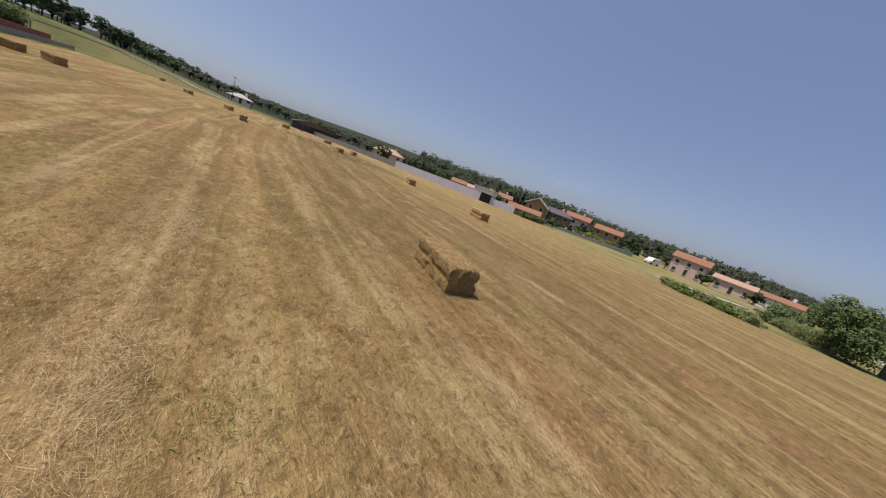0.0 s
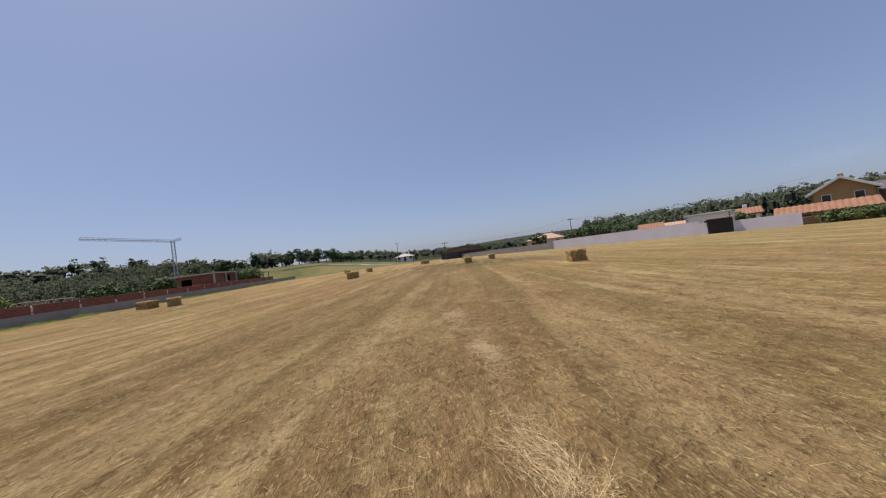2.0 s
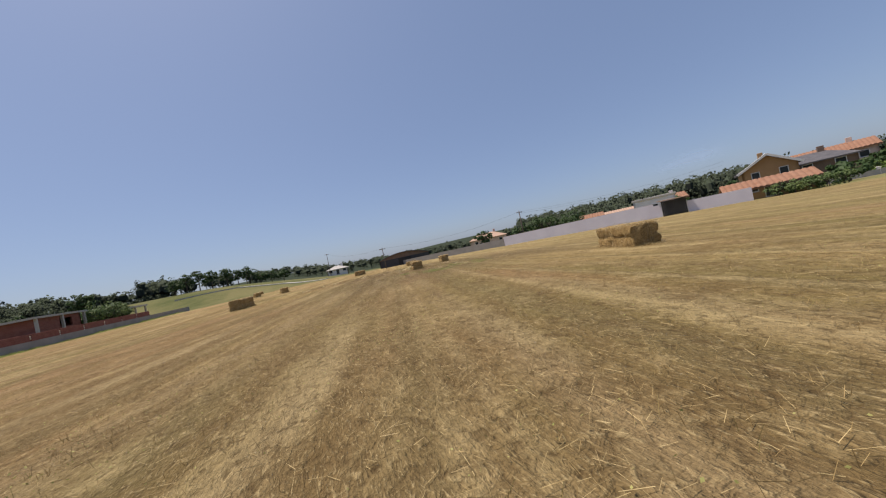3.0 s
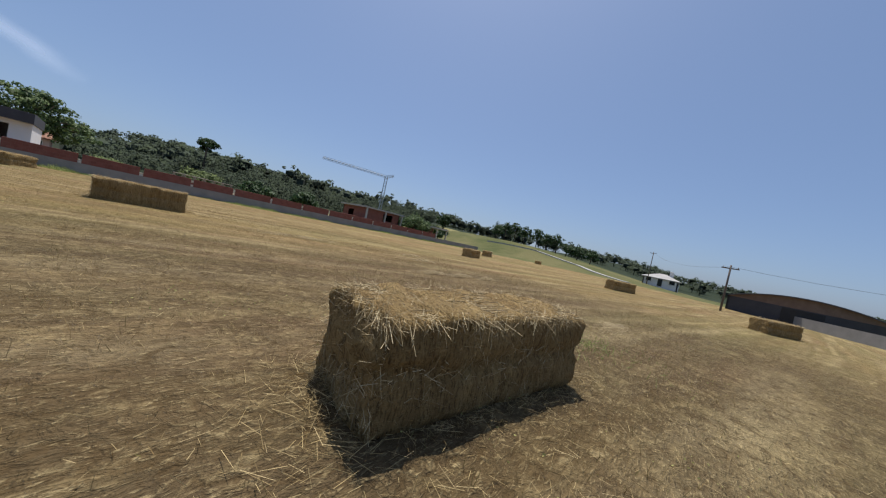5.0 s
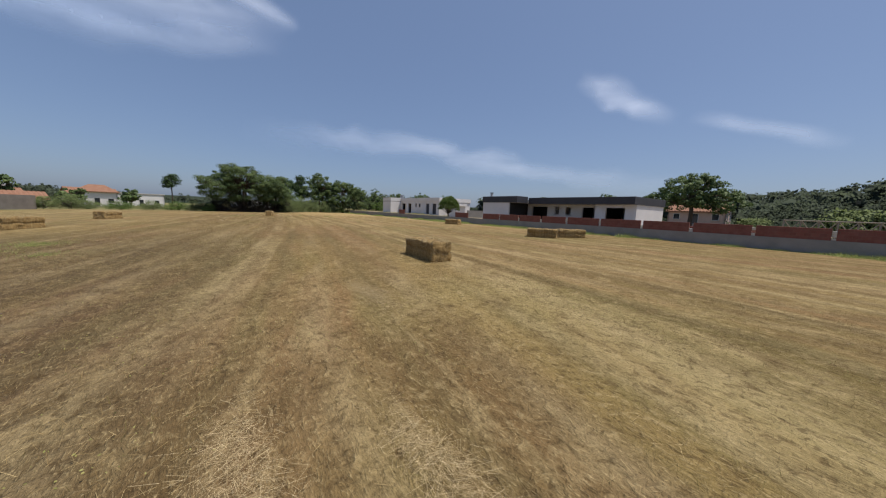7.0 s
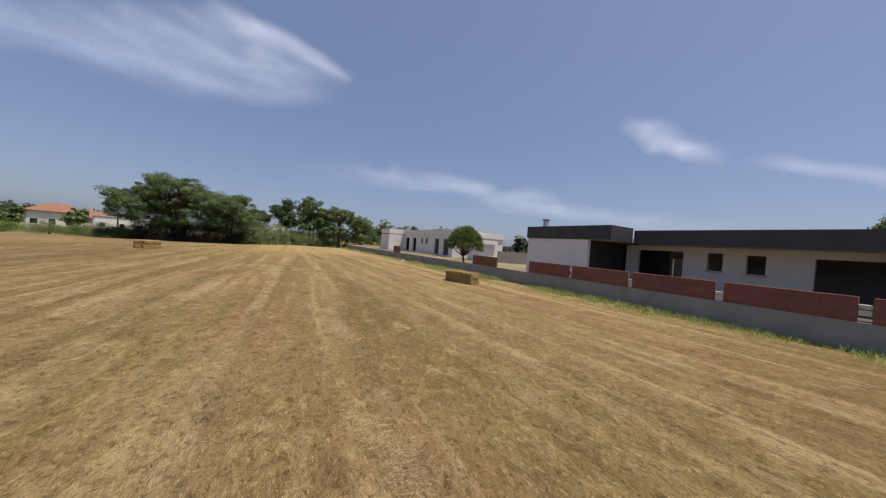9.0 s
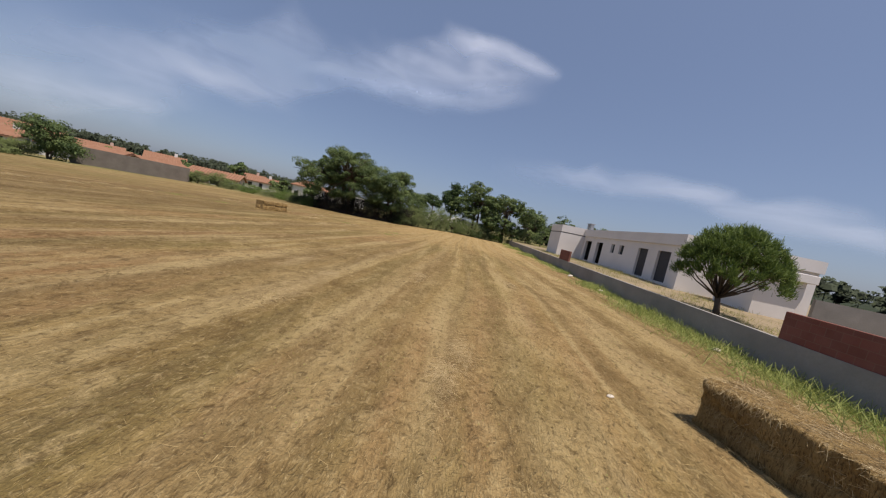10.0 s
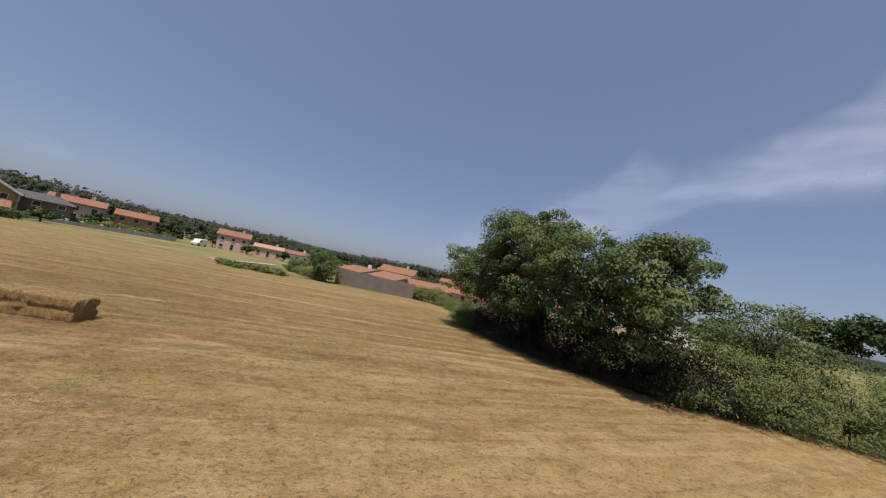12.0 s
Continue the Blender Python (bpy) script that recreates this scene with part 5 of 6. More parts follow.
village_house("white house with orange tiled roof", 74.0, -52.0, -1.0, -135, 8, 7, 3.0, 1.7, M_WHITE, M_TILE, 1)
village_house("ochre house with orange tiled roof", 60.0, -66.0, -0.8, -140, 8, 7, 2.8, 1.6, M_PINK, M_TILE, 1)
village_house("low house with orange tiled roof", 53.0, -62.0, -0.7, -150, 8, 7, 2.4, 1.5, M_WHITE, M_TILE, 1)
village_house("long white house with a weathered orange roof", 62.5, -15.0, -1.0, 198, 10, 7, 1.9, 1.2, M_WHITE, M_TILE, 1)
village_house("white house with a long orange tiled roof", 52.0, -19.5, -0.8, 199, 9, 7, 1.8, 1.2, M_WHITE, M_TILE, 1, chimney=False)
village_house("house with white gable and orange tiled roof behind the wall", 45.0, -23.5, -0.7, 262, 7, 6.5, 1.6, 1.1, M_WHITE, M_TILE, 1, chimney=False)
village_house("low house with a plain orange tiled roof", 40.5, -31.0, -0.6, 205, 8, 6, 1.7, 1.2, M_PINK, M_TILE, 1, chimney=False)
village_house("house with a hipped orange tiled roof", 35.0, -56.0, -0.5, 190, 6.8, 6.2, 3.6, 1.7, M_WHITE, M_TILE, 1, hip=2.5, chimney=False)
village_house("white modern flat-roofed house between trees", 30.0, -72.0, -0.6, -165, 10, 7, 3.6, 0.0, M_WHITE, M_CONCRETE, 1, chimney=False)
village_house("house with orange roof among trees", 42.0, -82.0, -0.6, -155, 10, 8, 3.0, 2.0, M_PINK, M_TILE, 1)
village_house("pale house with orange tiled roof", 104.0, -60.0, -1.5, -125, 10, 8, 3.2, 1.6, M_PINK, M_TILE, 1)
village_house("low pink house with faded roof", 116.0, -36.0, -2.0, -115, 9, 7, 2.8, 1.4, M_PINK, M_TILE_PALE, 1)


def build_barn(x, y, turn, w, d, wall_high, top):
    """A low farm barn with a bowed sheet roof; its gable end looks along local -y."""
    barn = empty("barn", x, y, ground_height(x, y), turn)
    tagged(barn, "low dark grey barn with a bowed sheet roof", "barn")
    bm = bmesh.new()
    for a, b in (((-w / 2, 0), (w / 2, 0)), ((w / 2, 0), (w / 2, d)), ((w / 2, d), (-w / 2, d)), ((-w / 2, d), (-w / 2, 0))):
        add_wall(bm, a, b, -0.8, wall_high, -0.2)
    part("wall", bm, M_CLADDING, barn)
    bow = [(-w / 2 + w * k / 14, wall_high + (top - wall_high) * (1 - (2 * k / 14 - 1) ** 2)) for k in range(15)]
    for name, y0, y1, grow, mat in (("gable", 0.02, 0.2, 0.0, M_STONE), ("roof", -0.35, d + 0.35, 0.12, M_SLATE)):
        bm = bmesh.new()
        rings = []
        for yy in (y0, y1):
            low = [bm.verts.new((px, yy, wall_high if name == "gable" else pz)) for px, pz in bow]
            high = [bm.verts.new((px, yy, pz + grow)) for px, pz in bow]
            rings.append((low, high))
        for k in range(14):
            for low, high in rings:
                if (high[k].co - low[k].co).length + (high[k + 1].co - low[k + 1].co).length > 1e-4:
                    bm.faces.new((low[k], low[k + 1], high[k + 1], high[k]))
            bm.faces.new((rings[0][1][k], rings[0][1][k + 1], rings[1][1][k + 1], rings[1][1][k]))
            bm.faces.new((rings[0][0][k], rings[1][0][k], rings[1][0][k + 1], rings[0][0][k + 1]))
        bmesh.ops.remove_doubles(bm, verts=bm.verts, dist=1e-4)
        bmesh.ops.recalc_face_normals(bm, faces=bm.faces)
        part(name, bm, mat, barn)
    part("door", box(-1.6, 1.6, -0.03, 0.03, 0.0, wall_high - 0.1, bevel=0.01), M_GATE, barn, "wide dark sliding door")


build_barn(28.0, 97.5, -9, 12.5, 8, 1.9, 3.1)


def build_lane(name, label, points, wide, mat, proud):
    """A narrow paved strip laid over the ground."""
    bm = bmesh.new()
    pts = []
    for a, b in zip(points, points[1:]):
        pts += [(a[0] + (b[0] - a[0]) * k / 8, a[1] + (b[1] - a[1]) * k / 8) for k in range(8)]
    pts.append(points[-1])
    rows = []
    for k, (px, py) in enumerate(pts):
        q, p = pts[min(k + 1, len(pts) - 1)], pts[max(k - 1, 0)]
        l = math.dist(p, q)
        nx, ny = -(q[1] - p[1]) / l * wide / 2, (q[0] - p[0]) / l * wide / 2
        z = ground_height(px, py)
        rows.append([bm.verts.new((px + s * nx, py + s * ny, z + h)) for s, h in ((-1, -0.3), (-1, proud), (1, proud), (1, -0.3))])
    for p, q in zip(rows, rows[1:]):
        for k in range(3):
            bm.faces.new((p[k], q[k], q[k + 1], p[k + 1]))
    bm.faces.new(rows[0])
    bm.faces.new(rows[-1][::-1])
    bmesh.ops.recalc_face_normals(bm, faces=bm.faces)
    tagged(part(name, bm, mat), label, "road", kind="structure")


build_lane("road_bank", "pale narrow track along the grassy bank", [(-27.0, 118.0), (-14.0, 121.0), (-2.0, 118.0), (9.0, 110.5)], 1.4, M_CONCRETE, 0.12)
build_lane("road_east", "pale concrete strip beside the field edge", [(45.5, 9.8), (53.0, 6.2), (62.0, 2.2)], 1.3, M_CONCRETE, 0.16)
village_house("house with pale domed tile roof", 62.0, 116.0, -0.6, -25, 12, 9, 2.6, 1.9, M_PINK, M_TILE_PALE, 1, hip=4)
village_house("white house with grey roof on the slope", 12.3, 131.0, 0.6, 0, 6.5, 5, 1.9, 1.1, M_WHITE, M_CONCRETE, 1, hip=3)
village_house("old farmhouse with orange tiled roof and pale walls", -68.0, 36.0, 0.9, 95, 9, 7, 2.5, 1.6, M_PINK, M_TILE, 1)


for k, (gx, gy) in enumerate(((-6.0, -92.0), (3.0, -94.0))):
    village_house("white gabled greenhouse-like shed behind the trees", gx, gy, -0.3, 96, 11, 7, 2.4, 1.9, M_WHITE, M_FRAME, 1, chimney=False, bays=2, name="shed")


def build_van(x, y, turn):
    v = empty("van", x, y, ground_height(x, y), turn)
    tagged(v, "white panel van parked on the lane", "van")
    bm = bmesh.new()
    prof = [(-2.4, 0.4), (2.5, 0.4), (2.5, 1.0), (1.7, 1.15), (1.1, 1.95), (-2.3, 2.05), (-2.4, 1.9)]
    rings = [[bm.verts.new((px, s, pz)) for px, pz in prof] for s in (-0.92, 0.92)]
    bm.faces.new(rings[0])
    bm.faces.new(rings[1][::-1])
    for k in range(len(prof)):
        j = (k + 1) % len(prof)
        bm.faces.new((rings[0][k], rings[1][k], rings[1][j], rings[0][j]))
    bmesh.ops.recalc_face_normals(bm, faces=bm.faces)
    bmesh.ops.bevel(bm, geom=list(bm.edges), offset=0.06, segments=2, affect="EDGES")
    body = part("body", bm, M_CAR, v, smooth=False)
    for s in (-0.93, 0.93):
        part("side_window", box(0.6, 1.35, s - 0.012, s + 0.012, 1.15, 1.65), M_GLASS, body)
        for px in (-1.5, 1.5):
            bm = bmesh.new()
            bmesh.ops.create_cone(bm, cap_ends=True, segments=16, radius1=0.33, radius2=0.33, depth=0.22, matrix=pose(px, s * 0.93, 0.33, 90, 0, 0))
            part("wheel", bm, M_RUBBER, v)


build_van(104.0, 25.5, 165)


def build_fence():
    """Pale gate posts and the kerb of the lane in front of the villas."""
    pts = [(66.5, 46.3), (76.0, 44.4), (84.5, 41.5), (94.7, 36.5), (104, 31.0)]
    for a, b in zip(pts, pts[1:]):
        for i in range(3):
            u = i / 3
            x, y = a[0] + (b[0] - a[0]) * u, a[1] + (b[1] - a[1]) * u
            z = ground_height(x, y)
            post = empty("fence_post", x, y, z)
            tagged(post, "short white concrete fence post with a cap", "fence post", "posts of the lane fence")
            part("shaft", box(-0.16, 0.16, -0.16, 0.16, -0.2, 1.0, bevel=0.02), M_WHITE, post)
            part("cap", box(-0.22, 0.22, -0.22, 0.22, 1.0, 1.1, bevel=0.03), M_WHITE, post)
    bm = bmesh.new()
    for a, b in zip(pts, pts[1:]):
        add_wall(bm, a, b, -2.2, -0.75, 0.18)
    tagged(part("wall_lane", bm, M_CONCRETE), "low concrete wall along the lane", "wall", kind="structure")


build_fence()


def build_timber_fence(a, b, bays, high):
    """Rustic fence of round timber: posts, two rails and crossed braces."""
    way = Vector((b[0] - a[0], b[1] - a[1], 0))
    fence = empty("fence", a[0], a[1], ground_height(*a), math.degrees(math.atan2(way.y, way.x)))
    tagged(fence, "grey weathered timber fence with crossed braces", "fence")
    step_ = way.length / bays

    def rail(name, p, q, r):
        bm = bmesh.new()
        add_tube(bm, [p, q], [r, r], 6)
        part(name, bm, M_TIMBER, fence)

    for k in range(bays + 1):
        rail("post", (k * step_, 0, -0.3), (k * step_, 0, high + 0.08), 0.06)
    for z in (0.12, high):
        rail("rail", (0, -0.07, z), (way.length, -0.07, z), 0.045)
    for k in range(bays):
        rail("brace", (k * step_, 0.06, 0.12), ((k + 1) * step_, 0.06, high), 0.04)
        rail("brace", (k * step_, 0.12, high), ((k + 1) * step_, 0.12, 0.12), 0.04)


build_timber_fence((-29.6, 51.6), (-29.9, 57.6), 6, 1.62)


# ---- trees and shrubs ----
def crown_points(blobs, leaves, clump, spread):
    """Leaf places over the outsides of uneven clumps, which fill a set of ellipsoids (x, y, z, rx, ry, rz), and the ways out of the clumps."""
    vol = np.array([b[3] * b[4] * b[5] for b in blobs]) ** 0.8
    pts, outs = [], []
    for b, share in zip(blobs, vol / vol.sum()):
        n = max(int(leaves * share / clump), 3)
        d = rng.normal(size=(n, 3))
        d /= np.linalg.norm(d, axis=1, keepdims=True)
        r = rng.uniform(0.3, 1.0, (n, 1)) ** 0.4 * rng.uniform(0.72, 1.08, (n, 1))
        c = np.array(b[:3]) + d * r * np.array(b[3:])
        size = rng.uniform(0.5, 1.5, (n, 1, 1)) * spread
        e = rng.normal(size=(n, clump, 3)) + (0, 0, 0.35)
        e /= np.linalg.norm(e, axis=2, keepdims=True)
        q = c[:, None, :] + e * size * rng.uniform(0.6, 1.1, (n, clump, 1)) * (1, 1, 0.62)
        pts.append(q.reshape(-1, 3))
        outs.append((e + 0.35 * d[:, None, :]).reshape(-1, 3))
    return np.concatenate(pts), np.concatenate(outs)


def crown_leaves(blobs, leaves, clump, spread, leaf):
    p, out = crown_points(blobs, leaves, clump, spread)
    return leaf_quads(p, leaf, out=out)


def tree(name, label, x, y, blobs, leaves, leaf, mat, trunk=0.22, stems=1, clump=70, spread=0.55, group="", bark=None, twist=0.25, z=None):
    """A tree: tapered trunk and limbs that reach into the crown, and a crown of many leaves. blobs are relative to its foot."""
    z = ground_height(x, y) if z is None else z
    if math.hypot(x - 5, y - 15) > 46:
        leaves, leaf, clump = leaves * 0.42, leaf * 1.45, max(clump // 2, 20)
    thing = empty(name, x, y, z)
    tagged(thing, label, "shrub" if name == "shrub" else "tree", group)
    bm = bmesh.new()
    r = random.Random(int(abs(x) * 31 + abs(y) * 17))
    big = max(blobs, key=lambda b: b[3] * b[4] * b[5])
    for s in range(stems):
        a = 2 * math.pi * s / stems + r.random()
        foot = Vector((0.35 * trunk * stems * math.cos(a), 0.35 * trunk * stems * math.sin(a), -0.15)) if stems > 1 else Vector((0, 0, -0.15))
        fork = Vector((big[0] * 0.5 + foot.x * 2, big[1] * 0.5 + foot.y * 2, max(big[2] - big[5] * 0.75, 0.4)))
        mid = foot.lerp(fork, 0.5) + Vector((r.uniform(-1, 1), r.uniform(-1, 1), 0)) * twist
        add_tube(bm, [foot, mid, fork], [trunk * 1.25, trunk * 0.9, trunk * 0.75], 8)
        for b in blobs:
            for _ in range(4):
                end = Vector((b[0] + r.uniform(-0.7, 0.7) * b[3], b[1] + r.uniform(-0.7, 0.7) * b[4], b[2] + r.uniform(-0.3, 0.75) * b[5]))
                bend = fork.lerp(end, 0.5) + Vector((r.uniform(-0.3, 0.3), r.uniform(-0.3, 0.3), r.uniform(0, 0.5)))
                add_tube(bm, [fork, bend, end], [trunk * 0.5, trunk * 0.28, trunk * 0.08], 5)
    part("trunk", bm, bark or M_BARK, thing, smooth=True)
    quads("crown", crown_leaves(blobs, leaves, clump, spread, leaf), mat, thing)
    return thing


def simple_blobs(h, r, low=0.35):
    """A rounded, lopsided crown of five lobes."""
    a = rng.uniform(0, 6.28)
    out = [(0, 0, h * (1 + low) / 2, r * 0.8, r * 0.8, h * (1 - low) / 2)]
    for k in range(4):
        t = a + k * 1.57 + rng.uniform(-0.4, 0.4)
        out.append((0.55 * r * math.cos(t), 0.55 * r * math.sin(t), h * rng.uniform(0.45, 0.72), r * 0.5, r * 0.5, h * rng.uniform(0.15, 0.24)))
    return out


ROW = "tree row at the south edge"
tree("tree", "large spreading oak with dense dark green foliage", 7.3, -15.4,
     [(0.4, 1.4, 6.3, 4.0, 3.2, 2.5), (3.4, 1.6, 4.8, 2.9, 2.4, 1.8), (5.7, 2.7, 5.0, 1.5, 1.4, 1.1), (5.0, 2.4, 4.0, 1.7, 1.6, 1.2), (-3.0, 0.9, 5.4, 2.8, 2.5, 2.1), (-1.0, 1.0, 3.4, 4.4, 2.3, 1.5), (1.6, 0.9, 7.6, 2.4, 2.1, 1.3), (-1.2, 0.9, 7.5, 1.9, 1.8, 1.2), (2.6, 1.4, 3.0, 3.2, 2.0, 1.2)],
     86000, 0.14, M_OAK, 0.26, 4, group=ROW, clump=300, spread=0.72)
tree("tree", "oak with a low rounded crown beside the large one", 1.6, -16.9, [(0, 0.9, 5.2, 3.1, 2.7, 2.2), (-1.7, 0.7, 3.7, 2.2, 2.0, 1.7), (2.0, 0.9, 3.6, 2.5, 2.0, 1.6), (-0.4, 0.8, 6.4, 1.9, 1.7, 1.0), (0.3, 1.2, 2.7, 2.8, 1.7, 1.2)],
     48000, 0.14, M_OAK, 0.18, 3, group=ROW, clump=280, spread=0.66)
# thicket leaves carry the under-crown shade in their dark colour
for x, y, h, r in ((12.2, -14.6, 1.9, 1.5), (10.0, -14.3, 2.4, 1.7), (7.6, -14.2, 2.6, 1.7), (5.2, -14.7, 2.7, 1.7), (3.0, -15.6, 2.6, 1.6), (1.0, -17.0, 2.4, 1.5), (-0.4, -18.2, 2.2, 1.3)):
    tree("shrub", "half-dead brushwood thicket coloured dark for shade under the oaks", x, y, [(0, 0, h * 0.5, r, r * 0.7, h * 0.5), (r * 0.5, 0.3, h * 0.3, r * 0.7, r * 0.5, h * 0.3)], 5000, 0.08, M_SHADE_BRUSH, 0.04, 7, group="thickets under the oaks", clump=40, spread=0.45, bark=M_TWIG)
tree("tree", "tall open oak with dark foliage and bare lower stems", -11.2, -30.8, [(0.2, 0, 7.7, 3.3, 3.0, 2.2), (-2.6, 0.5, 6.0, 2.4, 2.2, 1.5), (2.6, 0.4, 5.6, 2.8, 2.2, 1.5), (0.4, 0.5, 4.2, 3.4, 2.4, 1.3), (0.8, 0, 9.3, 1.5, 1.4, 0.8)],
     34000, 0.2, M_OAK, 0.2, 3, group=ROW, clump=90)
tree("tree", "narrow dark pine beside the open oak", -6.3, -32.0, [(0, 0, 7.9, 1.3, 1.3, 1.4), (0.7, 0, 6.0, 1.6, 1.6, 1.3), (-0.6, 0.3, 4.4, 1.8, 1.8, 1.2)], 14000, 0.2, M_PINE, 0.2, group=ROW)
tree("tree", "spreading oak with gaps in its crown", -16.6, -29.2, [(0, 0, 7.0, 3.4, 3.0, 1.7), (-3.0, 0.6, 5.8, 2.2, 2.0, 1.4), (2.9, 0.2, 5.4, 1.8, 1.8, 1.2), (1.2, 0.9, 3.2, 3.4, 2.4, 1.7)],
     30000, 0.2, M_OAK, 0.18, 3, group=ROW, clump=90)
tree("tree", "tangled small tree with thin twiggy foliage", -1.0, -22.4, [(0, 0, 3.9, 2.1, 1.9, 1.6), (1.4, 0.4, 2.8, 1.6, 1.5, 1.4), (-1.5, 0.2, 2.7, 1.4, 1.4, 1.3)], 12000, 0.12, M_OAK, 0.08, 4, group=ROW, clump=50, spread=0.5)
for x, y, h, r in ((-22.5, -33.5, 7.0, 3.2), (-28.5, -34, 6.6, 3.4), (-14.5, -39, 7.6, 3.0), (-34.5, -33, 6.2, 3.0), (-42, -30, 6.4, 3.2), (-24, -41, 7.4, 3.2), (-50, -27, 6.0, 3.2)):
    tree("tree", "rounded deciduous tree at the end of the field", x, y, simple_blobs(h, r, 0.1), 9000, 0.22, M_OAK, 0.14, 2, group=ROW)
for x, y, h, r in ((-1.6, -40.5, 6.8, 2.6), (1.8, -42.0, 6.4, 2.2), (-5.8, -43.0, 8.6, 3.0)):
    tree("tree", "umbrella pine with a bare trunk", x, y, [(0, 0, h - 1.2, r, r, 0.95), (0.9, 0.3, h - 0.5, r * 0.6, r * 0.6, 0.55), (-0.8, -0.2, h - 2.0, r * 0.6, r * 0.6, 0.5)], 9000, 0.2, M_PINE, 0.14, group=ROW)
for x, y, h, r, m in ((-1.2, -19.0, 2.9, 1.7, M_SHRUB), (-3.6, -22.4, 3.4, 1.9, M_SHRUB), (-5.4, -24.6, 3.9, 2.1, M_SHRUB), (-7.4, -26.6, 3.6, 2.2, M_SHRUB), (0.4, -17.3, 2.2, 1.4, M_SHRUB), (-4.6, -26.4, 4.2, 1.9, M_BRIGHT),
                      (-10.4, -27.9, 3.2, 2.1, M_SHRUB), (-9.0, -29.4, 2.6, 1.6, M_BRIGHT), (-13.4, -28.2, 2.3, 1.7, M_SHRUB), (-12.0, -28.0, 1.8, 1.5, M_OAK), (-15.6, -28.6, 2.2, 1.6, M_BRIGHT), (-2.2, -20.6, 3.0, 1.6, M_SHRUB),
                      (14.4, -14.6, 1.7, 1.5, M_SHRUB), (16.9, -16.6, 1.5, 1.7, M_BRIGHT), (20.5, -18.5, 1.6, 1.8, M_SHRUB), (24.5, -19.2, 1.4, 2.0, M_BRIGHT), (28.5, -19.8, 1.5, 2.0, M_SHRUB), (12.4, -14.2, 1.4, 1.1, M_BRIGHT)):
    tree("shrub", "tangled pale green shrub at the field edge", x, y, [(0, 0, h * 0.55, r * 0.8, r * 0.75, h * 0.5), (r * 0.55, 0.2, h * 0.3, r * 0.65, r * 0.6, h * 0.32), (-r * 0.5, 0.1, h * 0.38, r * 0.6, r * 0.55, h * 0.38), (0.1, r * 0.4, h * 0.2, r * 0.8, r * 0.5, h * 0.22)],
         9000, 0.08, m, 0.04, 4, group="shrubs along the trees", clump=45, spread=0.42, bark=M_TWIG)


for x, y, h, r, m in ((-18.5, -29.0, 3.2, 1.9, M_OAK), (-21.0, -29.5, 2.8, 2.0, M_SHRUB), (-24.0, -30.2, 3.4, 2.2, M_OAK), (-27.5, -30.0, 2.6, 2.0, M_BRIGHT), (-31.0, -30.5, 3.0, 2.2, M_OAK), (-14.8, -30.6, 3.4, 2.4, M_OAK), (-8.6, -31.0, 3.0, 2.0, M_PINE)):
    tree("shrub", "dense green bush under the trees", x, y, [(0, 0, h * 0.5, r, r * 0.9, h * 0.5), (r * 0.6, 0.3, h * 0.35, r * 0.7, r * 0.6, h * 0.33)],
         4500, 0.16, m, 0.05, 4, group="shrubs along the trees", clump=60, spread=0.4, bark=M_TWIG)


def build_undergrowth():
    """Dead grey brushwood in the shade under the oaks."""
    n = 5000
    u = rng.uniform(-1.5, 12.5, n)
    edge = np.interp(u, [-3, -0.4, 4, 9, 13, 15], [-21.0, -17.0, -14.4, -13.3, -13.8, -14.6])
    y = edge - np.abs(rng.normal(0, 1.3, n)) - 0.3
    roots = np.stack([u, y, height_array(u, y)], 1)
    lean = rng.normal(0, 1.0, (n, 2))
    ways = np.stack([lean[:, 0], lean[:, 1], np.ones(n)], 1)
    ways /= np.linalg.norm(ways, axis=1, keepdims=True)
    ob = quads("brushwood", stalk_quads(roots, ways, rng.uniform(0.3, 1.5, n), rng.uniform(0.008, 0.02, n)), M_TWIG)
    tagged(ob, "dead grey brushwood tangled under the oaks", "brushwood", kind="stuff")
    # leaf fill behind the stems, its near-black colour standing in for shade
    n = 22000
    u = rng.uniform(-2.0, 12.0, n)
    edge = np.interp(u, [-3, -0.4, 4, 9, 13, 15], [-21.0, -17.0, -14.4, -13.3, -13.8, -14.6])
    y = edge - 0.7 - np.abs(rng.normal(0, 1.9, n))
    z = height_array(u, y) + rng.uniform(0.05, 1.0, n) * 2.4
    ob = quads("undergrowth", leaf_quads(np.stack([u, y, z], 1), 0.13), M_SHADE_BRUSH)
    tagged(ob, "leafy undergrowth with the shade of the oaks in its colour", "undergrowth", kind="stuff")


build_undergrowth()

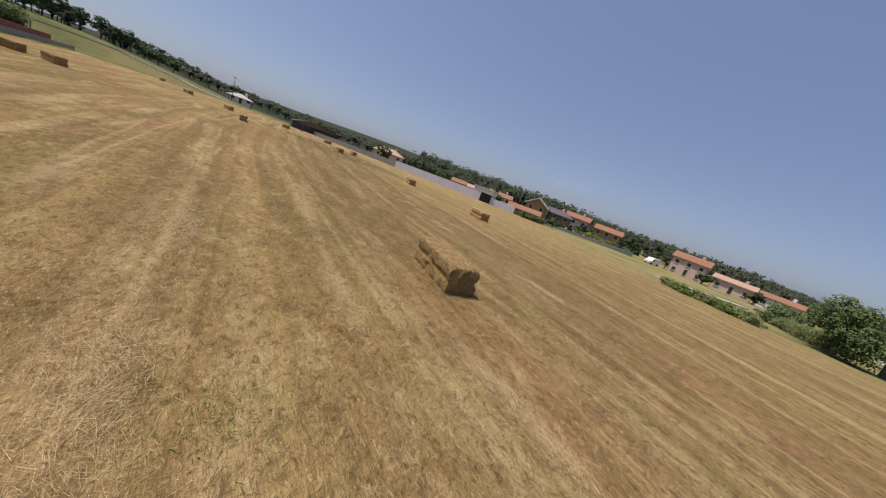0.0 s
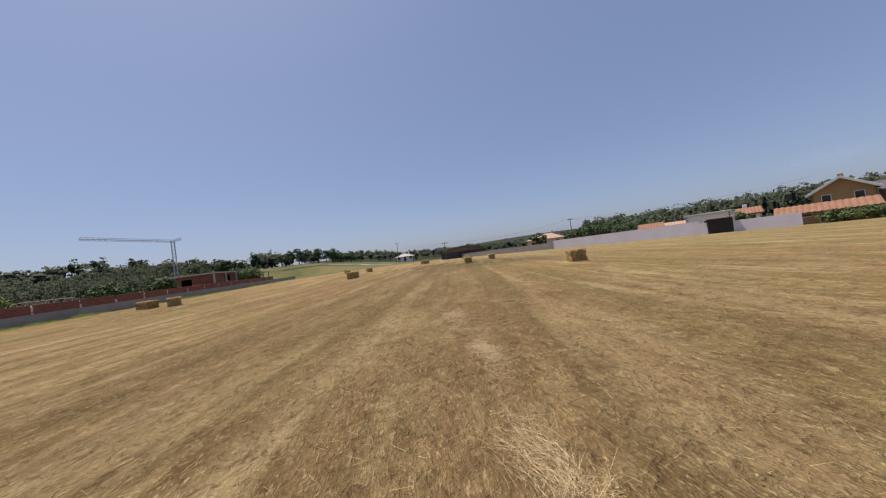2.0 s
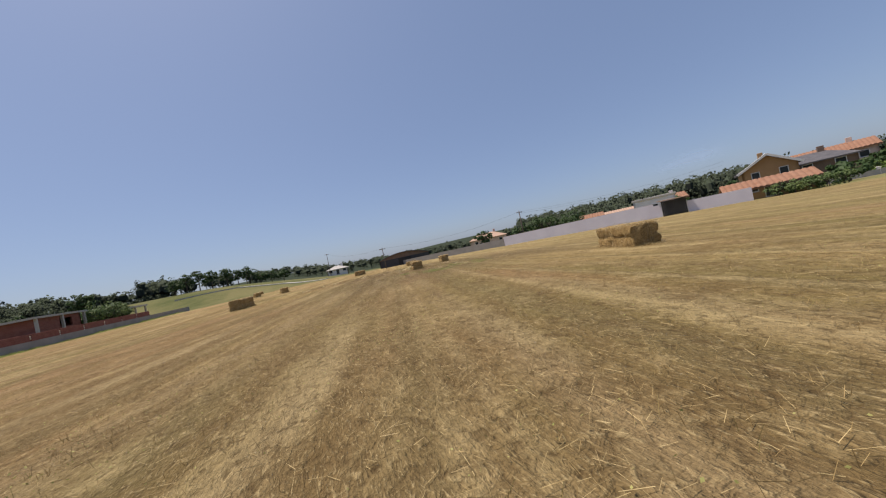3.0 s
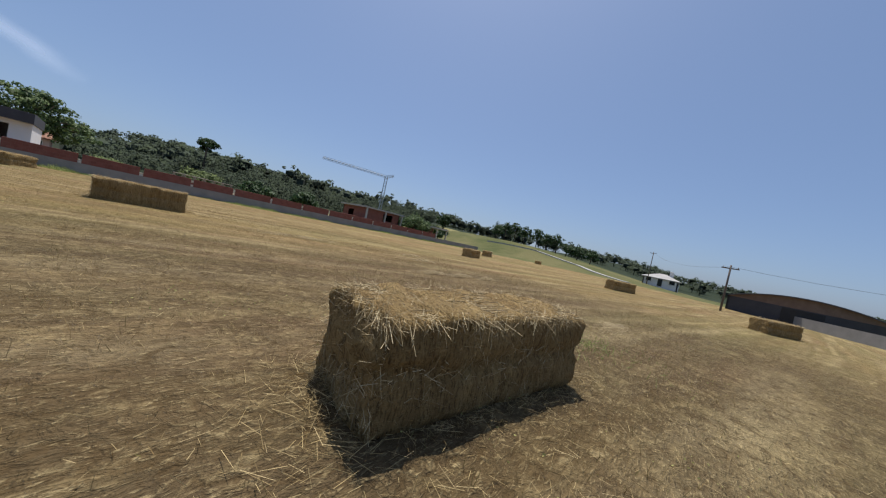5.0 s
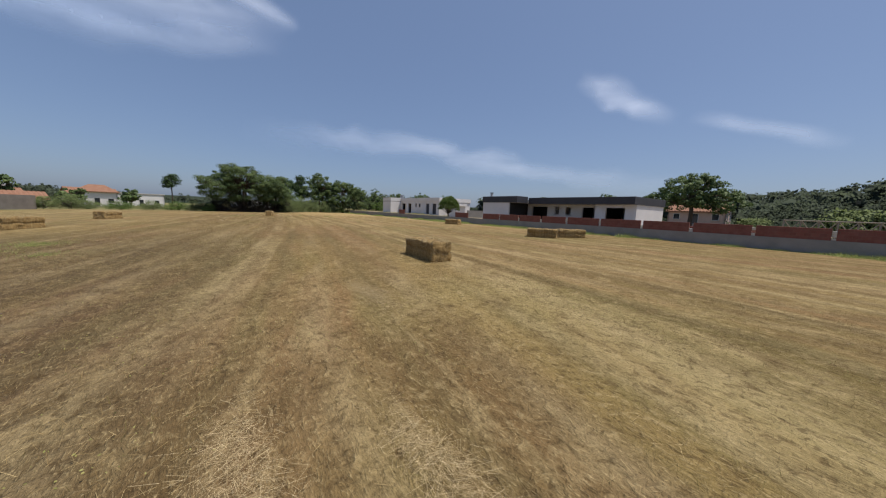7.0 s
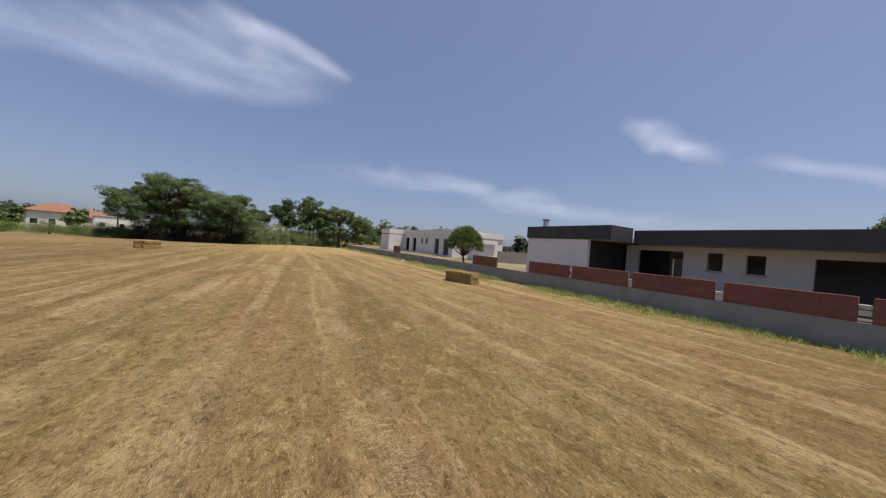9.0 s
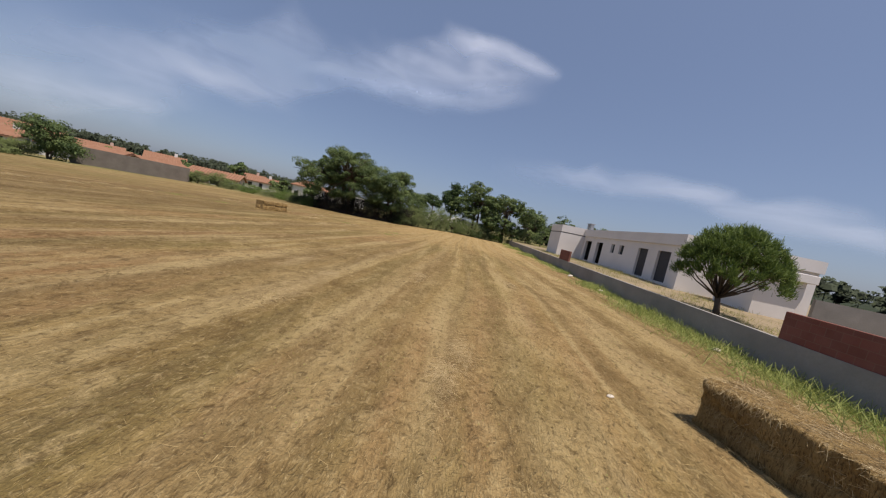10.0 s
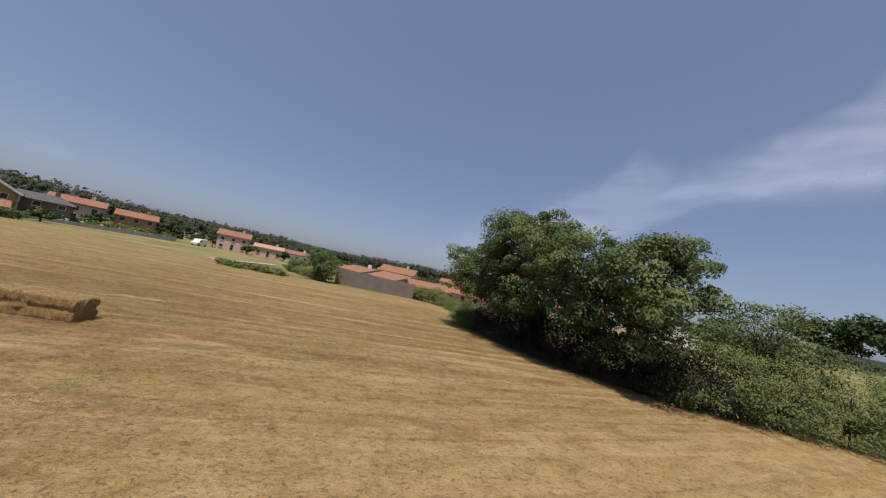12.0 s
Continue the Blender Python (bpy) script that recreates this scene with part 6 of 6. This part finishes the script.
# the stone pine by the white bungalow, the tree behind it, the bush at the east edge
def build_umbrella_pine(x, y, z, radius, top):
    """A young umbrella pine: short trunk, limbs fanning up like spokes, a dome of upright needle tufts."""
    thing = empty("tree", x, y, z)
    tagged(thing, "small umbrella pine with a bright green domed crown", "tree")
    r = random.Random(5)
    bm = bmesh.new()
    fork = Vector((0.12, 0, 0.62))
    add_tube(bm, [(0, 0, -0.15), (0.05, 0, 0.3), fork], [0.13, 0.1, 0.09], 9)
    tips = []
    for k in range(34):
        a = k * 2.4
        out = radius * math.sqrt((k + 0.5) / 34)
        tip = Vector((out * math.cos(a), out * math.sin(a), 1.05 + (top - 1.45) * math.sqrt(max(0.0, 1 - (out / radius) ** 2)) + r.uniform(-0.1, 0.1)))
        bend = fork.lerp(tip, 0.55) + Vector((0, 0, -0.12))
        add_tube(bm, [fork, bend, tip], [0.04, 0.026, 0.01], 5)
        tips.append((tip, bend))
    part("trunk", bm, M_BARK, thing, smooth=True)
    n = 340
    u = np.array([r.random() for _ in range(n)])
    out = radius * np.sqrt(u)
    a = np.array([r.uniform(0, 6.28) for _ in range(n)])
    dome = np.sqrt(np.maximum(0, 1 - (out / radius) ** 2))
    deep = np.array([r.random() ** 1.7 for _ in range(n)])
    c = np.stack([out * np.cos(a), out * np.sin(a), 1.25 + (top - 1.4) * dome * (1 - 0.55 * deep) - 0.12 * deep], 1)
    k = 70
    roots = np.repeat(c, k, 0) + rng.normal(0, 0.07, (n * k, 3))
    ways = np.repeat(np.stack([c[:, 0] * 0.35 / radius, c[:, 1] * 0.35 / radius, np.full(n, 0.7)], 1), k, 0) + rng.normal(0, 0.42, (n * k, 3))
    ways /= np.linalg.norm(ways, axis=1, keepdims=True)
    quads("crown", stalk_quads(roots, ways, rng.uniform(0.1, 0.26, n * k), rng.uniform(0.014, 0.03, n * k)), M_STONE_PINE, thing)


build_umbrella_pine(-19.9, 14.9, 0.6, 1.66, 3.55)
for x, y, h, r in ((52.6, 74.0, 4.9, 3.2), (57.2, 71.5, 4.2, 3.0)):
    tree("tree", "broad dark tree behind the pale garden wall", x, y, simple_blobs(h, r, 0.1), 7000, 0.22, M_PINE, 0.16, 2)
for x, y, h, r in ((-21.6, 83.8, 3.9, 1.8), (-21.4, 86.2, 3.2, 1.4), (-24.4, 86.6, 4.4, 1.9)):
    tree("tree", "bushy green tree in front of the brick shell", x, y, simple_blobs(h, r, 0.12), 6000, 0.16, M_OAK, 0.1, 2)
tree("tree", "dark rounded tree behind the plot wall", -36.6, 14.0, simple_blobs(4.0, 2.4, 0.2), 9000, 0.2, M_PINE, 0.14, 2)
tree("tree", "round dark green bush beside the grey wall", 37.8, -4.4, [(0, 0, 2.5, 2.0, 2.0, 1.9), (0.6, 0.8, 3.3, 1.4, 1.4, 1.2), (-0.5, -0.8, 1.4, 1.9, 1.9, 1.3)], 16000, 0.17, M_OAK, 0.1, 3)
for k in range(5):
    x, y = 35.5 + 0.55 * k + rng.uniform(-0.4, 0.4), 0.5 + 1.55 * k
    tree("shrub", "low bright green hedge shrub at the field edge", x, y, [(0, 0, 0.35, 1.1, 1.1, 0.4), (0.4, 0.5, 0.4, 0.8, 0.8, 0.35)], 2600, 0.13, M_BRIGHT if k % 2 else M_SHRUB, 0.03, 3, group="hedge at the east edge", spread=0.3, bark=M_TWIG)
tree("tree", "slender pine with a round crown on a bare trunk", 19.2, -34.1, [(0, 0, 6.0, 1.5, 1.5, 1.1), (0.5, 0.3, 5.0, 1.2, 1.2, 0.7), (-0.4, 0, 6.9, 0.9, 0.9, 0.5)], 7000, 0.18, M_PINE, 0.12)
tree("tree", "low dome-shaped dark bush beside the concrete strip", 50.4, -1.6, [(0, 0, 0.9, 2.6, 2.4, 1.2), (0.7, 0.4, 1.4, 1.5, 1.5, 0.9)], 9000, 0.17, M_OAK, 0.07, 3)
for x, y, h, r in ((46.5, -2.4, 1.3, 1.9), (43.2, -3.4, 1.5, 1.8), (41.0, -4.2, 1.6, 1.7), (32.6, -18.0, 2.0, 1.8), (30.2, -19.0, 2.2, 1.9), (34.2, -17.6, 1.6, 1.5)):
    tree("shrub", "broad bright green bush by the grey wall", x, y, [(0, 0, h * 0.5, r, r * 0.9, h * 0.5), (r * 0.5, 0.3, h * 0.4, r * 0.7, r * 0.6, h * 0.4)], 6000, 0.11, M_SHRUB, 0.04, 4, group="bushes by the grey wall", clump=50, spread=0.4, bark=M_TWIG)
tree("tree", "large dark oak behind the red brick wall", -51.5, 39.0, [(0, 0, 5.8, 4.6, 4.6, 3.0), (-1, 3.6, 4.4, 3.2, 3.0, 2.2), (1, -3.8, 4.4, 3.0, 2.8, 2.2), (0, 0.5, 7.2, 2.6, 2.6, 1.3)], 30000, 0.26, M_OAK, 0.3, 2)
tree("tree", "round tree showing over the bungalow roof", -44.0, 29.0, simple_blobs(5.2, 2.6), 8000, 0.24, M_OAK, 0.16, 2)
tree("tree", "olive-green rounded bush behind the wall", -38.0, 55.5, [(0, 0, 1.5, 2.6, 2.6, 1.3), (0.5, 0.9, 1.9, 1.6, 1.6, 0.9)], 9000, 0.2, M_SHRUB, 0.08, 3)
tree("tree", "small dome-shaped bush behind the wall", -50.0, 46.5, [(0, 0, 1.0, 1.7, 1.7, 0.9)], 5000, 0.16, M_SHRUB, 0.06, 3)
tree("tree", "lone pine rising over the wooded ridge", -72.0, 62.0, [(0, 0, 8.2, 2.2, 2.2, 1.1), (-1.3, 0.3, 7.0, 1.3, 1.3, 0.6)], 5000, 0.3, M_PINE, 0.2)
for x, y, h, r in ((-43.5, 117.0, 6.6, 2.4), (-46.5, 106.0, 6.0, 2.4), (-30.0, 90.5, 3.6, 2.4), (-27.0, 94.0, 3.4, 2.2), (-26.5, 83.0, 3.2, 2.0), (-29.0, 99.0, 3.4, 2.4), (-25.5, 65.5, 3.0, 1.9), (-28.0, 60.0, 2.8, 2.0)):
    tree("tree", "dark green tree beside the building site", x, y, simple_blobs(h, r, 0.2), 6000, 0.28, M_PINE, 0.14, 2, group="trees by the building site")
for a, e in ((-28.0, 4.4), (-26.6, 5.0), (-24.9, 5.45), (-23.2, 4.9), (-21.0, 5.05), (-19.4, 4.3), (-17.7, 4.55), (-16.0, 3.4), (-14.2, 3.3), (-12.2, 3.1)):
    x, y = 16.1 + 98 * math.sin(radians(a)), 40.0 + 98 * math.cos(radians(a))
    h = max(1.2 + 98 * math.tan(radians(e)) - ground_height(x, y), 2.6)
    tree("tree", "tall dark pine with a ragged crown on the bank", x, y, [(0, 0, h - 1.2, 1.7, 1.7, 1.1), (0.9, 0.2, h - 2.2, 1.5, 1.4, 0.8), (-0.9, -0.2, h * 0.5, 1.3, 1.3, 0.8)],
         3200, 0.26, M_PINE, 0.12, 1, group="trees on the northern bank")
tree("tree", "dark spreading cedar by the lane", 113.0, 35.5, [(0, 0, 2.6, 4.2, 4.2, 1.1), (0.4, 0.3, 4.2, 3.0, 3.0, 0.9), (0, 0, 1.4, 4.6, 4.6, 0.9), (0, 0, 5.4, 1.7, 1.7, 0.7)], 12000, 0.32, M_PINE, 0.25)
for k in range(12):
    u = k / 11
    x, y = 80 + 26 * u, 44.8 - 12 * u
    tree("shrub", "bright yellow-green garden hedge shrub", x, y + 1.2, [(0, 0, 1.0, 1.5, 1.3, 0.9)], 1600, 0.24, M_BRIGHT, 0.05, 3, group="garden hedge of the villas", bark=M_TWIG)
for x, y, h, r in ((36.0, -44.0, 4.2, 2.2), (56.0, -40.0, 4.0, 2.4), (66.0, -36.0, 3.6, 2.2), (72.0, -42.0, 4.0, 2.4), (27.0, -42.0, 4.6, 2.0), (43.7, -40.2, 6.4, 1.9), (58.0, -27.0, 3.2, 2.2), (72.0, -10.0, 3.0, 2.4), (48.0, -33.0, 3.0, 2.2), (90.0, -6.0, 4.6, 2.6), (98.0, -12.0, 5.0, 2.6)):
    tree("tree", "rounded tree between the houses", x, y, simple_blobs(h, r, 0.15), 3200, 0.34, M_OAK, 0.14, 2, group="trees in the village")


for k in range(5):
    u = 0.4 + 1.2 * k
    tree("shrub", "dark green hedge bush before the outbuilding", 59.4 + 0.53 * u, 42.3 - 0.85 * u, [(0, 0, 0.7, 1.1, 1.0, 0.75), (0.3, 0.3, 1.0, 0.7, 0.7, 0.5)], 2600, 0.12, M_OAK, 0.04, 3, group="hedge before the outbuilding", spread=0.3, bark=M_TWIG)
for x, y, h, r in ((70.0, 40.0, 2.4, 1.8), (92.0, 43.0, 3.6, 2.2), (96.0, 57.0, 5.2, 2.6), (90.0, 60.0, 4.6, 2.4), (110.0, 46.0, 5.0, 2.6), (112.0, 28.0, 4.2, 2.4), (109.0, 14.0, 3.2, 2.2), (122.0, 26.0, 5.6, 2.8),
                   (108.0, 3.0, 3.4, 2.2), (70.0, 60.0, 4.2, 2.2), (55.0, 86.0, 4.4, 2.4), (48.0, 92.0, 4.6, 2.4), (60.0, 92.0, 5.0, 2.6), (72.0, 84.0, 5.0, 2.6), (124.0, -12.0, 4.4, 2.6), (100.0, -28.0, 3.6, 2.4), (90.0, -44.0, 3.8, 2.4)):
    tree("tree", "dark garden tree among the village houses", x, y, simple_blobs(h, r, 0.12), 1900, 0.4, M_PINE, 0.14, 2, group="trees in the village")


def build_woods(name, label, places, leaf, count, filled=True):
    """A wood far off: many crowns with trunks in one mesh."""
    q = []
    for x, y, h, r in places:
        z = ground_height(x, y)
        tall = rng.random() < 0.4
        low = 0.32 if tall else 0.03
        b = [(x, y, z + h * (1 + low) / 2, r, r, h * (1 - low) / 2)]
        for _ in range(2):
            t = rng.uniform(0, 6.28)
            b.append((x + 0.6 * r * math.cos(t), y + 0.6 * r * math.sin(t), z + h * rng.uniform(0.5, 0.85), r * 0.55, r * 0.55, h * 0.16))
        q.append(crown_leaves(b, count, 10, leaf * 1.1, leaf))
        a, e = np.meshgrid(np.linspace(0, 2 * math.pi, 7), np.linspace(-0.5 * math.pi, 0.5 * math.pi, 4))
        wide = r * 0.5 * (1 + rng.normal(0, 0.2, a.shape))
        wide[:, -1] = wide[:, 0]
        core = np.stack([x + wide * np.cos(e) * np.cos(a), y + wide * np.cos(e) * np.sin(a), b[0][2] + b[0][5] * 0.55 * np.sin(e) + 0 * a], 2)
        if filled:
            q.append(np.stack([core[:-1, :-1], core[:-1, 1:], core[1:, 1:], core[1:, :-1]], 2).reshape(-1, 4, 3))
        c = np.array([[x, y, z]]) + np.array([[-0.15, 0, -0.3], [0.15, 0, -0.3], [0.1, 0, h * 0.7], [-0.1, 0, h * 0.7]])
        q.append(c[None])
    ob = quads(name, np.concatenate(q), M_HAZED_LEAF)
    tagged(ob, label, "wood", kind="stuff")


def polar(azimuth, distance, x0=10.0, y0=40.0):
    a = math.radians(azimuth)
    return x0 + distance * math.sin(a), y0 + distance * math.cos(a)


ridge = []
for _ in range(1050):
    x, y = -78 - 190 * rng.random() ** 1.3, rng.uniform(-45, 250)
    ridge.append((x, y, rng.uniform(3.6, 7.5), rng.uniform(2.0, 3.6)))
build_woods("woodland", "dense dark green woodland over the western ridge", ridge, 0.95, 62)
belt = []
for _ in range(220):
    x, y = rng.uniform(-80, -54), rng.uniform(44, 130)
    belt.append((x, y, rng.uniform(2.5, 5.5), rng.uniform(1.6, 3.0)))
build_woods("woodland", "scrubby trees below the western ridge", belt, 0.38, 300, False)
north = []
for _ in range(60):
    a = rng.choice([-25.5, -22.0, -18.0, -12.5]) + rng.normal(0, 0.9)
    x, y = polar(a, rng.uniform(125, 170))
    north.append((x, y, (9.5 - 5.5 * (a + 27) / 18) * rng.uniform(0.7, 1.1), rng.uniform(2.0, 3.4)))
for _ in range(300):
    a = rng.uniform(-12, 42)
    x, y = polar(a, rng.uniform(140, 300))
    north.append((x, y, rng.uniform(2.5, 6.0), rng.uniform(2.0, 3.6)))
build_woods("woodland", "belt of tall trees on the northern skyline", north, 0.7, 120)
east = []
for _ in range(860):
    a = rng.uniform(34, 100)
    d = rng.uniform(165, 285)
    x, y = polar(a, d, 10.0, 18.0)
    crest = 0.8 + d * math.tan(radians(3.1 - 0.9 * step(a, 64, 74) - 1.0 * step(a, 90, 100))) - ground_height(x, y)
    east.append((x, y, min(crest, 16.5) * rng.uniform(0.74, 1.03), rng.uniform(1.7, 3.0)))
for _ in range(170):
    x, y = polar(rng.uniform(36, 62), rng.uniform(92, 140))
    east.append((x, y, rng.uniform(3.6, 6.2), rng.uniform(2.0, 3.2)))
build_woods("woodland", "dark pine woodland behind the villas", east, 0.95, 60)
south = []
for _ in range(340):
    a = rng.uniform(112, 235)
    d = rng.uniform(190, 420)
    x, y = polar(a, d)
    south.append((x, y, rng.uniform(3.5, 6.5), rng.uniform(2.5, 4.5)))
for _ in range(90):
    x, y = rng.uniform(-62, -30), rng.uniform(-70, -38)
    south.append((x, y, rng.uniform(3.5, 6.0), rng.uniform(2.2, 3.4)))
build_woods("woodland", "low distant woodland behind the village", south, 1.1, 50)
hill = []
for _ in range(620):
    a = rng.uniform(90, 160)
    x, y = polar(a, rng.uniform(300, 380), -10.0, 20.0)
    crest = 2.0 + math.dist((x, y), (-10, 20)) * math.tan(radians(1.15 + 0.75 * step(a, 97, 116) - 0.5 * step(a, 144, 158))) - ground_height(x, y)
    hill.append((x, y, min(crest, 20.0) * rng.uniform(0.84, 1.0), rng.uniform(2.6, 4.6)))
build_woods("woodland", "dark wooded skyline beyond the village roofs", hill, 1.4, 46)


# ---- high thin clouds ----
def cloud(spine, thick=1.0, far=2400.0):
    """A veil of cloud along a spine of (azimuth, height, breadth) in degrees, on a wide dome round the field."""
    spine = np.array(spine, float)
    t = np.linspace(0, len(spine) - 1, 33)
    line = np.stack([np.interp(t, range(len(spine)), spine[:, k]) for k in range(3)], 1)
    line[1:-1] = (line[:-2] + 2 * line[1:-1] + line[2:]) / 4
    bm = bmesh.new()
    uv = bm.loops.layers.uv.new("veil")
    rows = []
    for i, (a, h, w) in enumerate(line):
        da, dh = line[min(i + 1, 32)][:2] - line[max(i - 1, 0)][:2]
        da *= math.cos(radians(h))
        l = math.hypot(da, dh)
        row = []
        for k in range(9):
            v = k / 8
            az = radians(a - dh / l * w * (v - 0.5) / math.cos(radians(h)))
            el = radians(h + da / l * w * (v - 0.5))
            row.append((bm.verts.new((10 + far * math.sin(az) * math.cos(el), 30 + far * math.cos(az) * math.cos(el), far * math.sin(el))), i / 32, v))
        rows.append(row)
    for p, q in zip(rows, rows[1:]):
        for k in range(8):
            some = (p[k], q[k], q[k + 1], p[k + 1])
            face = bm.faces.new([c[0] for c in some])
            for loop, c in zip(face.loops, some):
                loop[uv].uv = c[1:]
    ob = part("backdrop", bm, M_CLOUD, smooth=True)
    ob.color = (1.0, 1.0, 1.0, thick)
    tagged(ob, "thin wispy white cloud streak in the sky", "cloud", kind="structure")


cloud([(112, 3, 9), (124, 8, 17), (138, 14.5, 17), (152, 20, 15), (165, 23.5, 14), (178, 25, 9), (194, 25, 5)], 1.15)
cloud([(168, 29, 6), (182, 28.5, 5), (192, 26, 3)])
cloud([(178, 10, 6), (190, 11.3, 7), (202, 12, 7), (215, 10.5, 6), (230, 8.2, 6), (243, 6, 6), (258, 4, 5)])
cloud([(238, 21.5, 4), (243, 19.5, 6), (248, 17, 5), (253.5, 14, 3)], 0.8)
cloud([(254, 14.5, 3), (262, 12, 3.5), (270, 9, 2.5)], 0.45)
cloud([(150, 17, 7), (170, 20.3, 7), (190, 23.5, 5)])
cloud([(56, 5.2, 2.5), (60, 5.4, 3), (65, 5.2, 2.5)], 0.4, 3000)
